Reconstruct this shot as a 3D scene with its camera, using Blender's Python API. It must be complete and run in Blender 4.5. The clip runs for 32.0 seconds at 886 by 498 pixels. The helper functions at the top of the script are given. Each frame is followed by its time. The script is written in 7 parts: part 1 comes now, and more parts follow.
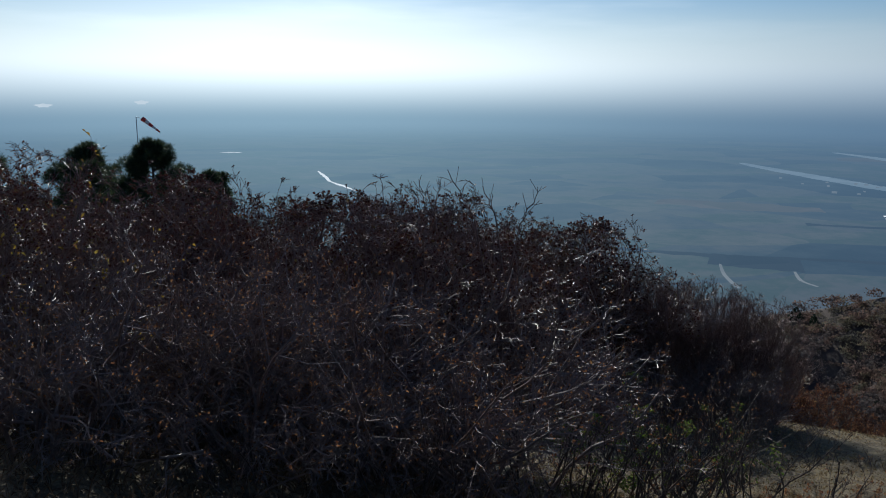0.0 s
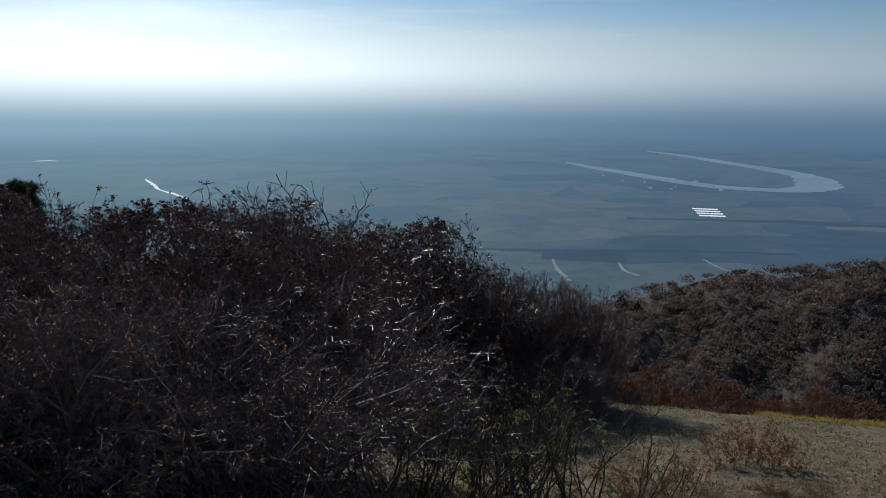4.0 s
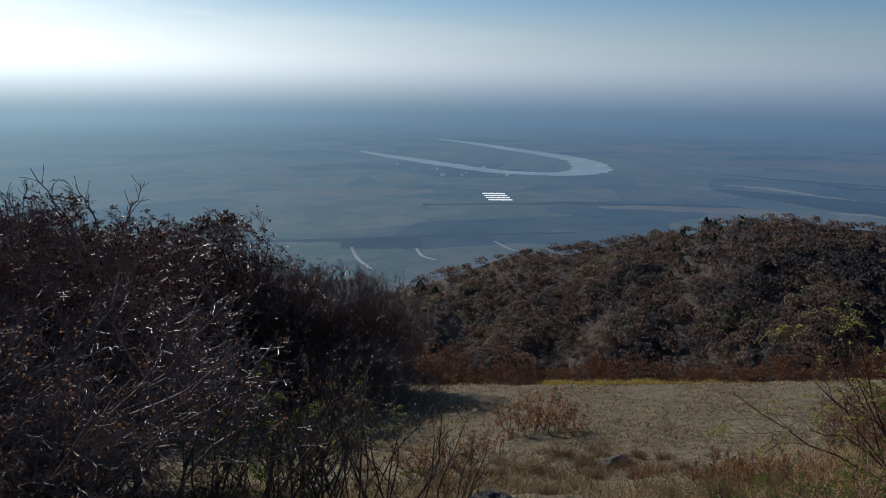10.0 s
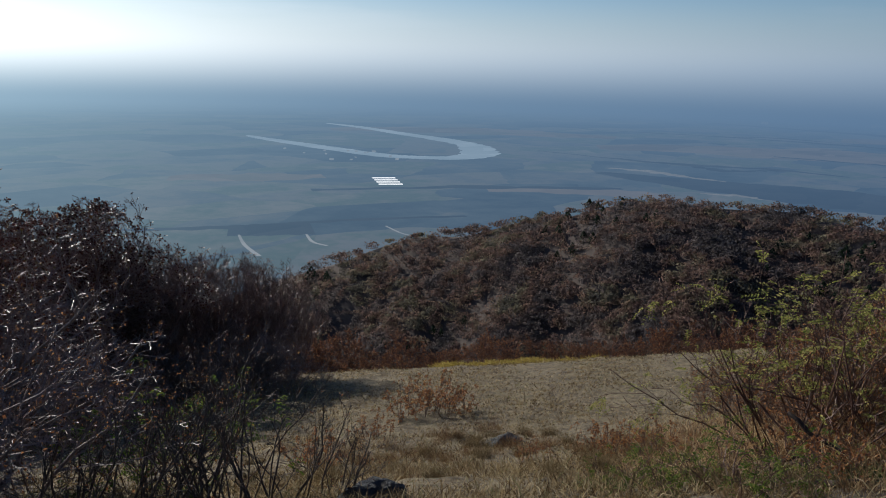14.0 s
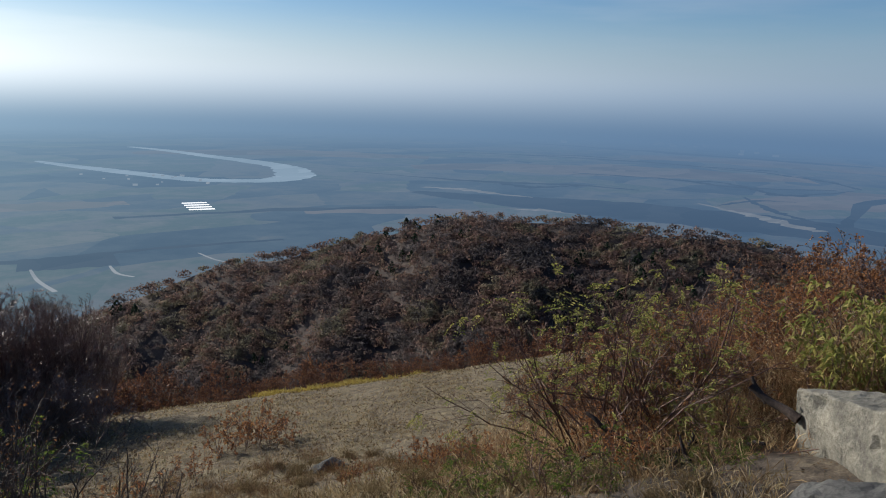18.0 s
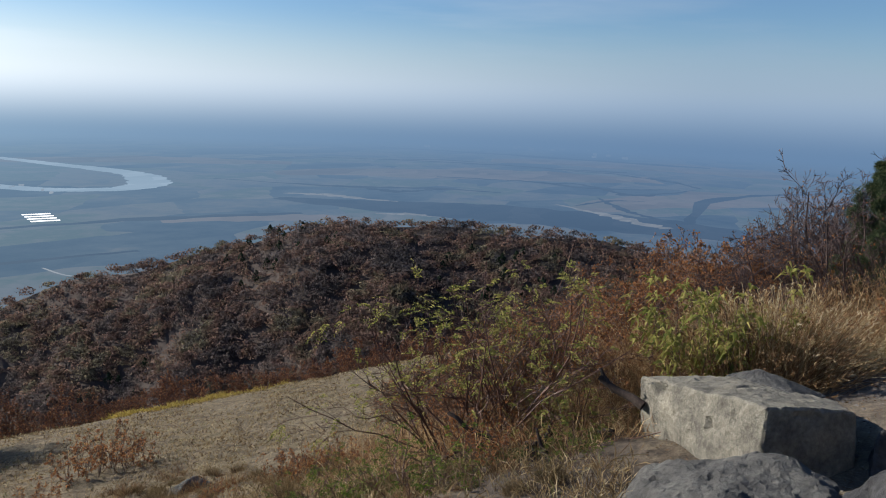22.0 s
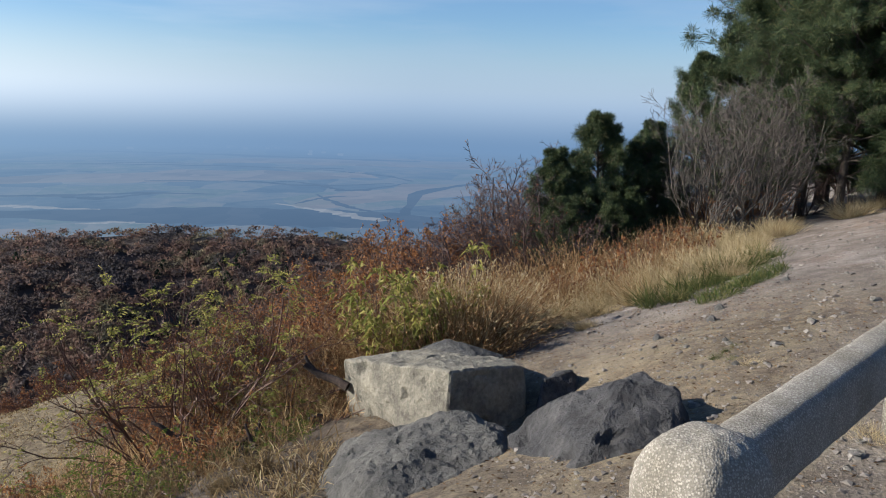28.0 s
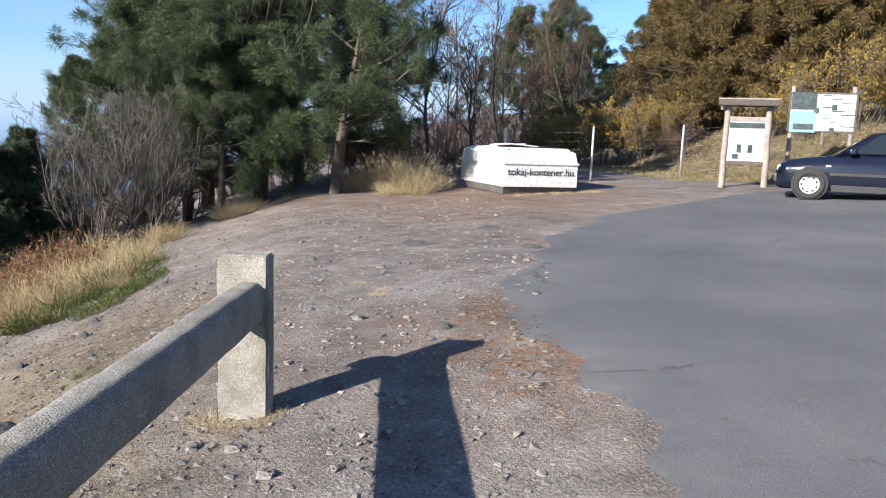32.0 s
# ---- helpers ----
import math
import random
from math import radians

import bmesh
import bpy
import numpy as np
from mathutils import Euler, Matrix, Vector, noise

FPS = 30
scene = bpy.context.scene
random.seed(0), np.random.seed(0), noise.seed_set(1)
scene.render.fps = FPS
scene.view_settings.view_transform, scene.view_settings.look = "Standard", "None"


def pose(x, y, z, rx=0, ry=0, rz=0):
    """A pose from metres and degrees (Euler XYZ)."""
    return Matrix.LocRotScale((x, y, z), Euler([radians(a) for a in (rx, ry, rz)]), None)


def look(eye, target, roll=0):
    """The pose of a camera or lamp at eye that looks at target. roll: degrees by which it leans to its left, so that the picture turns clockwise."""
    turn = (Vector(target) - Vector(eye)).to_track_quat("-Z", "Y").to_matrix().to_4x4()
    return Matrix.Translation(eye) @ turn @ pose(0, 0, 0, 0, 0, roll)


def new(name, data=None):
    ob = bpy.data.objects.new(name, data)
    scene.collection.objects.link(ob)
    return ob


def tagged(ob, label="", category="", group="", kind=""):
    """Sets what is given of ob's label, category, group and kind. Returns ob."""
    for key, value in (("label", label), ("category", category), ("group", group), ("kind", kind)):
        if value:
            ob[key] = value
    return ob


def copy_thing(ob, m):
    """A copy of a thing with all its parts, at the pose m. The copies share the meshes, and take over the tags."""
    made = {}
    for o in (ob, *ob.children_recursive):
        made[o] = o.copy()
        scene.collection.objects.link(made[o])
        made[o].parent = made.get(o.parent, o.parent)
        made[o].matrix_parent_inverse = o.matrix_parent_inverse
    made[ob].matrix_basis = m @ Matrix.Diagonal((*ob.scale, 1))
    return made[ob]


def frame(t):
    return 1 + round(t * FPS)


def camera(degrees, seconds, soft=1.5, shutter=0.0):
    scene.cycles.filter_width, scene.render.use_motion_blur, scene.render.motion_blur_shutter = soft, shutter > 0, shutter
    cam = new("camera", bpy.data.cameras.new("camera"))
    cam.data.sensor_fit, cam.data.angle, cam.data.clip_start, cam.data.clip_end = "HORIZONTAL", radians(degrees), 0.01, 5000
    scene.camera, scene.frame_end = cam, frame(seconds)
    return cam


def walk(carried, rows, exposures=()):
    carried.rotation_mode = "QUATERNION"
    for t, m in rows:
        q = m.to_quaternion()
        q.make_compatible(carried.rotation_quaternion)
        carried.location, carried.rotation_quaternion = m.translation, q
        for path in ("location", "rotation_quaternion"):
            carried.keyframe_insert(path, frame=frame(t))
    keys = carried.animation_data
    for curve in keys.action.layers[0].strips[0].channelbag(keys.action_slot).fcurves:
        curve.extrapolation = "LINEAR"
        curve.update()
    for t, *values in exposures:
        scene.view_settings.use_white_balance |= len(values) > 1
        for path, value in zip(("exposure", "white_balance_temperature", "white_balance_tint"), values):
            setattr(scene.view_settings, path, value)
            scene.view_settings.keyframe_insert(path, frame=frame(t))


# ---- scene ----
# camera
cam = camera(60.0, 32.0, soft=1.0)
# seconds, place in metres, heading, pitch and roll in degrees
ROWS = [
    (0.0, 0.000, 0.000, 1.514, 0.00, -12.08, 0.46),
    (0.5, 0.017, -0.033, 1.519, -1.73, -12.11, 0.31),
    (1.0, 0.041, -0.052, 1.522, -3.20, -11.79, 0.36),
    (1.5, 0.052, -0.057, 1.517, -5.33, -11.94, 0.39),
    (2.0, 0.059, -0.050, 1.523, -6.92, -12.19, 0.59),
    (2.5, 0.082, -0.040, 1.515, -8.11, -12.04, 0.45),
    (4.5, 0.141, -0.041, 1.507, -13.40, -11.70, 0.72),
    (5.0, 0.158, -0.049, 1.504, -14.84, -11.75, 0.82),
    (5.5, 0.179, -0.038, 1.505, -16.47, -11.74, 0.71),
    (6.0, 0.206, -0.017, 1.501, -18.37, -12.25, 0.79),
    (6.5, 0.221, -0.003, 1.499, -19.97, -12.51, 0.62),
    (7.0, 0.239, 0.002, 1.496, -21.61, -12.66, 0.88),
    (7.5, 0.261, 0.008, 1.479, -22.57, -12.69, 0.74),
    (8.0, 0.266, 0.000, 1.484, -23.09, -12.46, 0.74),
    (8.5, 0.275, -0.001, 1.486, -24.40, -12.14, 0.91),
    (9.0, 0.273, -0.006, 1.488, -25.21, -12.18, 1.00),
    (9.5, 0.275, -0.021, 1.491, -26.08, -12.13, 0.92),
    (10.0, 0.287, -0.044, 1.495, -27.27, -12.33, 1.03),
    (10.5, 0.312, -0.056, 1.496, -28.38, -12.17, 0.89),
    (11.0, 0.335, -0.063, 1.492, -30.52, -12.72, 1.18),
    (11.5, 0.335, -0.066, 1.489, -32.16, -13.01, 1.53),
    (12.0, 0.316, -0.085, 1.487, -33.49, -13.05, 1.83),
    (12.5, 0.336, -0.067, 1.486, -34.67, -13.06, 1.92),
    (13.0, 0.369, -0.045, 1.496, -35.73, -13.24, 1.88),
    (13.5, 0.408, -0.030, 1.486, -35.43, -13.33, 1.74),
    (15.5, 0.480, -0.037, 1.489, -38.58, -12.51, 1.88),
    (16.0, 0.482, -0.063, 1.488, -40.62, -12.05, 2.19),
    (16.5, 0.470, -0.097, 1.502, -42.79, -11.91, 2.42),
    (17.0, 0.458, -0.121, 1.518, -44.90, -11.83, 2.31),
    (17.5, 0.462, -0.146, 1.539, -47.69, -11.43, 2.22),
    (18.0, 0.469, -0.165, 1.545, -49.22, -11.33, 1.97),
    (18.5, 0.464, -0.168, 1.542, -50.03, -11.36, 1.87),
    (19.0, 0.462, -0.189, 1.539, -50.85, -11.06, 1.69),
    (19.5, 0.480, -0.210, 1.537, -51.57, -10.75, 1.48),
    (20.0, 0.489, -0.217, 1.542, -53.42, -10.82, 1.72),
    (20.5, 0.500, -0.228, 1.545, -55.63, -10.64, 2.12),
    (21.0, 0.524, -0.223, 1.537, -57.41, -10.50, 2.12),
    (21.5, 0.515, -0.255, 1.554, -58.40, -10.28, 2.15),
    (22.0, 0.504, -0.262, 1.560, -59.28, -10.63, 2.18),
    (22.5, 0.497, -0.270, 1.560, -60.49, -10.81, 2.42),
    (23.0, 0.500, -0.280, 1.555, -61.74, -10.79, 2.59),
    (23.5, 0.500, -0.297, 1.556, -63.12, -10.70, 2.53),
    (24.0, 0.507, -0.327, 1.562, -64.51, -10.49, 2.20),
    (24.5, 0.511, -0.384, 1.560, -65.55, -10.23, 1.22),
    (26.5, 0.488, -0.462, 1.542, -72.42, -9.90, 1.80),
    (27.0, 0.466, -0.498, 1.534, -73.52, -10.20, 2.06),
    (27.5, 0.440, -0.533, 1.533, -77.81, -10.06, 2.67),
    (28.0, 0.449, -0.595, 1.532, -80.06, -10.13, 1.63),
    (28.5, 0.508, -0.696, 1.522, -83.77, -10.54, 2.13),
    (29.0, 0.549, -0.789, 1.504, -88.61, -10.65, 2.43),
    (29.5, 0.585, -0.858, 1.494, -93.31, -10.34, 2.42),
    (30.0, 0.595, -0.918, 1.497, -97.06, -10.02, 2.08),
    (30.5, 0.574, -0.971, 1.498, -102.15, -9.30, 2.14),
    (31.0, 0.577, -1.026, 1.499, -110.51, -8.72, 2.48),
    (31.5, 0.560, -1.057, 1.503, -117.89, -7.99, 2.51),
    (32.0, 0.533, -1.090, 1.502, -122.33, -8.10, 1.96),
]
EXPOSURES = [(0.0, -0.25, 5800, 5), (6.0, -0.3, 5950, 6), (13.0, 0.08, 6200, 8), (19.0, 0.38, 6350, 9), (24.0, 0.65, 6400, 10), (28.0, 0.9, 6450, 10), (30.0, 1.2, 6400, 11), (32.0, 1.39, 6250, 12)]
walk(cam, [(t, pose(x, y, z, 0, 0, yaw) @ pose(0, 0, 0, 90 + pitch) @ pose(0, 0, 0, 0, 0, roll))
           for t, x, y, z, yaw, pitch, roll in ROWS], EXPOSURES)

# world and sun: low late-autumn sun, beyond the slope
SUN_AZ, SUN_EL = radians(-11.0), radians(24.0)   # from +y towards +x
SUN_DIR = Vector((math.sin(SUN_AZ) * math.cos(SUN_EL), math.cos(SUN_AZ) * math.cos(SUN_EL), math.sin(SUN_EL)))
world = bpy.data.worlds.new("sky")
scene.world = world
world.use_nodes = True
wn, wl = world.node_tree.nodes, world.node_tree.links
sky = wn.new("ShaderNodeTexSky")
sky.sky_type = "NISHITA"
sky.sun_disc = False
sky.sun_elevation, sky.sun_rotation = SUN_EL, SUN_AZ
sky.altitude, sky.air_density, sky.dust_density, sky.ozone_density = 400, 1.0, 0.7, 6.0
wl.new(sky.outputs[0], wn["Background"].inputs[0])
wn["Background"].inputs[1].default_value = 0.078
sun_data = bpy.data.lights.new("sun", "SUN")
sun_data.energy, sun_data.angle, sun_data.color = 5.0, radians(0.55), (1.0, 0.92, 0.81)
sun = new("sun", sun_data)
sun.matrix_world = look(SUN_DIR * 50, (0, 0, 0))


# ---------- materials ----------
def nodes_of(name):
    m = bpy.data.materials.new(name)
    m.use_nodes = True
    nt = m.node_tree
    return m, nt, nt.nodes, nt.links, nt.nodes["Principled BSDF"]


def noise_tex(nt, scale, detail=5.0, rough=0.6, coord=None):
    n = nt.nodes.new("ShaderNodeTexNoise")
    n.inputs["Scale"].default_value, n.inputs["Detail"].default_value, n.inputs["Roughness"].default_value = scale, detail, rough
    if coord is not None:
        nt.links.new(coord, n.inputs["Vector"])
    return n


def ramp(nt, fac, stops):
    r = nt.nodes.new("ShaderNodeValToRGB")
    while len(r.color_ramp.elements) < len(stops):
        r.color_ramp.elements.new(0.5)
    for e, (p, c) in zip(r.color_ramp.elements, stops):
        e.position, e.color = p, (*c, 1)
    nt.links.new(fac, r.inputs[0])
    return r


def mix_col(nt, fac, a, b, blend="MIX"):
    n = nt.nodes.new("ShaderNodeMix")
    n.data_type, n.blend_type = "RGBA", blend
    for sock, v in ((n.inputs[0], fac), (n.inputs[6], a), (n.inputs[7], b)):
        if isinstance(v, (int, float)):
            sock.default_value = v
        elif isinstance(v, tuple):
            sock.default_value = (*v, 1)
        else:
            nt.links.new(v, sock)
    return n.outputs[2]


def math_node(nt, op, a, b=0.0, clamp=False):
    n = nt.nodes.new("ShaderNodeMath")
    n.operation, n.use_clamp = op, clamp
    for sock, v in ((n.inputs[0], a), (n.inputs[1], b)):
        if isinstance(v, (int, float)):
            sock.default_value = v
        else:
            nt.links.new(v, sock)
    return n.outputs[0]


def bump(nt, height, strength, distance, bsdf):
    b = nt.nodes.new("ShaderNodeBump")
    b.inputs["Strength"].default_value, b.inputs["Distance"].default_value = strength, distance
    nt.links.new(height, b.inputs["Height"])
    nt.links.new(b.outputs[0], bsdf.inputs["Normal"])
    return b


def place_coord(nt, local=False):
    if local:
        return nt.nodes.new("ShaderNodeTexCoord").outputs["Object"]
    return nt.nodes.new("ShaderNodeNewGeometry").outputs["Position"]


def grained(name, colours, scale, fine, rough=0.9, relief=0.6, depth=0.02, local=True, metal=0.0, spec=0.3):
    """A surface of several tones at two scales, with relief."""
    m, nt, n, l, p = nodes_of(name)
    co = place_coord(nt, local)
    big, small = noise_tex(nt, scale, 6, 0.65, co), noise_tex(nt, fine, 6, 0.7, co)
    k = len(colours)
    col = ramp(nt, big.outputs[0], [(0.28 + 0.44 * i / max(1, k - 1), c) for i, c in enumerate(colours)]).outputs[0]
    dark = ramp(nt, small.outputs[0], [(0.3, (0.55, 0.55, 0.55)), (0.7, (1.25, 1.25, 1.25))]).outputs[0]
    l.new(mix_col(nt, 0.85, col, dark, "MULTIPLY"), p.inputs["Base Color"])
    p.inputs["Roughness"].default_value, p.inputs["Metallic"].default_value = rough, metal
    p.inputs["Specular IOR Level"].default_value = spec
    bump(nt, math_node(nt, "ADD", big.outputs[0], small.outputs[0]), relief, depth, p)
    return m


def leafy(name, stops, translucent=0.45, rough=0.75):
    """Leaves or blades: each piece takes its own tone; light passes through."""
    m, nt, n, l, p = nodes_of(name)
    n.remove(p)
    g = n.new("ShaderNodeNewGeometry")
    col = ramp(nt, g.outputs["Random Per Island"], stops).outputs[0]
    d, t, mx = n.new("ShaderNodeBsdfPrincipled"), n.new("ShaderNodeBsdfTranslucent"), n.new("ShaderNodeMixShader")
    d.inputs["Roughness"].default_value = rough
    d.inputs["Specular IOR Level"].default_value = 0.12
    l.new(col, d.inputs["Base Color"])
    l.new(col, t.inputs[0])
    mx.inputs[0].default_value = translucent
    l.new(d.outputs[0], mx.inputs[1])
    l.new(t.outputs[0], mx.inputs[2])
    l.new(mx.outputs[0], n["Material Output"].inputs[0])
    return m


def plain(name, colour, rough=0.5, metal=0.0, spec=0.5, vary=0.12, scale=9.0):
    m, nt, n, l, p = nodes_of(name)
    t = noise_tex(nt, scale, 6, 0.65, place_coord(nt, True))
    lo, hi = tuple(c * (1 - vary) for c in colour), tuple(min(1, c * (1 + vary)) for c in colour)
    l.new(ramp(nt, t.outputs[0], [(0.35, lo), (0.65, hi)]).outputs[0], p.inputs["Base Color"])
    r = ramp(nt, t.outputs[0], [(0.3, (rough * 0.85,) * 3), (0.7, (min(1, rough * 1.15),) * 3)])
    l.new(r.outputs[0], p.inputs["Roughness"])
    p.inputs["Metallic"].default_value, p.inputs["Specular IOR Level"].default_value = metal, spec
    return m


M_BARK = grained("bark_grey_brown", [(0.045, 0.033, 0.027), (0.09, 0.07, 0.06), (0.14, 0.115, 0.1)], 5, 40, 0.85, 0.7, 0.01)
M_TWIG = grained("twig_dark", [(0.11, 0.064, 0.054), (0.255, 0.16, 0.13)], 3, 25, 0.5, 0.3, 0.004, spec=0.4)
M_ROOT = grained("rotten_root", [(0.02, 0.014, 0.012), (0.05, 0.036, 0.03), (0.085, 0.062, 0.05)], 5, 40, 0.9, 0.7, 0.01)
M_TWIG_LOCUST = grained("twig_locust", [(0.06, 0.03, 0.023), (0.14, 0.07, 0.048)], 3, 25, 0.6, 0.3, 0.004)
M_TWIG_WIRY = grained("twig_wiry", [(0.1, 0.068, 0.06), (0.25, 0.178, 0.15)], 3, 25, 0.5, 0.3, 0.004, spec=0.45)
M_TWIG_PURPLE = grained("twig_purple", [(0.05, 0.032, 0.03), (0.1, 0.067, 0.06)], 3, 25, 0.6, 0.3, 0.004)
M_TWIG_GREY = grained("twig_grey", [(0.058, 0.05, 0.044), (0.13, 0.114, 0.1)], 3, 25, 0.7, 0.3, 0.004)
M_TWIG_RED = grained("twig_reddish", [(0.1, 0.06, 0.045), (0.195, 0.123, 0.088)], 3, 25, 0.6, 0.3, 0.004)
M_PINE_BARK = grained("pine_bark", [(0.045, 0.037, 0.032), (0.095, 0.076, 0.064), (0.14, 0.114, 0.095)], 6, 30, 0.9, 1.0, 0.03)
M_LEAF_DARK = leafy("leaf_dark_red", [(0.0, (0.045, 0.02, 0.019)), (0.4, (0.08, 0.032, 0.027)), (0.8, (0.115, 0.048, 0.034)), (1.0, (0.13, 0.1, 0.035))], 0.2)
M_LEAF_YELLOW = leafy("leaf_yellow_green", [(0.0, (0.13, 0.15, 0.035)), (0.5, (0.26, 0.26, 0.07)), (1.0, (0.42, 0.36, 0.13))], 0.45)
M_LEAF_GREEN = leafy("leaf_green", [(0.0, (0.05, 0.09, 0.018)), (0.6, (0.11, 0.15, 0.03)), (1.0, (0.22, 0.23, 0.05))], 0.5)
M_LEAF_RUST = leafy("leaf_rust", [(0.0, (0.11, 0.047, 0.025)), (0.4, (0.25, 0.11, 0.05)), (0.8, (0.37, 0.185, 0.08)), (1.0, (0.3, 0.18, 0.08))])
M_LEAF_RIM = leafy("leaf_rim", [(0.0, (0.08, 0.036, 0.024)), (0.5, (0.18, 0.08, 0.045)), (0.85, (0.27, 0.125, 0.06)), (1.0, (0.3, 0.19, 0.09))], 0.4)
M_LEAF_OCHRE = leafy("leaf_ochre", [(0.0, (0.2, 0.125, 0.025)), (0.5, (0.34, 0.225, 0.04)), (1.0, (0.46, 0.34, 0.07))])
M_NEEDLE = leafy("pine_needle", [(0.0, (0.022, 0.037, 0.022)), (0.5, (0.05, 0.077, 0.038)), (0.85, (0.1, 0.125, 0.055)), (1.0, (0.15, 0.14, 0.06))], 0.2, 0.45)
M_NEEDLE_GOLD = leafy("cedar_bronze", [(0.0, (0.05, 0.042, 0.018)), (0.5, (0.115, 0.085, 0.036)), (1.0, (0.2, 0.14, 0.055))], 0.35)
M_GRASS_DRY = leafy("grass_dry", [(0.0, (0.2, 0.15, 0.08)), (0.35, (0.42, 0.335, 0.19)), (0.75, (0.57, 0.48, 0.3)), (1.0, (0.68, 0.59, 0.42))], 0.45)
M_TANGLE = leafy("dry_tangle", [(0.0, (0.12, 0.064, 0.036)), (0.35, (0.26, 0.152, 0.078)), (0.7, (0.4, 0.27, 0.14)), (1.0, (0.54, 0.42, 0.24))], 0.4)
M_GRASS_BANK = leafy("grass_bank", [(0.0, (0.11, 0.1, 0.04)), (0.5, (0.24, 0.2, 0.09)), (1.0, (0.4, 0.33, 0.18))], 0.35)
M_GRASS_MEADOW = leafy("grass_meadow", [(0.0, (0.1, 0.07, 0.035)), (0.5, (0.22, 0.16, 0.08)), (1.0, (0.34, 0.26, 0.14))], 0.35)
M_GRASS_TURF = leafy("grass_turf", [(0.0, (0.07, 0.045, 0.024)), (0.3, (0.16, 0.11, 0.056)), (0.65, (0.3, 0.22, 0.115)), (0.9, (0.45, 0.37, 0.23)), (1.0, (0.13, 0.13, 0.05))], 0.35)
M_GRASS_GREEN = leafy("grass_green", [(0.0, (0.04, 0.06, 0.02)), (0.6, (0.085, 0.11, 0.035)), (1.0, (0.2, 0.18, 0.07))], 0.4)
M_GRASS_GOLD = leafy("grass_gold", [(0.0, (0.23, 0.165, 0.04)), (0.6, (0.35, 0.265, 0.065)), (1.0, (0.43, 0.35, 0.12))], 0.45)
def wood_material():
    """Bare crowns whose tone drifts from stand to stand."""
    m = leafy("wood_bare_crowns", [(0.0, (0.7, 0.7, 0.7)), (1.0, (1.25, 1.25, 1.25))], 0.46, 0.95)
    nt = m.node_tree
    grain = next(x for x in nt.nodes if x.type == "VALTORGB")
    pos = place_coord(nt)
    stand = ramp(nt, noise_tex(nt, 0.055, 3, 0.6, pos).outputs[0], [(0.3, (0.075, 0.07, 0.073)), (0.43, (0.118, 0.099, 0.094)), (0.53, (0.175, 0.112, 0.089)), (0.62, (0.155, 0.14, 0.095)), (0.72, (0.085, 0.08, 0.08))]).outputs[0]
    clump = ramp(nt, noise_tex(nt, 0.3, 3, 0.6, pos).outputs[0], [(0.35, (0.65, 0.65, 0.65)), (0.65, (1.35, 1.35, 1.35))]).outputs[0]
    col = mix_col(nt, 1.0, mix_col(nt, 1.0, stand, clump, "MULTIPLY"), grain.outputs[0], "MULTIPLY")
    for x in nt.nodes:
        if x.type == "BSDF_PRINCIPLED":
            nt.links.new(col, x.inputs["Base Color"])
        elif x.type == "BSDF_TRANSLUCENT":
            nt.links.new(col, x.inputs[0])
    return m


M_FOREST = wood_material()
M_FOREST_GREEN = leafy("wood_conifers", [(0.0, (0.012, 0.02, 0.012)), (1.0, (0.035, 0.05, 0.028))], 0.2, 0.8)
def concrete_material():
    """Exposed-aggregate concrete: pebbles about a centimetre across, set in grey mortar."""
    m, nt, n, l, p = nodes_of("concrete_pebbled")
    co = place_coord(nt, True)
    v = n.new("ShaderNodeTexVoronoi")
    v.inputs["Scale"].default_value = 165.0
    l.new(co, v.inputs["Vector"])
    s3 = n.new("ShaderNodeSeparateColor")
    l.new(v.outputs["Color"], s3.inputs[0])
    stone = ramp(nt, s3.outputs[0], [(0.0, (0.17, 0.16, 0.145)), (0.35, (0.26, 0.245, 0.222)), (0.75, (0.33, 0.315, 0.285)), (1.0, (0.42, 0.4, 0.365))]).outputs[0]
    gap = ramp(nt, v.outputs["Distance"], [(0.42, (0, 0, 0)), (0.62, (1, 1, 1))]).outputs[0]
    col = mix_col(nt, gap, stone, (0.2, 0.188, 0.168))
    stain = ramp(nt, noise_tex(nt, 3.0, 5, 0.65, co).outputs[0], [(0.35, (0.72, 0.7, 0.64)), (0.65, (1.15, 1.15, 1.12))]).outputs[0]
    l.new(mix_col(nt, 1.0, col, stain, "MULTIPLY"), p.inputs["Base Color"])
    p.inputs["Roughness"].default_value = 0.95
    p.inputs["Specular IOR Level"].default_value = 0.2
    bump(nt, math_node(nt, "SUBTRACT", 1.0, v.outputs["Distance"]), 0.6, 0.004, p)
    return m


M_CONCRETE = concrete_material()
M_ROCK_PALE = grained("rock_pale_lichen", [(0.085, 0.08, 0.068), (0.19, 0.178, 0.145), (0.27, 0.252, 0.2)], 3.4, 22, 0.9, 0.9, 0.03)
M_ROCK_GREY = grained("rock_grey", [(0.042, 0.042, 0.041), (0.098, 0.096, 0.09), (0.15, 0.146, 0.134)], 2.5, 22, 0.9, 1.0, 0.04)
M_ROCK_DARK = grained("rock_dark", [(0.022, 0.022, 0.024), (0.062, 0.062, 0.064), (0.11, 0.108, 0.106)], 3.0, 18, 0.85, 1.0, 0.05)
M_STONE = grained("stone_pale", [(0.13, 0.122, 0.11), (0.2, 0.188, 0.168), (0.27, 0.252, 0.228)], 9, 50, 0.9, 0.6, 0.006)
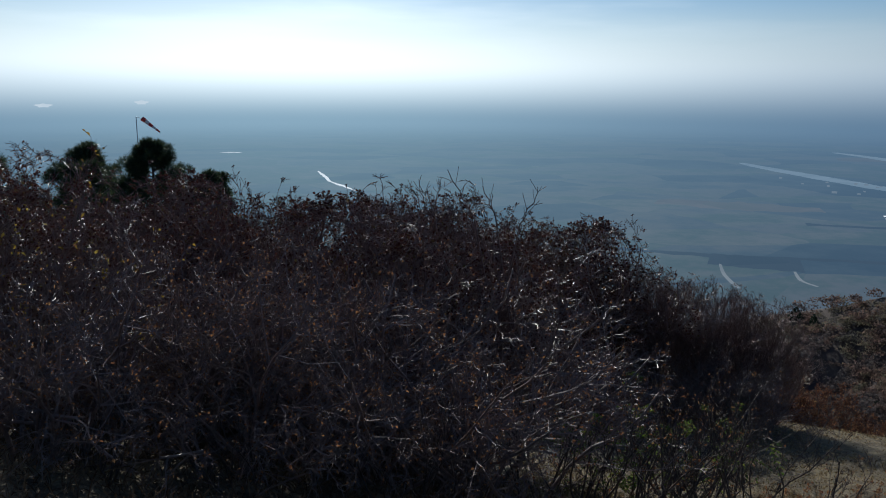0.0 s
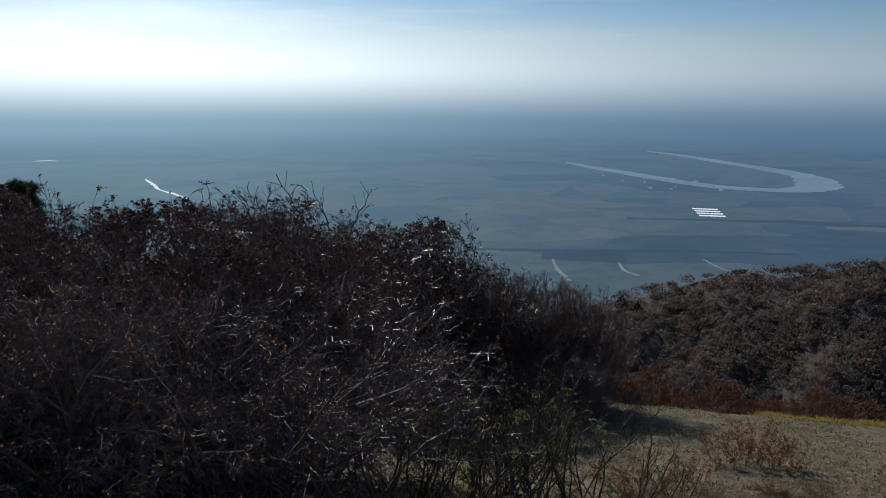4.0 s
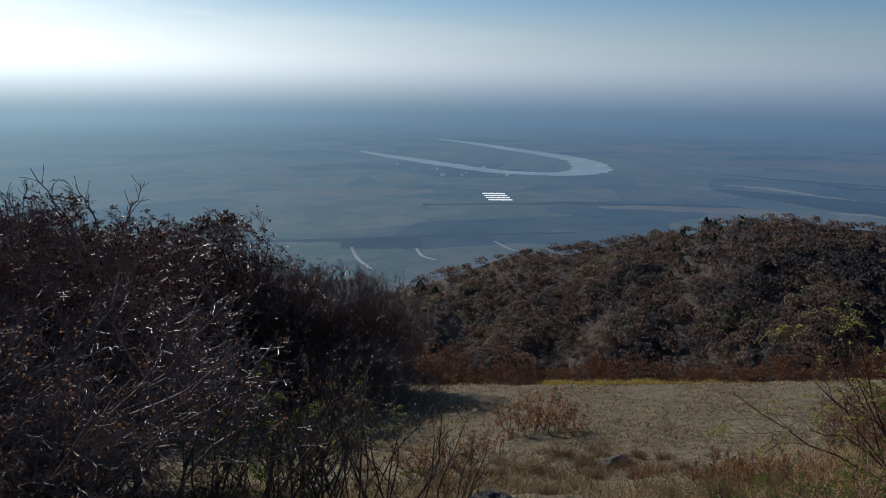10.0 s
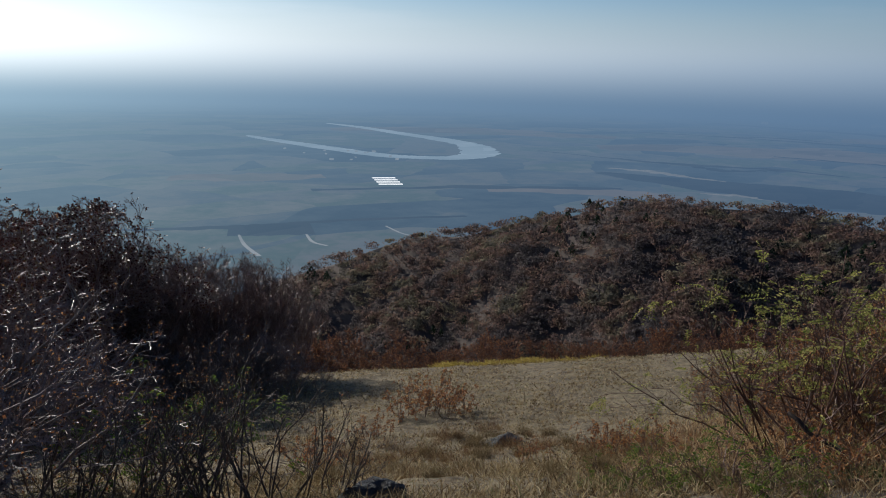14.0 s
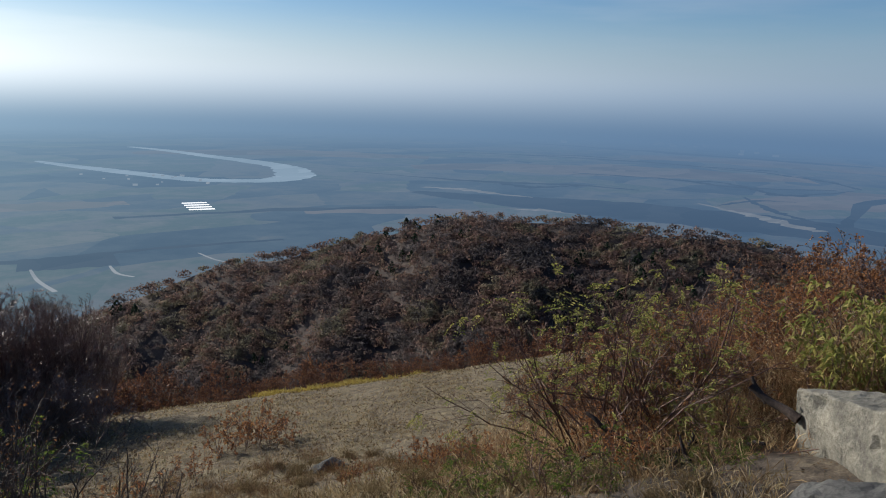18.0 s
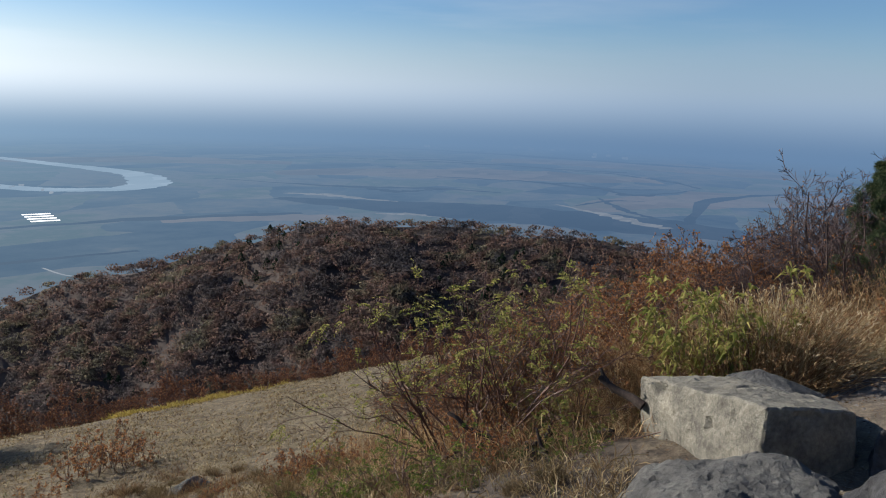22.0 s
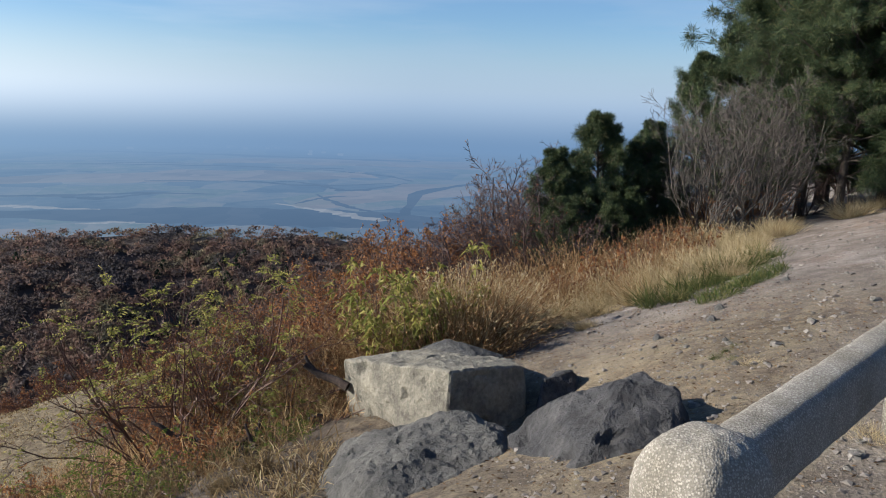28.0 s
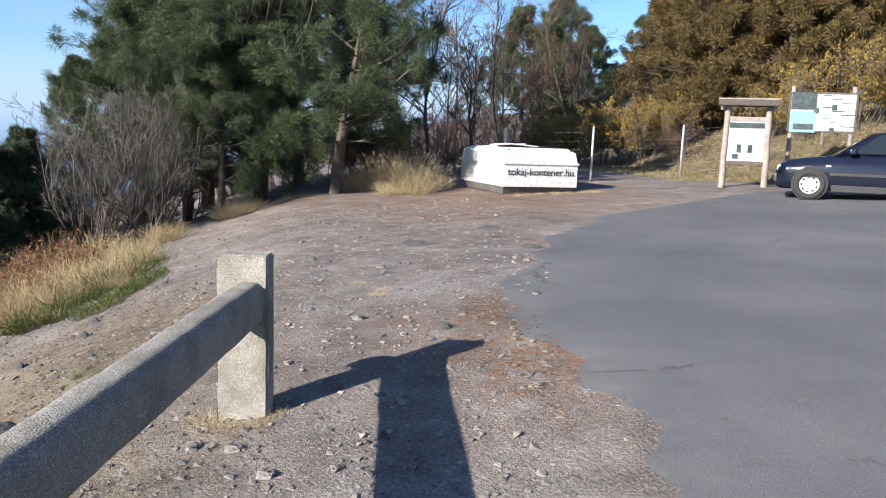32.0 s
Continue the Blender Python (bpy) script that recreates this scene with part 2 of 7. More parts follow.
M_PEBBLE = leafy("pebbles", [(0.0, (0.1, 0.09, 0.082)), (0.5, (0.165, 0.15, 0.136)), (0.85, (0.22, 0.2, 0.182)), (1.0, (0.27, 0.25, 0.225))], 0.0, 0.9)
M_LITTER = leafy("leaf_litter", [(0.0, (0.06, 0.036, 0.022)), (0.5, (0.12, 0.075, 0.042)), (1.0, (0.22, 0.15, 0.085))], 0.1, 0.9)
M_WHITE = grained("white_paint_worn", [(0.5, 0.49, 0.47), (0.64, 0.63, 0.605)], 1.5, 12, 0.55, 0.15, 0.01, spec=0.4)
M_SKIRT = grained("skip_dark_grey", [(0.07, 0.065, 0.06), (0.13, 0.12, 0.11)], 2, 14, 0.7, 0.2, 0.01)
M_BLACK = plain("black_lettering", (0.012, 0.012, 0.014), 0.6)
M_WOOD = grained("weathered_timber", [(0.19, 0.165, 0.14), (0.32, 0.285, 0.245)], 6, 45, 0.85, 0.5, 0.006)
M_WOOD_DARK = grained("dark_timber", [(0.07, 0.055, 0.045), (0.13, 0.105, 0.085)], 6, 45, 0.85, 0.5, 0.006)
M_PAPER = plain("notice_paper", (0.3, 0.31, 0.35), 0.6)
M_BOARD = plain("board_white_green", (0.5, 0.56, 0.53), 0.35)
M_TEAL = plain("print_teal", (0.16, 0.4, 0.42), 0.4)
M_PRINT = plain("print_dark", (0.035, 0.05, 0.05), 0.4, vary=0.5)
M_CAR = plain("car_paint_navy", (0.006, 0.008, 0.018), 0.18, 0.0, 0.6, 0.05)
M_TRIM = plain("car_trim_black", (0.015, 0.015, 0.016), 0.55)
M_TYRE = plain("tyre_rubber", (0.022, 0.021, 0.02), 0.85)
M_ALLOY = plain("wheel_silver", (0.6, 0.6, 0.6), 0.35, 0.7)
M_STEEL = plain("galvanised_steel", (0.48, 0.48, 0.46), 0.45, 0.6, vary=0.2)
M_RED = plain("windsock_red", (0.5, 0.05, 0.04), 0.7)
M_CLOTH_WHITE = plain("windsock_white", (0.75, 0.72, 0.7), 0.7)
M_RENDER_WALL = plain("white_plaster", (0.72, 0.7, 0.66), 0.85)
M_LAMP = plain("lamp_lens_clear", (0.7, 0.72, 0.72), 0.12)
M_GLASS, _nt, _n, _l, _p = nodes_of("car_glass")
_p.inputs["Base Color"].default_value = (0.03, 0.04, 0.045, 1)
_p.inputs["Roughness"].default_value = 0.04
_p.inputs["Transmission Weight"].default_value = 0.55


def ground_material():
    m, nt, n, l, p = nodes_of("ground_soil_gravel_grass")
    co = place_coord(nt)
    at = n.new("ShaderNodeAttribute")
    at.attribute_name = "zone"
    sep = n.new("ShaderNodeSeparateColor")
    l.new(at.outputs["Color"], sep.inputs[0])
    a, b, c = noise_tex(nt, 0.8, 6, 0.65, co), noise_tex(nt, 7.0, 6, 0.7, co), noise_tex(nt, 45.0, 4, 0.7, co)
    gravel = ramp(nt, a.outputs[0], [(0.3, (0.125, 0.109, 0.098)), (0.5, (0.195, 0.174, 0.157)), (0.7, (0.275, 0.251, 0.228))]).outputs[0]
    chips = ramp(nt, c.outputs[0], [(0.32, (0.5, 0.5, 0.5)), (0.55, (1, 1, 1)), (0.72, (1.7, 1.65, 1.6))]).outputs[0]
    gravel = mix_col(nt, 0.9, gravel, chips, "MULTIPLY")
    turf = ramp(nt, b.outputs[0], [(0.34, (0.045, 0.035, 0.025)), (0.5, (0.125, 0.098, 0.064)), (0.66, (0.225, 0.183, 0.12))]).outputs[0]
    turf = mix_col(nt, 0.7, turf, ramp(nt, c.outputs[0], [(0.32, (0.45, 0.45, 0.45)), (0.68, (1.45, 1.45, 1.4))]).outputs[0], "MULTIPLY")
    turf = mix_col(nt, ramp(nt, a.outputs[0], [(0.45, (0, 0, 0)), (0.62, (0.5, 0.5, 0.5))]).outputs[0], turf, (0.17, 0.136, 0.078))
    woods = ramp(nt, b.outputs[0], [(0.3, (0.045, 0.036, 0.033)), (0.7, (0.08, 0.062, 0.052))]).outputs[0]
    needles = ramp(nt, c.outputs[0], [(0.3, (0.13, 0.07, 0.035)), (0.7, (0.27, 0.15, 0.08))]).outputs[0]
    red = ramp(nt, noise_tex(nt, 0.45, 5, 0.6, co).outputs[0], [(0.54, (0, 0, 0)), (0.68, (0.7, 0.7, 0.7))]).outputs[0]
    gravel = mix_col(nt, red, gravel, mix_col(nt, 0.9, (0.215, 0.16, 0.132), chips, "MULTIPLY"))
    fine = ramp(nt, noise_tex(nt, 2.6, 6, 0.7, co).outputs[0], [(0.35, (0.62, 0.6, 0.58)), (0.65, (1.3, 1.3, 1.3))]).outputs[0]
    gravel = mix_col(nt, 0.8, gravel, fine, "MULTIPLY")
    turf = mix_col(nt, 0.75, turf, ramp(nt, noise_tex(nt, 1.7, 6, 0.75, co).outputs[0], [(0.36, (0.5, 0.46, 0.42)), (0.5, (1.0, 1.0, 1.0)), (0.64, (1.35, 1.35, 1.3))]).outputs[0], "MULTIPLY")
    col = mix_col(nt, sep.outputs[1], gravel, turf)
    patch = math_node(nt, "MULTIPLY", sep.outputs[2], ramp(nt, b.outputs[0], [(0.4, (0, 0, 0)), (0.6, (1, 1, 1))]).outputs[0])
    col = mix_col(nt, patch, col, needles)
    # red zone: woods floor, plus painted thicket shade and dark soil
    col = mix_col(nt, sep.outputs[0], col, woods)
    l.new(col, p.inputs["Base Color"])
    p.inputs["Roughness"].default_value = 0.95
    p.inputs["Specular IOR Level"].default_value = 0.2
    bump(nt, math_node(nt, "ADD", b.outputs[0], c.outputs[0]), 0.9, 0.022, p)
    return m


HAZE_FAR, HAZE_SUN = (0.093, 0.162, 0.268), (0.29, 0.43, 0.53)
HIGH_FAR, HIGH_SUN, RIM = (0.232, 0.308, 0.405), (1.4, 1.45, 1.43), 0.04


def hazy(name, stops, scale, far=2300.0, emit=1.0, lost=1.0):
    """The distant plain, seen through kilometres of haze: a glowing backdrop with that haze painted into its tone,
    growing with distance.
    """
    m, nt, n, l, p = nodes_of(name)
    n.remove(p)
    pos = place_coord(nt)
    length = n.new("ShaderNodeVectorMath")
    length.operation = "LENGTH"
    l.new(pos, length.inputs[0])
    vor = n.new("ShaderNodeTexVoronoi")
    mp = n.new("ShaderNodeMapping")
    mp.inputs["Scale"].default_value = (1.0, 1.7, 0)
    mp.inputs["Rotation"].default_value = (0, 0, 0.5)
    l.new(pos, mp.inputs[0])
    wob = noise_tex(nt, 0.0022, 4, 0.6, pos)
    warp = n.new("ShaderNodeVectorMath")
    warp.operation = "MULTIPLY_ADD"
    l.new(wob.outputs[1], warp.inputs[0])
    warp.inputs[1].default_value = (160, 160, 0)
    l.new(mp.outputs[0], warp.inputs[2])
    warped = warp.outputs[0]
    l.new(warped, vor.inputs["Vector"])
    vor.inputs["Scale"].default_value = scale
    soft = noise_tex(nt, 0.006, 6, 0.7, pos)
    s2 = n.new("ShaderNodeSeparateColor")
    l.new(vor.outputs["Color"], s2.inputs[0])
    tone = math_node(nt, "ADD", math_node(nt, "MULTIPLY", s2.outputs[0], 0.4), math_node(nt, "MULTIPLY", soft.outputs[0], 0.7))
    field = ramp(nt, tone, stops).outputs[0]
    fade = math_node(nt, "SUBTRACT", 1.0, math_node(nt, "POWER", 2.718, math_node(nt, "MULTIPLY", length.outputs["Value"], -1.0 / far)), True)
    # painted haze turns paler towards the sun's bearing
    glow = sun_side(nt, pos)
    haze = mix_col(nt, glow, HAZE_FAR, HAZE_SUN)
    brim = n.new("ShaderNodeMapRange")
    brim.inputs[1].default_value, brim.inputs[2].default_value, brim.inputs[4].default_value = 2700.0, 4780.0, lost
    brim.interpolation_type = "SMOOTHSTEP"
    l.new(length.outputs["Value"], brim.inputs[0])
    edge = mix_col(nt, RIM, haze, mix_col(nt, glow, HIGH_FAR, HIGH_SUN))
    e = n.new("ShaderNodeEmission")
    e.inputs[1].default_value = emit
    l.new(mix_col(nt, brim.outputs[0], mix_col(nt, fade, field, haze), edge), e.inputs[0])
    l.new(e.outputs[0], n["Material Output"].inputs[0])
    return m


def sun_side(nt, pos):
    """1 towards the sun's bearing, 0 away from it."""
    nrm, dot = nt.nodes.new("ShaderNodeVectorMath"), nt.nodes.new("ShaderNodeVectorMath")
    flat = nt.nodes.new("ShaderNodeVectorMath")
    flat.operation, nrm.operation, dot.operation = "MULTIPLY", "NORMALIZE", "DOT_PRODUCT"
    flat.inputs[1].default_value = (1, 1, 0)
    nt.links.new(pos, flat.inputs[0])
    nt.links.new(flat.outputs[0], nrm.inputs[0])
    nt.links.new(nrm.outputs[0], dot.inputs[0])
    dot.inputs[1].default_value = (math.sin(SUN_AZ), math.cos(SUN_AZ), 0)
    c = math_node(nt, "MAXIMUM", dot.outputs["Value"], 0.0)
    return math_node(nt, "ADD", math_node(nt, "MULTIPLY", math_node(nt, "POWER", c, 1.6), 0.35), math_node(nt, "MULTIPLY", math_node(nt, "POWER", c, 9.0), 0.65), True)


# emissive ring: horizon haze and the sun's glow painted into its colour
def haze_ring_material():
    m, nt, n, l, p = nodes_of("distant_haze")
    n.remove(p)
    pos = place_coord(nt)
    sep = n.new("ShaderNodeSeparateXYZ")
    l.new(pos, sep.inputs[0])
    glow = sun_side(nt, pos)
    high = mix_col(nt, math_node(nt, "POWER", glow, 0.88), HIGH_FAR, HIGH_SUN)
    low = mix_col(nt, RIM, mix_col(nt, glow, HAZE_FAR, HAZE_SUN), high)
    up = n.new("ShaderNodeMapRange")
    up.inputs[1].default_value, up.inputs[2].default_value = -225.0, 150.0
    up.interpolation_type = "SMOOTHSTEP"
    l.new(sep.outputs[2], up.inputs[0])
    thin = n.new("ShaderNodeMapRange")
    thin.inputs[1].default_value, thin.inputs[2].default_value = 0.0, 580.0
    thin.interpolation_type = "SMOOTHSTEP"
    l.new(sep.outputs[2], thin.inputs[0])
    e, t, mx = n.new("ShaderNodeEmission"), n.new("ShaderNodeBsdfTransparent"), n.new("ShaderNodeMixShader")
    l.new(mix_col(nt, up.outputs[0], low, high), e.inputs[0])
    # long thin cloud streaks well above the horizon
    stretch = n.new("ShaderNodeVectorMath")
    stretch.operation = "MULTIPLY"
    stretch.inputs[1].default_value = (0.0004, 0.0004, 0.0034)
    l.new(pos, stretch.inputs[0])
    streak = ramp(nt, noise_tex(nt, 1.0, 5, 0.55, stretch.outputs[0]).outputs[0], [(0.47, (0, 0, 0)), (0.66, (0.42, 0.42, 0.42))]).outputs[0]
    band = n.new("ShaderNodeMapRange")
    band.inputs[1].default_value, band.inputs[2].default_value = 150.0, 480.0
    l.new(sep.outputs[2], band.inputs[0])
    high_end = n.new("ShaderNodeMapRange")
    high_end.inputs[1].default_value, high_end.inputs[2].default_value = 1000.0, 760.0
    l.new(sep.outputs[2], high_end.inputs[0])
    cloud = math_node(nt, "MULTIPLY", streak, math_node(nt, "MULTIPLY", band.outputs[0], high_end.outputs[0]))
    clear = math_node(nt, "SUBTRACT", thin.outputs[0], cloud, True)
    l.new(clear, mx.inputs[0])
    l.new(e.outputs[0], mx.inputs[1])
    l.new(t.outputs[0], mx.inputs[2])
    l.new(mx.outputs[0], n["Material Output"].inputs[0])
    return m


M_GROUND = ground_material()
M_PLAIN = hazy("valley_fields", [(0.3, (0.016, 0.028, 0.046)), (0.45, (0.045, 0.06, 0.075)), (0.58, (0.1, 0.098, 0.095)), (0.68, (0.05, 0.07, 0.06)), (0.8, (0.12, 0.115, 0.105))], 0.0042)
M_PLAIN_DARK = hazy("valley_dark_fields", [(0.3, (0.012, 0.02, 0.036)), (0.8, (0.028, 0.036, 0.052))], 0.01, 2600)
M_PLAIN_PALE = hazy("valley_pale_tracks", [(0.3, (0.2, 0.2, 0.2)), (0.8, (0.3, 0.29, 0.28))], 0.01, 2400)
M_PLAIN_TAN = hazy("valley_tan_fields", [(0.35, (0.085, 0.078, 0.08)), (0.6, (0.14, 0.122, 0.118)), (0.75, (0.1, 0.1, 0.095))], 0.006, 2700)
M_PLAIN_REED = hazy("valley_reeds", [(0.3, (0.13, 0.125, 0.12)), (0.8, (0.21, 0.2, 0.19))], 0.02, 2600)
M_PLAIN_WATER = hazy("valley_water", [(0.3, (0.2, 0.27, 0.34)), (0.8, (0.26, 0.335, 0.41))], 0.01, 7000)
# glints of far water and glass, painted as near-white emission
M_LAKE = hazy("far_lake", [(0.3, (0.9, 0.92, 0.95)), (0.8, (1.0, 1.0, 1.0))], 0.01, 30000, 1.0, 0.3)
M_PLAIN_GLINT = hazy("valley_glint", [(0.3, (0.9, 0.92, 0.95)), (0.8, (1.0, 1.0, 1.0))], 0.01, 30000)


# ---------- mesh helpers ----------
def mesh_from(name, verts, faces, mats, smooth=False):
    me = bpy.data.meshes.new(name)
    me.from_pydata([tuple(map(float, v)) for v in verts] if not hasattr(verts, "tolist") else verts.tolist(), [],
                   faces.tolist() if hasattr(faces, "tolist") else faces)
    for m in mats if isinstance(mats, (list, tuple)) else [mats]:
        me.materials.append(m)
    if smooth:
        me.polygons.foreach_set("use_smooth", [True] * len(me.polygons))
    me.update()
    return me


def part(name, me, parent, label=""):
    ob = new(name, me)
    ob.parent = parent
    if label:
        tagged(ob, label=label)
    return ob


def bm_mesh(name, bm, mat, smooth=False):
    me = bpy.data.meshes.new(name)
    bm.normal_update()
    bm.to_mesh(me)
    bm.free()
    me.materials.append(mat)
    if smooth:
        me.polygons.foreach_set("use_smooth", [True] * len(me.polygons))
    return me


def box_bm(sx, sy, sz, centre=(0, 0, 0), bevel=0.0, seg=2):
    bm = bmesh.new()
    bmesh.ops.create_cube(bm, size=1.0, matrix=Matrix.Translation(centre) @ Matrix.Diagonal((sx, sy, sz, 1)))
    if bevel:
        bmesh.ops.bevel(bm, geom=list(bm.edges), offset=bevel, segments=seg, affect="EDGES", profile=0.6)
    return bm


def box(name, size, centre, mat, parent, bevel=0.006, label=""):
    return part(name, bm_mesh(name, box_bm(*size, centre, bevel), mat), parent, label)


def rod_bm(a, b, r0, r1, sides=12, caps=True):
    a, b = Vector(a), Vector(b)
    bm = bmesh.new()
    q = (b - a).to_track_quat("Z", "Y").to_matrix().to_4x4()
    bmesh.ops.create_cone(bm, cap_ends=caps, segments=sides, radius1=r0, radius2=r1, depth=(b - a).length,
                          matrix=Matrix.Translation((a + b) / 2) @ q)
    return bm


# ---------- the lie of the land ----------
def soft_plus(k, w=1.0):
    return 0.5 * (k + np.sqrt(k * k + w))


def hump(x, y, cx, cy, r):
    return np.exp(-((x - cx) ** 2 + (y - cy) ** 2) / (r * r))


def ridge_z(x, y):
    """The wooded spur across the ravine."""
    az, r = np.degrees(np.arctan2(x, y)), np.hypot(x, y)
    lift = np.interp(az, [8, 18, 24.4, 32, 38.9, 48, 54, 60, 64, 70, 80, 100, 130],
                     [-0.45, -0.30, -0.262, -0.222, -0.192, -0.160, -0.149, -0.150, -0.158, -0.163, -0.18, -0.26, -0.5])
    crest = np.interp(az, [8, 30, 55, 80, 130], [430, 400, 360, 330, 330])
    top = 1.5 + crest * lift - 1.6
    gully = np.clip((crest - 12 - r) / 45, 0, 1) * (3.6 * np.sin(az / 3.4 + r / 29) * np.sin(az / 7.0 - r / 47 + 1) + 2.6 * np.sin(az / 1.7 - r / 17 + 1) * np.sin(r / 23 + az / 5))
    return top + gully - np.where(r < crest, 0.36 * (crest - r) * (0.55 + 0.45 * np.clip((crest - r) / 150, 0, 1)), 0.75 * (r - crest))


def ground_z(x, y):
    x, y = np.asarray(x, float), np.asarray(y, float)
    d = 0.4 * x + 0.917 * y
    z = 0.06 - 0.375 * soft_plus(d) - 0.11 * soft_plus(d - 5) + 0.21 * soft_plus(d - 15, 4) - 0.5 * soft_plus(d - 32.5, 4) + 0.05 * soft_plus(-d - 1.0)
    z = z + 0.32 * np.maximum(0, -d - 13) * np.exp(-np.maximum(0, -d - 13) / 60)          # bank behind the car park
    # the hillside to the east stays higher under the pines
    z = z + 0.05 * soft_plus(x - 15 - 0.3 * y, 9) * np.exp(-np.maximum(0, y - 1) / 10.0) * np.exp(-np.maximum(0, x - 30) / 14.0) * np.clip((d - 1) / 5, 0, 1)
    z = z - 0.11 * hump(x, y, 2.8, -2.9, 1.2) - 0.16 * hump(x, y, 6.6, 0.7, 1.5) - 0.3 * hump(x, y, 7.2, -0.35, 0.75)
    wobble = 0.05 * np.sin(x * 1.3 + 0.6 * y) * np.sin(y * 0.9 - 0.4 * x) + 0.03 * np.sin(2.9 * x + 1.1) * np.sin(3.3 * y)
    lumps = 0.035 * np.sin(4.1 * x + 2.2 * np.sin(1.3 * y)) * np.sin(3.7 * y + 1.9 * np.sin(1.7 * x)) + 0.02 * np.sin(7.3 * x - 2.1 * y) * np.sin(6.1 * y + 1.4 * x)
    z = z + (wobble + lumps * np.clip((60 - np.hypot(x, y)) / 20, 0, 1)) * np.clip((d - 1) / 4, 0.12, 1)
    z = np.maximum(z, ridge_z(x, y) + 3 * np.sin(x / 31) * np.sin(y / 27))
    return np.maximum(z, -222.0)


def gz(x, y):
    return float(ground_z(x, y))


def make_ground():
    rings = np.concatenate([np.linspace(0.0, 12, 81)[1:], 12 * (45 / 12) ** (np.arange(1, 111) / 110), 45 * (900 / 45) ** (np.arange(1, 81) / 80)])
    nt_ = 640
    th = np.linspace(0, 2 * math.pi, nt_, endpoint=False)
    R, T = np.meshgrid(rings, th, indexing="ij")
    x, y = R * np.sin(T), R * np.cos(T)
    z = ground_z(x, y)
    verts = np.concatenate([[[0, 0, gz(0, 0)]], np.stack([x, y, z], -1).reshape(-1, 3)])
    k = np.arange(nt_)
    faces = [(0, 1 + int(i), 1 + int((i + 1) % nt_)) for i in k]
    i, j = np.meshgrid(np.arange(len(rings) - 1), k, indexing="ij")
    a = 1 + i * nt_ + j
    b = 1 + i * nt_ + (j + 1) % nt_
    quads = np.stack([a, a + nt_, b + nt_, b], -1).reshape(-1, 4)
    me = mesh_from("ground", verts.tolist(), faces + quads.tolist(), M_GROUND, True)
    x, y = verts[:, 0], verts[:, 1]
    d = 0.4 * x + 0.917 * y
    r = np.hypot(x, y)
    wav = 0.5 * np.sin(0.9 * x) + 0.4 * np.sin(1.7 * y + x)
    near = np.clip((d + 0.7) / 1.3, 0, 1) * np.clip((11 - x) / 3, 0, 1) * 0.75
    grassy = near + np.clip((d + 0.5 * wav - 5.5 + 3.2 * np.clip((4.0 - x) / 2, 0, 1)) / 3, 0, 1) + np.clip((-d - 11.5) / 1.5, 0, 1)
    woods = np.clip((r - 55) / 12, 0, 1)
    # thicket's shade painted into the ground colour, then dark soil beside the boulder
    shade_and_soil = np.clip((8.5 - np.hypot(x + 6, y - 12)) / 3, 0, 1) * np.clip((d - 6) / 2, 0, 1)
    shade_and_soil = np.maximum(shade_and_soil, 1.25 * np.maximum.reduce([hump(x, y, 7.4, 2.9, 1.5), hump(x, y, 9.0, 3.6, 1.3), hump(x, y, 6.2, 1.8, 1.1)]))
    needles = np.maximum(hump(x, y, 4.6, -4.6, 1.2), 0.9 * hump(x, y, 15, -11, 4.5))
    zone = np.stack([np.clip(np.maximum(woods, shade_and_soil * 0.7), 0, 1), np.clip(grassy, 0, 1), np.clip(needles, 0, 1), np.ones_like(x)], -1)
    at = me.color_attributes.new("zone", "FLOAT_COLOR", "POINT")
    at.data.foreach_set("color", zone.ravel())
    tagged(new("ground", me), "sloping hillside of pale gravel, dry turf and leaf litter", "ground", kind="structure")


make_ground()

PLAIN_Z = -220.0


def valley():
    rr = np.array([250, 500, 900, 1500, 2300, 3300, 4300, 4800])
    n = 180
    th = np.linspace(0, 2 * math.pi, n, endpoint=False)
    verts = [(r * math.sin(t), r * math.cos(t), PLAIN_Z) for r in rr for t in th]
    faces = [(i * n + j, (i + 1) * n + j, (i + 1) * n + (j + 1) % n, i * n + (j + 1) % n) for i in range(len(rr) - 1) for j in range(n)]
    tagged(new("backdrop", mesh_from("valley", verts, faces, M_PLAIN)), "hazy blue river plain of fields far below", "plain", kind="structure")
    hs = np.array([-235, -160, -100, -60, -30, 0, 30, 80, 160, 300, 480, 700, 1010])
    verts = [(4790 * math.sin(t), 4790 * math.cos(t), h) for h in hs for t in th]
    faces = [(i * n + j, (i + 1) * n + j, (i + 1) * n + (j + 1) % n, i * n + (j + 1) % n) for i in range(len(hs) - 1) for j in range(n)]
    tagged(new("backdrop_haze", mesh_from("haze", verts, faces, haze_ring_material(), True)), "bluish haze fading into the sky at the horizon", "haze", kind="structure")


valley()


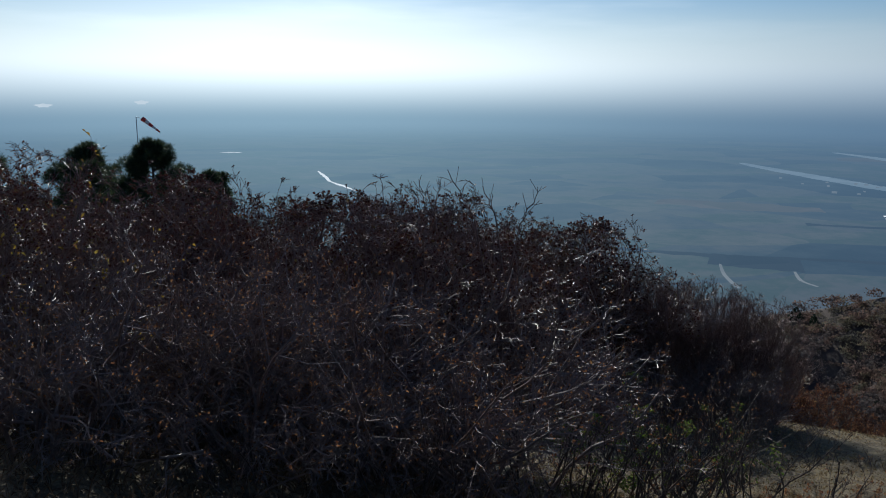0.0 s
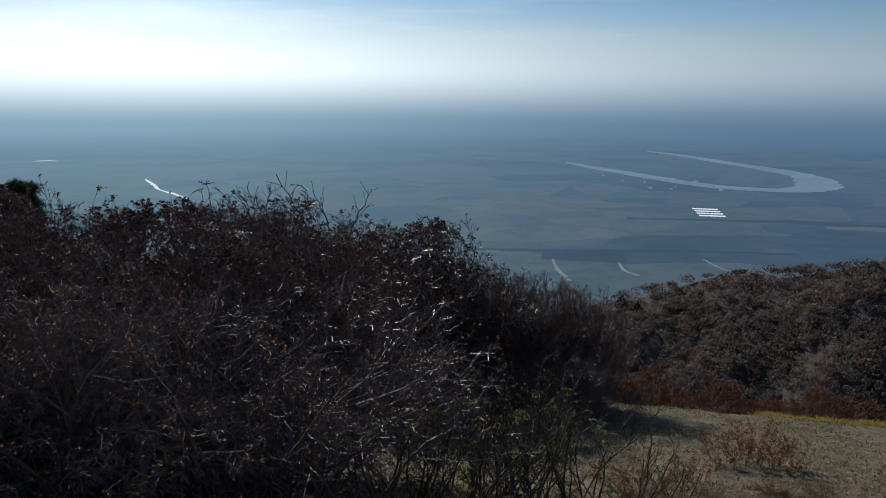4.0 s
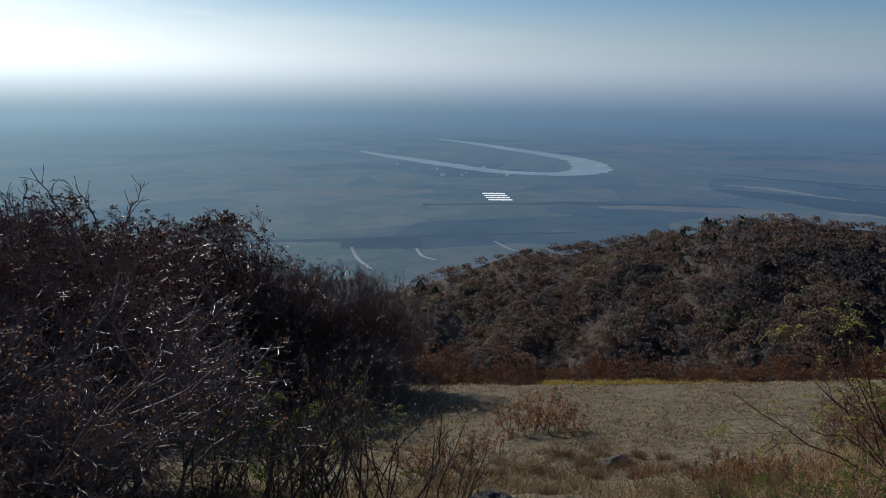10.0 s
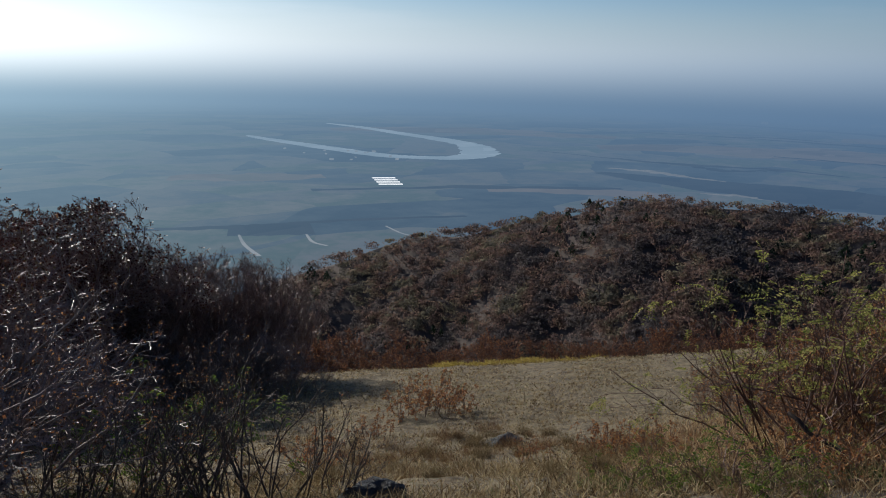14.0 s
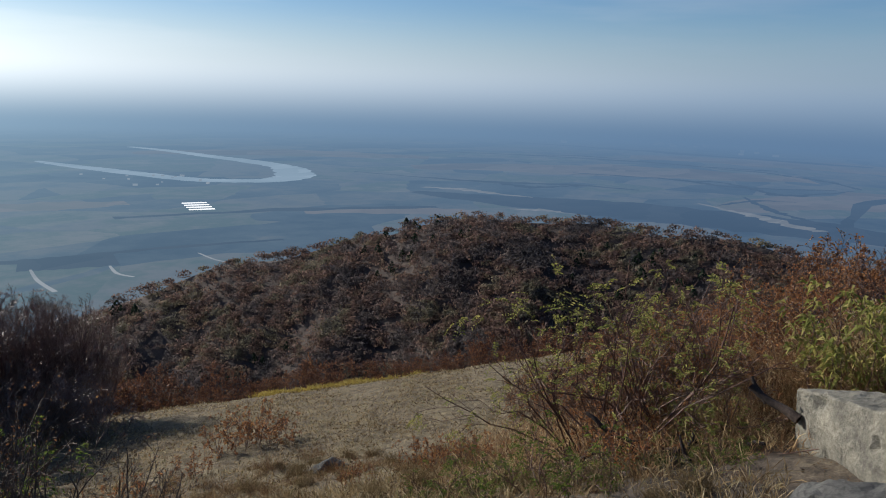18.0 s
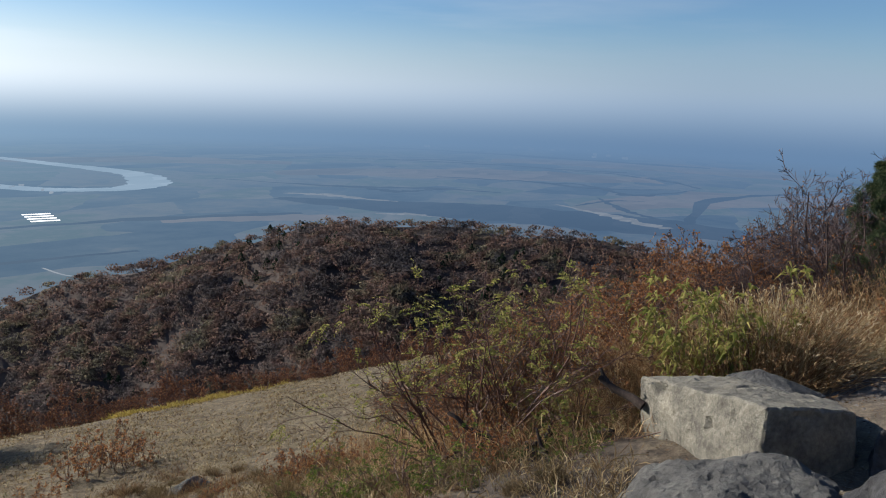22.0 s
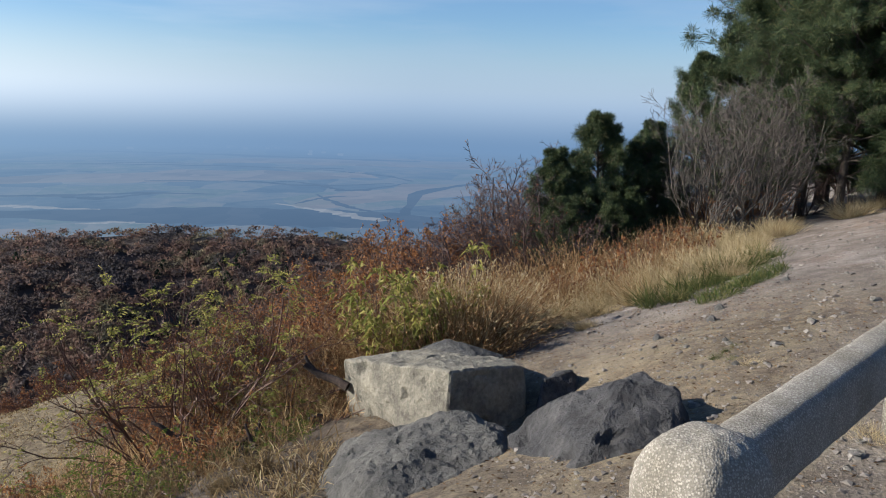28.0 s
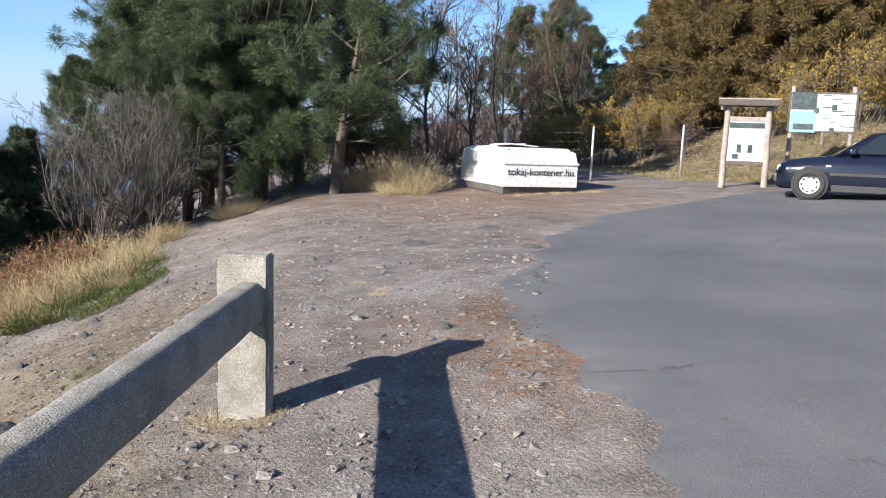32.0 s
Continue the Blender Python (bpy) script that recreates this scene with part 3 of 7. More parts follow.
def ribbon(name, pts, widths, mat, z, label, cat, kind="structure", rough=0.0):
    """A flat winding strip on the plain."""
    pts = [Vector((x, y, 0)) for x, y in pts]
    fine, w = [], []
    for i in range(len(pts) - 1):
        p0, p1, p2, p3 = pts[max(0, i - 1)], pts[i], pts[i + 1], pts[min(len(pts) - 1, i + 2)]
        for k in range(8):
            u = k / 8
            fine.append(0.5 * ((2 * p1) + (p2 - p0) * u + (2 * p0 - 5 * p1 + 4 * p2 - p3) * u * u + (3 * p1 - p0 - 3 * p2 + p3) * u ** 3))
            w.append(widths[i] * (1 - u) + widths[i + 1] * u)
    fine.append(pts[-1])
    w.append(widths[-1])
    rng = random.Random(len(pts) * 7 + int(z * 10))
    verts, faces = [], []
    for i, p in enumerate(fine):
        t = (fine[min(i + 1, len(fine) - 1)] - fine[max(i - 1, 0)]).normalized()
        s = Vector((-t.y, t.x, 0))
        a, b = (w[i] / 2 * (1 + rough * rng.uniform(-1, 1)) for _ in range(2))
        verts += [(*(p + s * a).xy, z), (*(p - s * b).xy, z)]
        if i:
            faces.append((2 * i - 2, 2 * i - 1, 2 * i + 1, 2 * i))
    return tagged(new(name, mesh_from(name, verts, faces, mat)), label, cat, kind=kind)


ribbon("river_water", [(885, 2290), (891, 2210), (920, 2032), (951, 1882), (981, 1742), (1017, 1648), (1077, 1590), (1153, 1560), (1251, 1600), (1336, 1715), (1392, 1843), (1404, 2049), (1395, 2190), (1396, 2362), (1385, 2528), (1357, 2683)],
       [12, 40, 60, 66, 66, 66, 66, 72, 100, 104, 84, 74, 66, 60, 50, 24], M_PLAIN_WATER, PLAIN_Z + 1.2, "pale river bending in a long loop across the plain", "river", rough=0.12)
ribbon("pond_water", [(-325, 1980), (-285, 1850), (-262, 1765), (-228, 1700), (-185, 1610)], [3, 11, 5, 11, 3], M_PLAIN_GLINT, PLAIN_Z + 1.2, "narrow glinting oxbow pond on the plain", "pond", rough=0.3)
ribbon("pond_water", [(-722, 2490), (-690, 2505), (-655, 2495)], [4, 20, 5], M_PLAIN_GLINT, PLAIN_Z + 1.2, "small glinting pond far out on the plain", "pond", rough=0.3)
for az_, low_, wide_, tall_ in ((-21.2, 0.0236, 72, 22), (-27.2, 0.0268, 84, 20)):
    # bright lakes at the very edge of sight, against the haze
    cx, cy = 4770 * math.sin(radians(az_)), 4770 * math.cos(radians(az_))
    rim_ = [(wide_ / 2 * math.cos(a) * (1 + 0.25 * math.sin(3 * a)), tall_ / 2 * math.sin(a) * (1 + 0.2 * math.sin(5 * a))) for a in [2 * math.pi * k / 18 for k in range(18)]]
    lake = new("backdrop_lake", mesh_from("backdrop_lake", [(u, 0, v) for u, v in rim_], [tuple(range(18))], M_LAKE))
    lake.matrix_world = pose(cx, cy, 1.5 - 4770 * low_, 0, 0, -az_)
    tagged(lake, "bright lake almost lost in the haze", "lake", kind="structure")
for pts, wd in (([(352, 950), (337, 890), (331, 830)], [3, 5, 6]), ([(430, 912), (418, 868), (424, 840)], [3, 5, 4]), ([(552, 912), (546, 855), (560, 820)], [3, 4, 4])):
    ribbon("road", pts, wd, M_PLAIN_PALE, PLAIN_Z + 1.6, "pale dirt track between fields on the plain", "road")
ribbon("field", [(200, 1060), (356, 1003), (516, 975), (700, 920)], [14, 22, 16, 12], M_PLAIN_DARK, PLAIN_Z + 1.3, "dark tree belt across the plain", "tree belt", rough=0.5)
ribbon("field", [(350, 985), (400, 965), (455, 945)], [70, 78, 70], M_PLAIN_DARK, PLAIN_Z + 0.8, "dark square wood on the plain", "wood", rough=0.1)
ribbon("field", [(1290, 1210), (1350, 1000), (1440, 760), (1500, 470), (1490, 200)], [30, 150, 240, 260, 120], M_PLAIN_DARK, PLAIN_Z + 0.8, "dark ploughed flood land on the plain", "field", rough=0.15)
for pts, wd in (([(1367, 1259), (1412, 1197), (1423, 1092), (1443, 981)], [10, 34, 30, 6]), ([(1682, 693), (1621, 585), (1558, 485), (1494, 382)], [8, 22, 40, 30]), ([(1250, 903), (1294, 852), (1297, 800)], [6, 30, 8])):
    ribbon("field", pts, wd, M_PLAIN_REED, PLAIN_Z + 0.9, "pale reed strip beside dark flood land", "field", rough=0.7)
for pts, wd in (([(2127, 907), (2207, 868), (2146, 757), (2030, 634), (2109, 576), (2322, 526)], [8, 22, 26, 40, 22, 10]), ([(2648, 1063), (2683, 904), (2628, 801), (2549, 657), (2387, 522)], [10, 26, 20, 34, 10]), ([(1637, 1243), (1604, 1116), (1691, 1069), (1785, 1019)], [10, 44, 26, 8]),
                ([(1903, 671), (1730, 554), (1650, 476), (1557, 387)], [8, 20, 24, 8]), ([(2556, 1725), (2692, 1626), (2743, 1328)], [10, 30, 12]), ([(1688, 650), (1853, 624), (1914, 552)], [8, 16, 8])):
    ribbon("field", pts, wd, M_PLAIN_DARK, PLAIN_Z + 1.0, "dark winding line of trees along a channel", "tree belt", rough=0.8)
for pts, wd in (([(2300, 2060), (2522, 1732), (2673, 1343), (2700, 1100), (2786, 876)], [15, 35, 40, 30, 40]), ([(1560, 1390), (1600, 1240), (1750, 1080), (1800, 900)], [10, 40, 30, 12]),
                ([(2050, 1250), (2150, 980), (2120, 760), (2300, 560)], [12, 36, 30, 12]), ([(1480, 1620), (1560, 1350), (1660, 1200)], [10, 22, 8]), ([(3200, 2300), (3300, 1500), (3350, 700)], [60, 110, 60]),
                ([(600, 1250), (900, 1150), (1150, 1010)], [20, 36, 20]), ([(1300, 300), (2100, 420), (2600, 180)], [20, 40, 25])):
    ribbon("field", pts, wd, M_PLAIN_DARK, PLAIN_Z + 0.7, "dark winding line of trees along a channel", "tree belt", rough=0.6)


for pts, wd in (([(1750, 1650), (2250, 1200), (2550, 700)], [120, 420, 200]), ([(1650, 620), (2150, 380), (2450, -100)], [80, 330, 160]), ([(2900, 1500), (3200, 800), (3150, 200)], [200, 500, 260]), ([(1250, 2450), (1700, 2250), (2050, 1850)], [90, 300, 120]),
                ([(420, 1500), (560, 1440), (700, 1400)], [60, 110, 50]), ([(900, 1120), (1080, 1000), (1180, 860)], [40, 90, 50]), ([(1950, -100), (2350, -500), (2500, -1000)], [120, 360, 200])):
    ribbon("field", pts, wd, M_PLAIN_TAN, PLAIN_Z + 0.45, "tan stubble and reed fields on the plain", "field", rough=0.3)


def far_sheds():
    """Four long glinting glasshouses by the river, and a scatter of far village roofs."""
    for k in range(4):
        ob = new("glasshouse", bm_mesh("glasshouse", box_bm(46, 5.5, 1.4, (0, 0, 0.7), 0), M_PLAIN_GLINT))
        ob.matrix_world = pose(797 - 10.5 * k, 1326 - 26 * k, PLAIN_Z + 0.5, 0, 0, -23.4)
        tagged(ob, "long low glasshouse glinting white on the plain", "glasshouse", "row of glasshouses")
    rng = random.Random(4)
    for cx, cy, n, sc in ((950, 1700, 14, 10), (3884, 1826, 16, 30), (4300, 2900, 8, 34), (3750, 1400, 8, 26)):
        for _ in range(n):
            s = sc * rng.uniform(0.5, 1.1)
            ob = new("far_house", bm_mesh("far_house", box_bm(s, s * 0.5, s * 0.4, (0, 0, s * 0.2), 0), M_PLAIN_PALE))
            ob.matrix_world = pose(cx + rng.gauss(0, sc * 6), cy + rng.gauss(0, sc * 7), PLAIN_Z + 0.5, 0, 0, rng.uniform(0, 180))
            tagged(ob, "tiny pale village house on the hazy plain", "house", "far village houses")


far_sheds()


# ---------- boulders, rail and car park ----------
def thing(name, x, y, z=None, yaw=0.0, label="", cat="", group=""):
    ob = new(name)
    ob.matrix_world = pose(x, y, gz(x, y) if z is None else z, 0, 0, yaw)
    return tagged(ob, label, cat, group)


def rock_mesh(name, corners, mat, cuts=9, rough=0.05, seed=0, chips=1.0):
    """A broken block: the hull of its corners, roughened at two scales."""
    bm = bmesh.new()
    for c in corners:
        bm.verts.new(c)
    bmesh.ops.convex_hull(bm, input=list(bm.verts))
    bmesh.ops.delete(bm, geom=[v for v in bm.verts if not v.link_faces], context="VERTS")
    bmesh.ops.bevel(bm, geom=list(bm.edges), offset=0.018, segments=1, affect="EDGES")
    bmesh.ops.triangulate(bm, faces=list(bm.faces))
    for _ in range(6):
        long = [e for e in bm.edges if e.calc_length() > 0.06]
        if not long or len(bm.verts) > 9000:
            break
        bmesh.ops.subdivide_edges(bm, edges=long, cuts=1)
        bmesh.ops.triangulate(bm, faces=list(bm.faces))
    bm.normal_update()
    off = Vector((seed * 3.1, seed * 1.7, 0))
    for v in bm.verts:
        p = v.co
        a = noise.noise(p * 2.3 + off) * rough * 0.8
        b = noise.noise(p * 6 + off) * rough * 0.45 + noise.noise(p * 15 + off) * rough * 0.3 + abs(noise.noise(p * 9 + off * 3)) * rough * 0.5
        dents = max(0.0, noise.noise(p * 4.1 + off * 2) - 0.42) * rough * 5 * chips
        v.co = p + v.normal * (a + b - dents)
    return bm_mesh(name, bm, mat)


def boulder(label, corners, mat, rough, seed, group="boulders by the rail", chips=1.0):
    cx, cy = sum(c[0] for c in corners) / len(corners), sum(c[1] for c in corners) / len(corners)
    z0 = gz(cx, cy)
    ob = new("boulder", rock_mesh("boulder", [(x - cx, y - cy, z - z0) for x, y, z in corners], mat, 9, rough, seed, chips))
    ob.matrix_world = pose(cx, cy, z0)
    return tagged(ob, label, "boulder", group)


boulder("large pale square-cut boulder with lichen and pitted face",
        [(8.33, 1.88, -1.21), (8.5, 1.85, -2.1), (7.0, 0.46, -0.77), (6.85, 0.45, -1.75), (7.6, -0.18, -0.86), (7.5, -0.26, -1.7), (8.35, 0.95, -1.02), (8.5, 0.4, -1.08), (9.2, 1.5, -1.45), (8.9, 0.2, -1.2), (9.3, 1.4, -2.2), (8.4, -0.15, -1.8)],
        M_ROCK_PALE, 0.03, 1, chips=1.6)
boulder("thin dark grey slab lying on a pale boulder", [(7.95, 0.78, -1.02), (7.9, 0.3, -0.98), (8.5, 0.1, -1.08), (8.95, 0.5, -1.15), (8.75, 1.1, -1.15), (8.5, 0.74, -0.93), (8.42, 0.5, -0.95), (8.1, 0.55, -0.96)], M_ROCK_GREY, 0.02, 9)
boulder("low grey fractured boulder lying in front of a larger one",
        [(6.35, 1.25, -1.25), (5.9, 1.35, -1.5), (5.1, 0.95, -1.4), (4.75, 0.95, -1.35), (4.5, 0.35, -1.1), (4.62, -0.15, -0.9), (4.95, 0.6, -0.88), (4.85, 0.2, -1.1), (5.3, -0.32, -0.85), (6.1, -0.1, -0.9), (6.2, 0.2, -0.78), (5.95, 0.62, -0.93), (5.5, 0.9, -1.02), (5.3, 0.1, -0.86), (6.5, 0.6, -1.5)],
        M_ROCK_GREY, 0.055, 2, chips=1.3)
boulder("dark angular basalt boulder with a sloping slab face",
        [(6.15, -0.2, -1.0), (5.3, -0.1, -1.0), (4.5, -0.55, -0.8), (4.4, -1.1, -0.7), (4.75, -0.7, -0.45), (4.7, -1.3, -0.6), (5.35, -0.95, -0.15), (5.3, -1.3, -0.14), (5.75, -1.1, -0.22), (5.2, -1.42, -0.7), (6.2, -1.0, -0.8), (5.7, -0.45, -0.5), (6.3, -0.5, -1.0), (5.78, -0.18, -0.8)],
        M_ROCK_DARK, 0.045, 3, chips=1.3)
boulder("small dark stone wedged beside a pale boulder", [(7.75, -0.25, -1.5), (7.3, -0.35, -1.4), (7.5, -0.75, -1.3), (7.55, -0.35, -0.96), (7.75, -0.62, -0.92), (8.1, -0.5, -1.05), (8.1, -0.8, -1.2)], M_ROCK_DARK, 0.03, 5)
boulder("rounded grey stone half buried at the foot of the slope", [(3.5, 6.0, -3.3), (4.5, 5.6, -3.3), (4.9, 6.3, -3.4), (3.9, 6.9, -3.4), (3.8, 6.25, -2.72), (4.35, 6.0, -2.74), (4.2, 6.4, -2.8), (3.5, 6.5, -3.1)], M_ROCK_DARK, 0.06, 6, group="stones on the slope")
boulder("flat pale stone lying in the dry turf", [(9.9, 11.2, -6.2), (10.7, 11.0, -6.2), (10.6, 11.6, -6.3), (9.9, 11.7, -6.35), (10.2, 11.3, -6.07), (10.5, 11.4, -6.08)], M_ROCK_GREY, 0.04, 7, group="stones on the slope")


def fence_rail():
    rail = thing("concrete_rail", 4.66, -2.41, 0.0, 0, "weathered pebbled concrete barrier rail between two posts", "rail")
    yaw = 36.0
    NEAR = (2.38 - 4.66, -0.95 + 2.41)
    # far post: a flat-topped slab with a chipped top corner
    bm = box_bm(0.145, 0.285, 1.12, (0, 0, 0.30), 0.0)
    bmesh.ops.subdivide_edges(bm, edges=list(bm.edges), cuts=14, use_grid_fill=True)
    bmesh.ops.bevel(bm, geom=[e for e in bm.edges if e.calc_face_angle(0) > 1], offset=0.012, segments=2, affect="EDGES")
    for v in bm.verts:
        v.co += v.normal * (noise.noise(v.co * 8) * 0.006 + noise.noise(v.co * 20) * 0.002)
        v.co.z -= max(0.0, v.co.z - 0.8) / 0.05 * (0.012 + 0.022 * max(0.0, noise.noise(v.co * 16)))
    m = bm_mesh("post", bm, M_CONCRETE)
    p = part("post", m, rail, "pale concrete post with exposed pebbles")
    p.matrix_basis = pose(0.0, 0.0, 0, 0, 0, -33)
    # near post, worn round on top
    prof = [(-0.6, 0.158), (0.1, 0.158), (0.42, 0.157), (0.5, 0.155), (0.555, 0.148), (0.60, 0.132), (0.632, 0.108), (0.65, 0.078), (0.66, 0.04), (0.663, 0.012)]
    ring_n = 40
    bm = bmesh.new()
    rows = []
    for zz, rr in prof:
        row = []
        for k in range(ring_n):
            t = 2 * math.pi * k / ring_n
            q = (abs(math.cos(t)) ** 4 + abs(math.sin(t)) ** 4) ** -0.25
            row.append(bm.verts.new((rr * q * math.cos(t), rr * q * math.sin(t) * 1.06, zz)))
        rows.append(row)
    for lo, hi in zip(rows, rows[1:]):
        for k in range(ring_n):
            bm.faces.new((lo[k], lo[(k + 1) % ring_n], hi[(k + 1) % ring_n], hi[k]))
    bm.faces.new(rows[-1])
    bmesh.ops.subdivide_edges(bm, edges=list(bm.edges), cuts=2, use_grid_fill=True)
    bm.normal_update()
    for v in bm.verts:
        v.co += v.normal * (noise.noise(v.co * 9) * 0.008 + noise.noise(v.co * 45) * 0.004)
    p = part("post", bm_mesh("post", bm, M_CONCRETE, True), rail, "squat concrete post worn round on top")
    p.matrix_basis = pose(*NEAR, 0.092, 0, 0, yaw + 10) @ Matrix.Diagonal((0.95, 0.95, 1, 1))
    # rail: a thick cast bar
    a, b = Vector((-0.02, -0.03, 0.575)), Vector((*NEAR, 0.575))
    along = (b - a).normalized()
    side = along.cross(Vector((0, 0, 1))).normalized()
    up = side.cross(along)
    bm = bmesh.new()
    rows, n_side, n_long = [], 36, 110
    for k in range(n_long + 1):
        c, row = a.lerp(b, k / n_long), []
        for q in range(n_side):
            t = 2 * math.pi * q / n_side
            e = (abs(math.cos(t)) ** 4.2 + abs(math.sin(t)) ** 4.2) ** (-1 / 4.2)
            row.append(bm.verts.new(c + side * (0.078 * e * math.cos(t)) + up * (0.122 * e * math.sin(t))))
        rows.append(row)
    for lo, hi in zip(rows, rows[1:]):
        for q in range(n_side):
            bm.faces.new((lo[q], lo[(q + 1) % n_side], hi[(q + 1) % n_side], hi[q]))
    bmesh.ops.recalc_face_normals(bm, faces=list(bm.faces))
    bm.normal_update()
    for v in bm.verts:
        v.co += v.normal * (noise.noise(v.co * 7) * 0.004 + noise.noise(v.co * 30) * 0.003)
    part("bar", bm_mesh("bar", bm, M_CONCRETE, True), rail, "thick rounded concrete bar of exposed pebbles")
    # unseen stump added behind the far post to cast a lump in its shadow
    bm = rod_bm((0.04, -0.02, 0.47), (0.27, -0.13, 0.36), 0.095, 0.07, 18)
    bmesh.ops.subdivide_edges(bm, edges=list(bm.edges), cuts=3, use_grid_fill=True)
    for v in bm.verts:
        v.co += Vector((1, 1, 1)) * noise.noise(v.co * 11) * 0.02
    part("shadow_stub", bm_mesh("shadow_stub", bm, M_CONCRETE), rail, "concrete bar stump, added unseen for its lump of shadow")
    return rail


fence_rail()


def strip_sheet(name, edge, inner, rows, lift, mat, label, cat):
    """A sheet between an uneven edge and a far side, laid on the ground."""
    n = len(edge)
    verts, faces = [], []
    for j in range(rows + 1):
        u = (j / rows) ** 1.6
        for i in range(n):
            x, y = edge[i][0] * (1 - u) + inner[i][0] * u, edge[i][1] * (1 - u) + inner[i][1] * u
            verts.append((x, y, gz(x, y) + (lift if j else -0.03)))
    for j in range(rows):
        for i in range(n - 1):
            a = j * n + i
            faces.append((a, a + 1, a + n + 1, a + n))
    return tagged(new(name, mesh_from(name, verts, faces, mat, True)), label, cat, kind="structure")


def asphalt_material():
    m, nt, n, l, p = nodes_of("asphalt_worn")
    co = place_coord(nt)
    a, b, c = noise_tex(nt, 0.55, 6, 0.6, co), noise_tex(nt, 6, 6, 0.7, co), noise_tex(nt, 90, 3, 0.7, co)
    v = n.new("ShaderNodeTexVoronoi")
    v.feature = "DISTANCE_TO_EDGE"
    v.inputs["Scale"].default_value = 0.55
    warp = mix_col(nt, 0.35, co, b.outputs[1], "ADD")
    l.new(warp, v.inputs["Vector"])
    crack = ramp(nt, v.outputs["Distance"], [(0.0, (1, 1, 1)), (0.012, (0, 0, 0))]).outputs[0]
    where = ramp(nt, a.outputs[0], [(0.55, (0, 0, 0)), (0.65, (1, 1, 1))]).outputs[0]
    col = ramp(nt, a.outputs[0], [(0.3, (0.066, 0.067, 0.07)), (0.5, (0.088, 0.089, 0.091)), (0.72, (0.12, 0.118, 0.116))]).outputs[0]
    col = mix_col(nt, 0.8, col, ramp(nt, c.outputs[0], [(0.3, (0.7, 0.7, 0.7)), (0.7, (1.3, 1.3, 1.3))]).outputs[0], "MULTIPLY")
    col = mix_col(nt, ramp(nt, b.outputs[0], [(0.55, (0, 0, 0)), (0.75, (0.32, 0.32, 0.32))]).outputs[0], col, (0.17, 0.162, 0.152))
    col = mix_col(nt, math_node(nt, "MULTIPLY", crack, where), col, (0.02, 0.02, 0.02))
    l.new(col, p.inputs["Base Color"])
    p.inputs["Roughness"].default_value = 0.85
    bump(nt, math_node(nt, "ADD", b.outputs[0], c.outputs[0]), 0.5, 0.01, p)
    return m


def car_park():
    coarse = [(12.5, -26.0), (11.6, -19.5), (11.7, -16.0), (11.0, -13.0), (10.4, -10.5), (8.8, -8.0), (7.0, -6.05), (6.3, -5.35), (5.85, -4.95), (5.1, -4.6), (4.5, -4.45), (3.7, -4.05), (3.1, -3.86), (2.5, -3.5), (0.5, -3.2), (-6, -3.6), (-18, -6)]
    edge, inner = [], []
    for i in range(len(coarse) - 1):
        k = 16 if 3 < i < 14 else 10
        for j in range(k):
            u = j / k
            x, y = (coarse[i][q] * (1 - u) + coarse[i + 1][q] * u for q in (0, 1))
            w = 0.14 * noise.noise(Vector((x * 1.3, y * 1.3, 2))) + 0.07 * noise.noise(Vector((x * 5, y * 5, 4)))
            edge.append((x + w, y + w))
            s = i + u
            inner.append((8.0 - 1.6 * s, -30 - 0.2 * s))
    strip_sheet("pavement", edge, inner, 26, 0.012, asphalt_material(), "worn grey asphalt car park with a crumbling edge", "asphalt")


car_park()


def text_on(name, body, size, mat, parent, m, label):
    cu = bpy.data.curves.new(name, "FONT")
    cu.body, cu.size, cu.align_x, cu.align_y, cu.extrude, cu.offset = body, size, "CENTER", "CENTER", 0.003, size * 0.012
    ob = new(name + "_outline", cu)
    me = bpy.data.meshes.new_from_object(ob.evaluated_get(bpy.context.evaluated_depsgraph_get()))
    bpy.data.objects.remove(ob)
    me.materials.clear()
    me.materials.append(mat)
    t = part(name, me, parent, label)
    t.matrix_basis = m
    return t


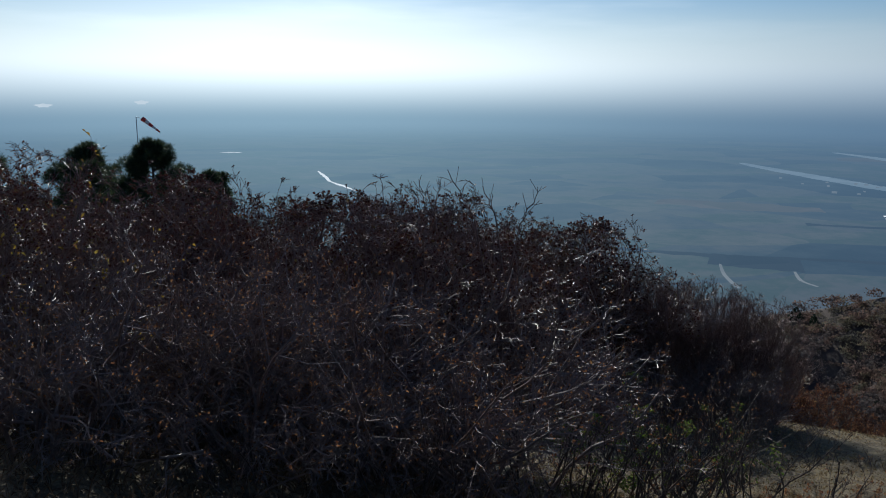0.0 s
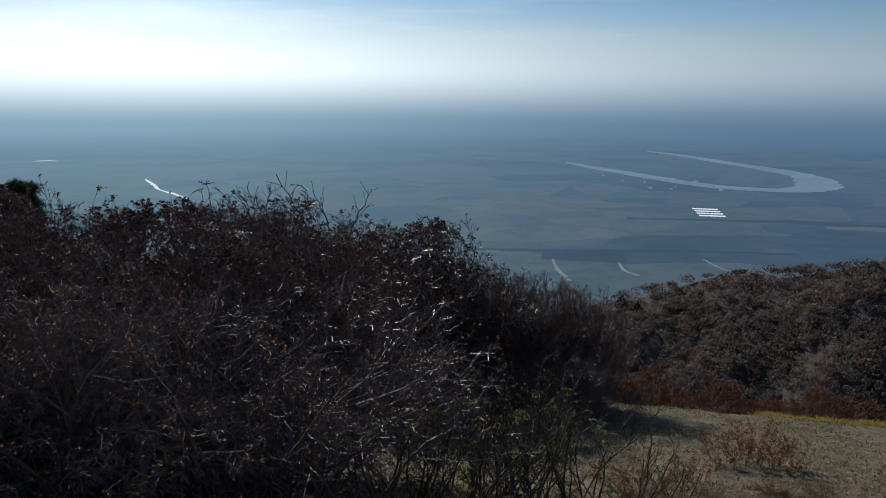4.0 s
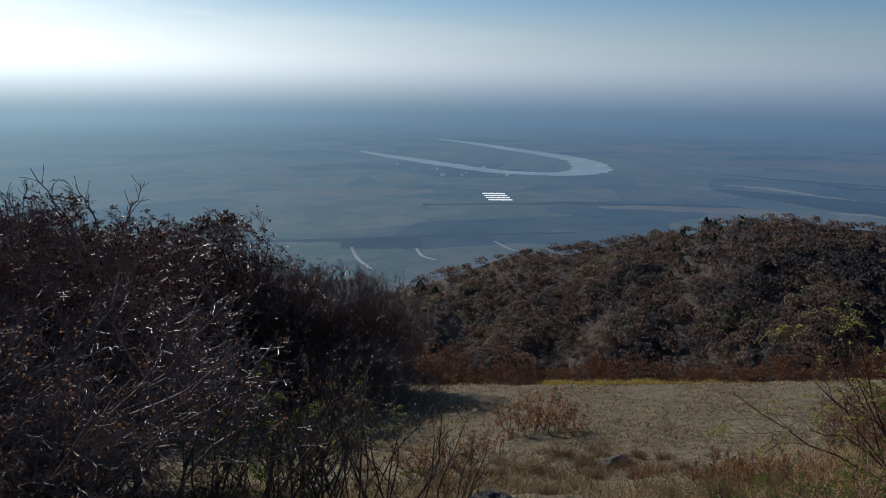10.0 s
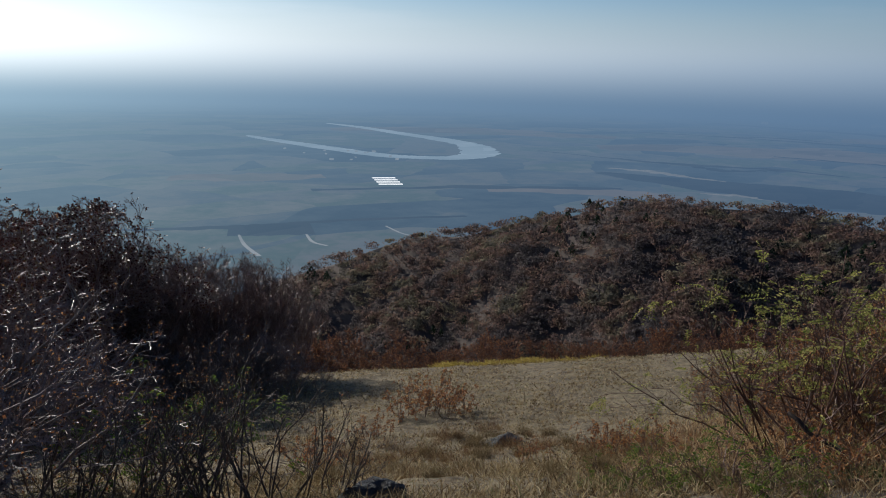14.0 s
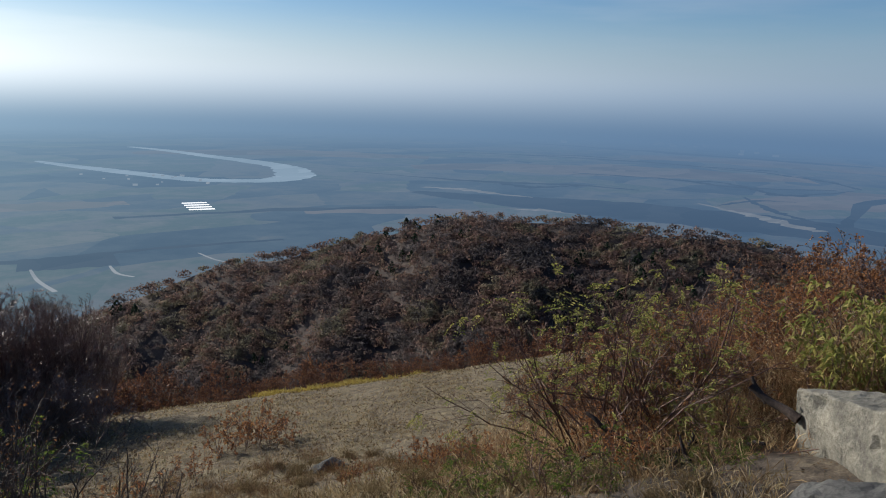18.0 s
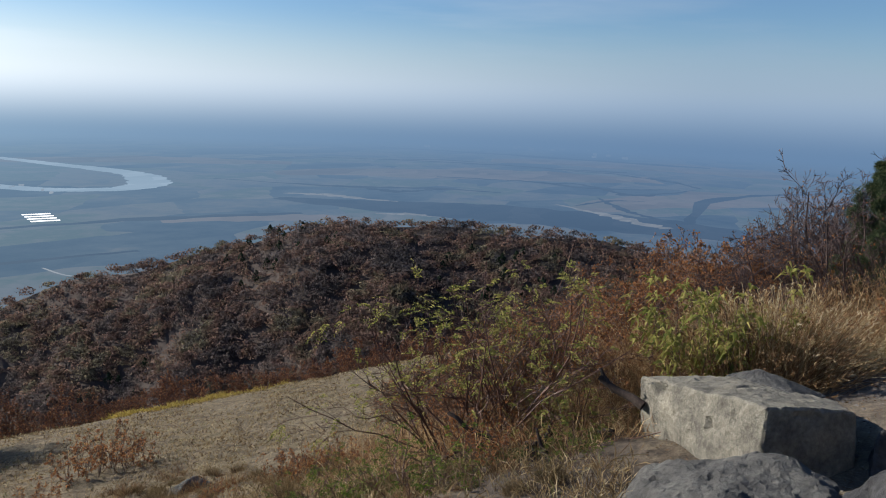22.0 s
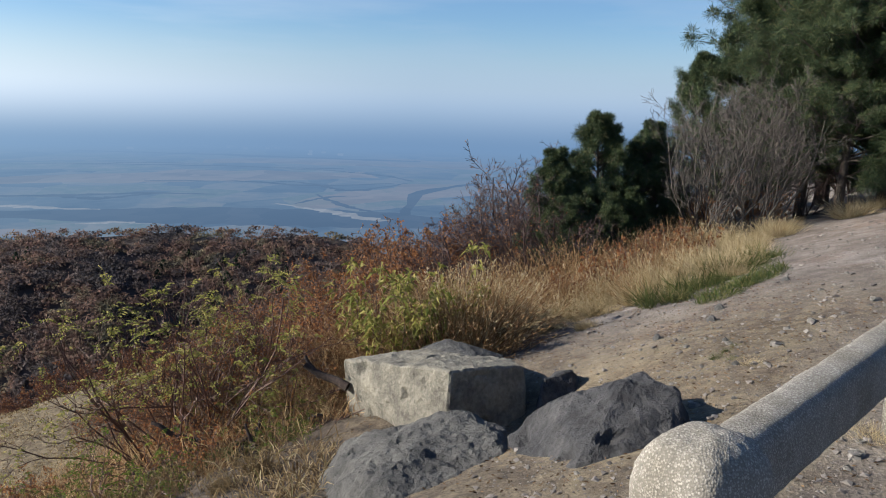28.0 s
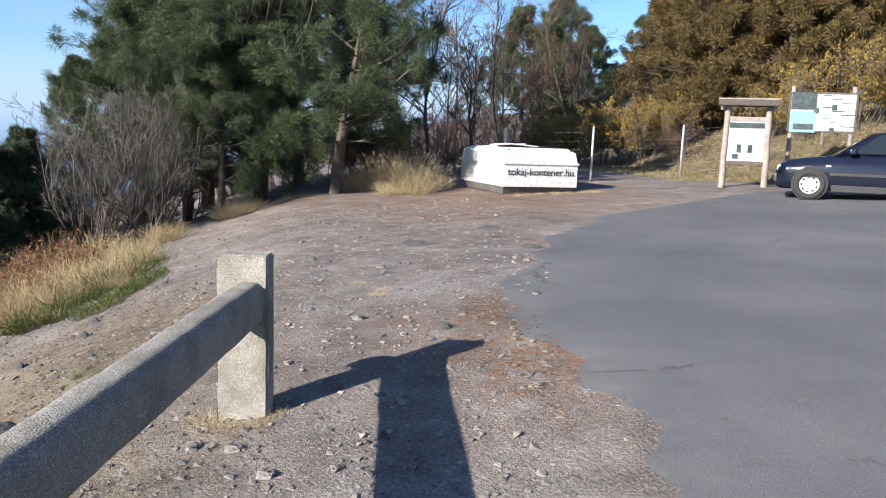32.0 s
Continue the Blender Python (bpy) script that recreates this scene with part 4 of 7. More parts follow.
def dumpster():
    """A low covered skip with ends that taper towards the ground; its broad face carries lettering."""
    yaw = -14.0
    ob = thing("waste_container", 15.36 + 0.02, -12.15, None, yaw, "white painted steel waste skip with open lid, lettered side", "skip")
    W, L, H = 1.95, 3.1, 1.18      # face width (along -y), length (along +x), height

    def loft(levels, mat, name, label="", flip=False):
        verts, faces = [], []
        for z, x0, x1, y0, y1 in levels:
            verts += [(x0, y0, z), (x1, y0, z), (x1, y1, z), (x0, y1, z)]
        for k in range(len(levels) - 1):
            for i in range(4):
                a, b = 4 * k + i, 4 * k + (i + 1) % 4
                faces.append((a, b, b + 4, a + 4))
        faces += [(3, 2, 1, 0), tuple(range(len(verts) - 4, len(verts)))]
        return part(name, mesh_from(name, verts, faces, mat), ob, label)

    # lowest part, darker than the body
    loft([(0.02, 0.16, L - 0.5, -W + 0.12, -0.05), (0.2, 0.05, L - 0.2, -W + 0.04, -0.01)], M_SKIRT, "skirt", "dark grey underside")
    loft([(0.2, 0.0, L, -W, 0), (0.74, 0.0, L, -W, 0)], M_WHITE, "body")
    loft([(0.74, -0.03, L + 0.03, -W - 0.03, 0.03), (0.785, -0.03, L + 0.03, -W - 0.03, 0.03)], M_WHITE, "rim")
    loft([(0.785, 0.0, L, -W, 0), (1.04, 0.05, L - 0.05, -W + 0.05, -0.05), (H - 0.04, 0.22, L - 0.22, -W + 0.2, -0.2)], M_WHITE, "cover")
    for k in range(2):
        lid = part("lid", bm_mesh("lid", box_bm(1.15, 0.8, 0.03, (0, 0, 0), 0.008), M_WHITE), ob, "dented white lid panel")
        lid.matrix_basis = pose(0.95 + 1.2 * k, -0.62 - 0.2 * k, H + 0.0, 4 - 9 * k, 2, 3)
    gap = part("opening", bm_mesh("opening", box_bm(1.5, 0.7, 0.02, (1.2, -1.25, H - 0.02), 0.004), M_BLACK), ob, "dark open hatch")
    gap.matrix_basis = pose(0, 0, 0.012)
    for y in (-0.15, -W + 0.15):
        box("hinge", (0.05, 0.04, 0.09), (0.13, y, 1.06), M_SKIRT, ob, 0.006)
    face = pose(-0.006, -W / 2, 0.55, 90, 0, -90)
    text_on("lettering", "tokaj-kontener.hu", 0.243, M_BLACK, ob, face, "black lettering on a white side")


dumpster()


def notice_board():
    ob = thing("notice_board", 13.05, -17.95, None, 40.0, "roofed timber notice board with pinned papers", "notice board")
    w = 1.02
    for s in (-1, 1):
        bm = rod_bm((s * w / 2, 0, -0.1), (s * w / 2 * 0.96, 0, 2.05), 0.085, 0.07, 10)
        bmesh.ops.subdivide_edges(bm, edges=[e for e in bm.edges if e.calc_length() > 1], cuts=14)
        for v in bm.verts:
            v.co += Vector((noise.noise(v.co * 2), noise.noise(v.co * 2 + Vector((5, 0, 0))), 0)) * 0.02
        part("post", bm_mesh("post", bm, M_WOOD, True), ob, "pale rough round timber post")
    for s in (-1, 1):
        r = part("roof_board", bm_mesh("roof_board", box_bm(w + 0.42, 0.36, 0.035, (0, 0, 0), 0.006), M_WOOD_DARK), ob)
        r.matrix_basis = pose(0, s * 0.15, 2.13, -s * 26, 0, 0)
    box("ridge", (w + 0.44, 0.06, 0.05), (0, 0, 2.215), M_WOOD, ob)
    box("crossbeam", (w, 0.09, 0.11), (0, 0, 1.72), M_WOOD, ob, 0.01)
    box("crossbeam", (w, 0.09, 0.09), (0, 0, 0.62), M_WOOD_DARK, ob, 0.01)
    box("panel", (w - 0.14, 0.05, 1.02), (0, 0, 1.16), M_PAPER, ob, 0.004, "pale grey backing panel")
    box("header", (w - 0.2, 0.02, 0.13), (0, 0.03, 1.56), M_PRINT, ob, 0.002, "dark printed heading strip")
    for x, z, sx, sz in ((-0.16, 0.98, 0.10, 0.2), (-0.03, 0.98, 0.12, 0.2), (0.24, 1.0, 0.1, 0.24), (0.22, 1.3, 0.14, 0.2), (-0.24, 0.78, 0.14, 0.12), (0.1, 0.98, 0.1, 0.2)):
        box("paper", (sx, 0.012, sz), (-x, 0.034, z), M_PRINT if (x + z) % 0.3 > 0.12 else M_BOARD, ob, 0.002)
    for s in (-1, 1):
        box("brace", (0.1, 0.05, 0.16), (s * (w / 2 + 0.1), 0.05, 2.02), M_WOOD, ob, 0.008)


notice_board()


def info_board():
    ob = thing("information_board", 12.75, -20.6, None, 38.0, "white and teal printed information board on posts", "information board")
    w, h, z = 1.6, 1.0, 1.62
    for s in (-1, 1):
        part("post", bm_mesh("post", rod_bm((s * w * 0.46, -0.05, -0.1), (s * w * 0.46, -0.05, z + h / 2 + 0.18), 0.06, 0.055, 10), M_WOOD, True), ob)
    box("panel", (w, 0.04, h), (0, 0, z), M_BOARD, ob, 0.004, "pale printed panel")
    for sx, sz, x, zz in ((w + 0.06, 0.05, 0, h / 2), (w + 0.06, 0.05, 0, -h / 2), (0.05, h, w / 2, 0), (0.05, h, -w / 2, 0)):
        box("frame", (sx, 0.06, sz), (x, 0, z + zz), M_WOOD_DARK, ob, 0.006)
    box("picture", (0.62, 0.012, 0.46), (w / 2 - 0.34, 0.03, z + 0.3), M_PRINT, ob, 0.002, "dark photograph print")
    box("picture", (0.62, 0.012, 0.56), (w / 2 - 0.34, 0.03, z - 0.25), M_TEAL, ob, 0.002, "teal photograph print")
    box("picture", (0.5, 0.016, 0.16), (w / 2 - 0.36, 0.034, z - 0.38), M_PRINT, ob, 0.002)
    for k in range(9):
        box("text_bar", (0.22 + 0.1 * (k % 3), 0.012, 0.022), (-0.1 - 0.28 * (k % 3), 0.029, z + 0.44 - 0.1 * k), M_PRINT, ob, 0.001)
    for x, zz in ((0.15, 0.05), (-0.28, 0.14), (-0.26, -0.47)):
        box("picture", (0.13, 0.014, 0.14), (x, 0.03, z + zz), M_PRINT, ob, 0.02)


info_board()


def fence():
    ob = thing("wire_fence", 18.4, -17.5, None, 0, "thin steel mesh fence on galvanised posts", "fence")
    base = ob.matrix_world.translation
    spots = [(19.5, -15.2), (17.6, -17.0), (17.1, -20.3), (15.6, -21.6), (14.8, -24.0)]
    pts = [Vector((x, y, gz(x, y))) - base for x, y in spots]
    lean = [0.0, 0.03, 0.02, 0.28, 0.0]
    for p, q in zip(pts, lean):
        part("post", bm_mesh("post", rod_bm(p - Vector((0, 0, 0.1)), p + Vector((-q, q * 0.5, 1.62)), 0.035, 0.035, 8), M_STEEL, True), ob)
    for p, q in zip(pts, pts[1:]):
        for k in range(6):
            h = Vector((0, 0, 0.15 + 0.26 * k))
            part("wire", bm_mesh("wire", rod_bm(p + h, q + h, 0.0018, 0.0018, 4), M_STEEL), ob)


fence()


def parked_car():
    """A dark saloon, side on. x runs forward, origin under the front axle."""
    ax = Vector((0.83, 0.55))
    yaw = math.degrees(math.atan2(ax.y, ax.x))
    ob = thing("parked_car", 10.3, -16.45, gz(10.3, -16.45) + 0.012, yaw, "dark navy saloon car parked on the asphalt", "car")

    def hull(name, stations, mat, label="", smooth=True):
        """stations: x, then half-widths and heights of a ring from sill to top."""
        verts, faces = [], []
        k = len(stations[0][1])
        for x, ring in stations:
            verts += [(x, -w, z) for w, z in ring] + [(x, w, z) for w, z in reversed(ring)]
        n = 2 * k
        for s in range(len(stations) - 1):
            for i in range(n):
                a, b = s * n + i, s * n + (i + 1) % n
                faces.append((a, a + n, b + n, b))
        faces += [tuple(range(n)), tuple(reversed(range((len(stations) - 1) * n, len(stations) * n)))]
        me = mesh_from(name, verts, faces, mat)
        bm = bmesh.new()
        bm.from_mesh(me)
        bmesh.ops.recalc_face_normals(bm, faces=list(bm.faces))
        bmesh.ops.bevel(bm, geom=[e for e in bm.edges if e.calc_face_angle(0) > 0.45], offset=0.03, segments=2, affect="EDGES")
        bm.to_mesh(me)
        bm.free()
        me.polygons.foreach_set("use_smooth", [smooth] * len(me.polygons))
        return part(name, me, ob, label)

    def ring(zs, w, hood):
        return [(w * 0.92, zs), (w, zs + 0.16), (w * 1.01, 0.58), (w * 0.985, hood - 0.08), (w * 0.86, hood)]

    body = hull("body", [(0.66, ring(0.26, 0.60, 0.58)), (0.6, ring(0.2, 0.74, 0.68)), (0.42, ring(0.19, 0.83, 0.775)), (0.0, ring(0.2, 0.86, 0.84)), (-0.5, ring(0.18, 0.87, 0.9)), (-1.5, ring(0.18, 0.875, 0.93)),
                         (-2.6, ring(0.18, 0.87, 0.95)), (-3.3, ring(0.22, 0.84, 0.97)), (-3.75, ring(0.28, 0.78, 0.93))], M_CAR)
    hull("cabin", [(-0.42, [(0.79, 0.86), (0.78, 0.9)]), (-1.15, [(0.78, 0.9), (0.60, 1.36)]), (-1.6, [(0.78, 0.9), (0.585, 1.43)]), (-2.3, [(0.78, 0.92), (0.58, 1.42)]), (-2.75, [(0.78, 0.93), (0.58, 1.32)]), (-3.35, [(0.76, 0.92), (0.7, 0.99)])], M_CAR, "dark roof and pillars")
    for s in (-1, 1):
        for x0, x1, x2, x3 in ((-0.72, -1.2, -1.62, -1.64), (-1.72, -1.72, -2.35, -2.42)):
            verts = [(x0, s * 0.792, 0.94), (x1, s * 0.628, 1.33), (x2, s * 0.612, 1.37), (x3, s * 0.795, 0.955)]
            part("side_window", mesh_from("side_window", verts, [(0, 1, 2, 3)], M_GLASS), ob, "tinted side window")
        box("door_mirror", (0.12, 0.16, 0.11), (-0.72, s * 0.93, 0.98), M_CAR, ob, 0.03)
        for x in (-1.42, -2.4):
            box("door_handle", (0.16, 0.03, 0.03), (x, s * 0.882, 0.8), M_TRIM, ob, 0.01)
        box("side_moulding", (2.1, 0.025, 0.06), (-1.4, s * 0.885, 0.52), M_TRIM, ob, 0.008, "black rubbing strip")
        box("sill", (2.0, 0.03, 0.13), (-1.4, s * 0.86, 0.24), M_TRIM, ob, 0.01)
        box("indicator", (0.09, 0.02, 0.035), (-0.32, s * 0.865, 0.68), M_LAMP, ob, 0.008, "clear side repeater lamp")
        box("headlight", (0.18, 0.3, 0.14), (0.54, s * 0.55, 0.60), M_LAMP, ob, 0.03, "clear headlight")
        for x in (0.0, -2.7):
            well = bm_mesh("wheel_arch", rod_bm((x, s * 0.7, 0.325), (x, s * 0.874, 0.31), 0.345, 0.345, 28), M_TRIM)
            part("wheel_arch", well, ob, "dark wheel arch")
            bm = bmesh.new()
            prof = [(0.19, -0.09), (0.275, -0.1), (0.297, -0.075), (0.3, 0.0), (0.297, 0.075), (0.275, 0.1), (0.19, 0.09)]
            vs = [[bm.verts.new((r * math.cos(a), wdt, r * math.sin(a))) for r, wdt in prof] for a in [2 * math.pi * k / 28 for k in range(28)]]
            for k in range(28):
                for j in range(len(prof)):
                    bm.faces.new((vs[k][j], vs[(k + 1) % 28][j], vs[(k + 1) % 28][(j + 1) % len(prof)], vs[k][(j + 1) % len(prof)]))
            bmesh.ops.recalc_face_normals(bm, faces=list(bm.faces))
            wheel = part("wheel", bm_mesh("tyre", bm, M_TYRE, True), ob, "black rubber tyre")
            wheel.matrix_basis = pose(x, s * 0.81, 0.3)
            part("rim", bm_mesh("rim", rod_bm((0, s * 0.03, 0), (0, s * 0.075, 0), 0.2, 0.19, 24), M_ALLOY), wheel, "silver wheel cover")
            for k in range(9):
                a = 2 * math.pi * k / 9
                hole = box_bm(0.055, 0.02, 0.035, (0, 0, 0), 0.006)
                h = part("vent", bm_mesh("vent", hole, M_TRIM), wheel)
                h.matrix_basis = pose(0.145 * math.cos(a), s * 0.075, 0.145 * math.sin(a), 0, -math.degrees(a) + 90, 0)
            part("hub", bm_mesh("hub", rod_bm((0, s * 0.07, 0), (0, s * 0.09, 0), 0.05, 0.045, 14), M_ALLOY), wheel)
    verts = [(-0.5, -0.7, 0.91), (-1.14, -0.56, 1.345), (-1.14, 0.56, 1.345), (-0.5, 0.7, 0.91)]
    part("windscreen", mesh_from("windscreen", [(x + 0.035, y, z + 0.02) for x, y, z in verts], [(0, 1, 2, 3)], M_GLASS), ob, "sloping glass windscreen")
    box("bumper", (0.14, 1.36, 0.2), (0.62, 0, 0.40), M_TRIM, ob, 0.05)
    box("grille", (0.06, 0.6, 0.1), (0.62, 0, 0.58), M_TRIM, ob, 0.015)


parked_car()


def far_house():
    """A white building above the bank, behind the trees."""
    x, y = 14.5, -36.0
    ob = thing("house", x, y, gz(x, y), -140, "white plastered house above the wooded bank", "house")
    z0 = 2.0
    box("wall", (8, 6, 5 + z0), (0, 0, (5 + z0) / 2 - 0.5), M_RENDER_WALL, ob, 0.03)
    for k in range(3):
        w = box("window", (1.0, 0.12, 1.3), (-2.4 + 2.4 * k, 3.0, 5.1), M_PRINT, ob, 0.02, "dark window")
        box("window_sill", (1.15, 0.18, 0.08), (-2.4 + 2.4 * k, 3.05, 4.38), M_RENDER_WALL, ob, 0.01)
    for k in range(7):
        box("railing", (8, 0.05, 0.05), (0, 3.6, 2.6 + 0.18 * k), M_STEEL, ob, 0.01)
    box("balcony", (8, 0.9, 0.18), (0, 3.4, 2.45), M_RENDER_WALL, ob, 0.02)
    box("roof", (8.8, 6.8, 0.35), (0, 0, 6.65), M_RENDER_WALL, ob, 0.05, "white flat eaves slab")


far_house()


def windsock():
    x, y = -15.1, 38.1
    ob = thing("windsock", x, y, None, 0, "red and white windsock blowing beside a thin pole", "windsock")
    z0 = gz(x, y)
    top = 1.5 - 0.040 * math.hypot(x, y) - z0
    part("pole", bm_mesh("pole", rod_bm((0, 0, -0.2), (0, 0, top), 0.03, 0.02, 8), M_STEEL, True), ob)
    a = Vector((0.3, 0, top - 0.08))
    step = Vector((0.165, 0, -0.13))
    for k in range(5):
        r0, r1 = 0.12 - 0.017 * k, 0.12 - 0.017 * (k + 1)
        part("sleeve", bm_mesh("sleeve", rod_bm(a + step * k, a + step * (k + 1), r0, r1, 14, False), M_RED if k % 2 == 0 else M_CLOTH_WHITE, True), ob, "red cloth band" if k % 2 == 0 else "white cloth band")
    part("line", bm_mesh("line", rod_bm((0, 0, top - 0.02), a, 0.008, 0.008, 6), M_STEEL), ob)


windsock()


def loose_stones():
    """Gravel strewn over the bare ground: uncounted."""
    rng = np.random.default_rng(5)
    n = 24000
    r = 1.5 + 16 * rng.random(n) ** 1.3
    az = np.radians(rng.uniform(78, 150, n))
    x, y = 0.4 + r * np.sin(az), -1 + r * np.cos(az)
    d = 0.4 * x + 0.917 * y
    s = 0.004 + 0.01 * rng.random(n) + 0.04 * rng.random(n) ** 9
    keep = (d < 4) & ~((y < -3.4 - 0.72 * (x - 3)) & (rng.random(n) < 0.97))
    x, y, s = x[keep], y[keep], s[keep] * (0.6 + r[keep] / 40)
    z = ground_z(x, y)
    base = np.array([[1, 0, 0], [-0.5, 0.87, 0], [-0.5, -0.87, 0], [0.45, 0.5, 0.7], [-0.6, 0.1, 0.6], [0.3, -0.5, 0.65]])
    tri = np.array([[0, 1, 3], [1, 4, 3], [1, 2, 4], [2, 5, 4], [2, 0, 5], [0, 3, 5], [3, 4, 5]])
    v = base[None] * (s[:, None, None] * (0.7 + 0.6 * rng.random((len(s), 6, 1))))
    a = rng.uniform(0, 6.28, len(s))
    c, q = np.cos(a)[:, None], np.sin(a)[:, None]
    v = np.stack([v[..., 0] * c - v[..., 1] * q, v[..., 0] * q + v[..., 1] * c, v[..., 2] * 0.8], -1) + np.stack([x, y, z], -1)[:, None]
    f = tri[None] + 6 * np.arange(len(s))[:, None, None]
    tagged(new("gravel", mesh_from("gravel", v.reshape(-1, 3), f.reshape(-1, 3), M_PEBBLE)), "loose pale gravel and stones on bare ground", "gravel", kind="stuff")


loose_stones()


def strewn_stones():
    """Fist-sized stones lying about on the bare ground."""
    rng = random.Random(17)
    kinds = [rock_mesh("stone", [(0.055 * math.cos(a + q) * w * rng.uniform(0.75, 1.15), 0.045 * math.sin(a + q) * w * rng.uniform(0.75, 1.15), z) for q, w, z in ((0, 1.0, -0.02), (0.5, 0.9, 0.007), (1.0, 0.5, 0.02)) for a in (0.3, 1.6, 2.9, 4.1, 5.3)], M_STONE, 4, 0.006, 40 + k) for k in range(6)]
    for k in range(290):
        r, az = rng.uniform(3.2, 16), radians(rng.uniform(84, 136))
        x, y = 0.5 + r * math.sin(az), -0.9 + r * math.cos(az)
        if 0.4 * x + 0.917 * y > 2.2 or y < -3.7 - 0.72 * (x - 3):
            continue
        ob = new("stone", kinds[k % 6])
        f = rng.choice((0.25, 0.3, 0.35, 0.4, 0.45, 0.5, 0.6, 0.8, 1.2)) * (0.75 + r / 22)
        ob.matrix_world = pose(x, y, gz(x, y) + 0.004, 0, 0, rng.uniform(0, 360)) @ Matrix.Diagonal((f, f, f * 0.9, 1))
        tagged(ob, "fist-sized pale stone lying on bare gravel", "stone", "strewn stones")


strewn_stones()
for k, (sx, sy, w, h) in enumerate(((5.45, -4.24, 0.11, 0.06), (8.3, -7.4, 0.22, 0.05), (10.2, -8.1, 0.3, 0.06), (9.6, -6.4, 0.32, 0.06), (8.5, -1.5, 0.09, 0.06), (8.9, -2.1, 0.11, 0.07), (9.6, -2.3, 0.12, 0.08), (7.6, -2.0, 0.07, 0.05), (6.6, -1.9, 0.06, 0.04), (10.8, -3.3, 0.11, 0.07), (3.9, -2.9, 0.06, 0.04), (6.9, -3.2, 0.07, 0.05))):
    z = gz(sx, sy)
    boulder("pale loose stone on the gravel", [(sx - w, sy - w * 0.5, z - 0.02), (sx + w, sy - w * 0.4, z - 0.02), (sx + w * 0.7, sy + w * 0.6, z - 0.02), (sx - w * 0.6, sy + w * 0.7, z - 0.02), (sx - w * 0.4, sy, z + h), (sx + w * 0.5, sy + w * 0.1, z + h * 0.8)],
            M_ROCK_GREY, 0.012, 20 + k, "loose stones")


# ---------- plants ----------
def unit(v):
    return v / np.maximum(np.linalg.norm(v, axis=-1, keepdims=True), 1e-9)


def sway(rng, start, heading, length, radius, k, wander, rise, taper=0.35):
    """Branches as wavering lines: points (b, k+1, 3), radii (b, k+1)."""
    b = len(start)
    pts, d = [start], heading.copy()
    for _ in range(k):
        d = unit(d + rng.normal(0, wander, (b, 3)) + np.array([0, 0, rise]))
        pts.append(pts[-1] + d * (length / k)[:, None])
    r = radius[:, None] * np.linspace(1, taper, k + 1)[None]
    return np.stack(pts, 1), r


def fork(rng, pts, rad, m, angle, ratio, lo=0.25, hi=1.0, flat=0.0):
    """m side shoots from each line."""
    b, k1, _ = pts.shape
    u = rng.uniform(lo, hi, (b, m)) * (k1 - 1)
    i = np.clip(u.astype(int), 0, k1 - 2)
    f = (u - i)[..., None]
    row = np.arange(b)[:, None]
    start = pts[row, i] * (1 - f) + pts[row, i + 1] * f
    along = unit(pts[row, i + 1] - pts[row, i])
    side = rng.normal(0, 1, (b, m, 3))
    side[..., 2] *= 1 - flat
    side = unit(side - (side * along).sum(-1, keepdims=True) * along)
    a = np.radians(angle) * rng.uniform(0.6, 1.4, (b, m, 1))
    heading = unit(along * np.cos(a) + side * np.sin(a))
    length = np.linalg.norm(pts[:, -1] - pts[:, 0], axis=-1)[:, None] * ratio * rng.uniform(0.5, 1.2, (b, m)) * (1.25 - u / (k1 - 1) * 0.6)
    radius = (rad[row, i] * 0.62)
    return start.reshape(-1, 3), heading.reshape(-1, 3), length.ravel(), radius.ravel()


def tubes(lines, sides=3, least=0.0022):
    """One mesh from many tapering lines: returns verts and quads."""
    V, F, base = [], [], 0
    for pts, rad in lines:
        b, k1, _ = pts.shape
        rad = np.maximum(rad, least)
        d = unit(np.gradient(pts, axis=1))
        ref = np.where(np.abs(d[..., 2:3]) > 0.9, np.array([1.0, 0, 0]), np.array([0, 0, 1.0]))
        s = unit(np.cross(d, ref))
        t = np.cross(d, s)
        a = 2 * np.pi * np.arange(sides) / sides
        ring = pts[:, :, None] + rad[:, :, None, None] * (s[:, :, None] * np.cos(a)[:, None] + t[:, :, None] * np.sin(a)[:, None])
        V.append(ring.reshape(-1, 3))
        idx = base + np.arange(b * k1 * sides).reshape(b, k1, sides)
        nxt = np.roll(idx, -1, axis=2)
        F.append(np.stack([idx[:, :-1], nxt[:, :-1], nxt[:, 1:], idx[:, 1:]], -1).reshape(-1, 4))
        base += b * k1 * sides
    return np.concatenate(V), np.concatenate(F)


def blades(rng, at, heading, length, width, droop=0.0):
    """Leaves or needles as four-cornered blades."""
    side = unit(np.cross(heading, rng.normal(0, 1, heading.shape)))
    nrm = np.cross(heading, side)
    length, width = np.broadcast_to(length, len(at))[:, None], np.broadcast_to(width, len(at))[:, None]
    mid = at + heading * length * 0.5 + nrm * length * 0.08
    tip = at + heading * length - np.array([0, 0, 1.0]) * droop * length
    v = np.stack([at, mid + side * width / 2, tip, mid - side * width / 2], 1)
    return v.reshape(-1, 3), np.arange(len(at) * 4).reshape(-1, 4)


def along_lines(rng, pts, n, lo=0.2, hi=1.0):
    b, k1, _ = pts.shape
    row = rng.integers(0, b, n)
    u = rng.uniform(lo, hi, n) * (k1 - 1)
    i = np.clip(u.astype(int), 0, k1 - 2)
    f = (u - i)[:, None]
    return pts[row, i] * (1 - f) + pts[row, i + 1] * f, unit(pts[row, i + 1] - pts[row, i])


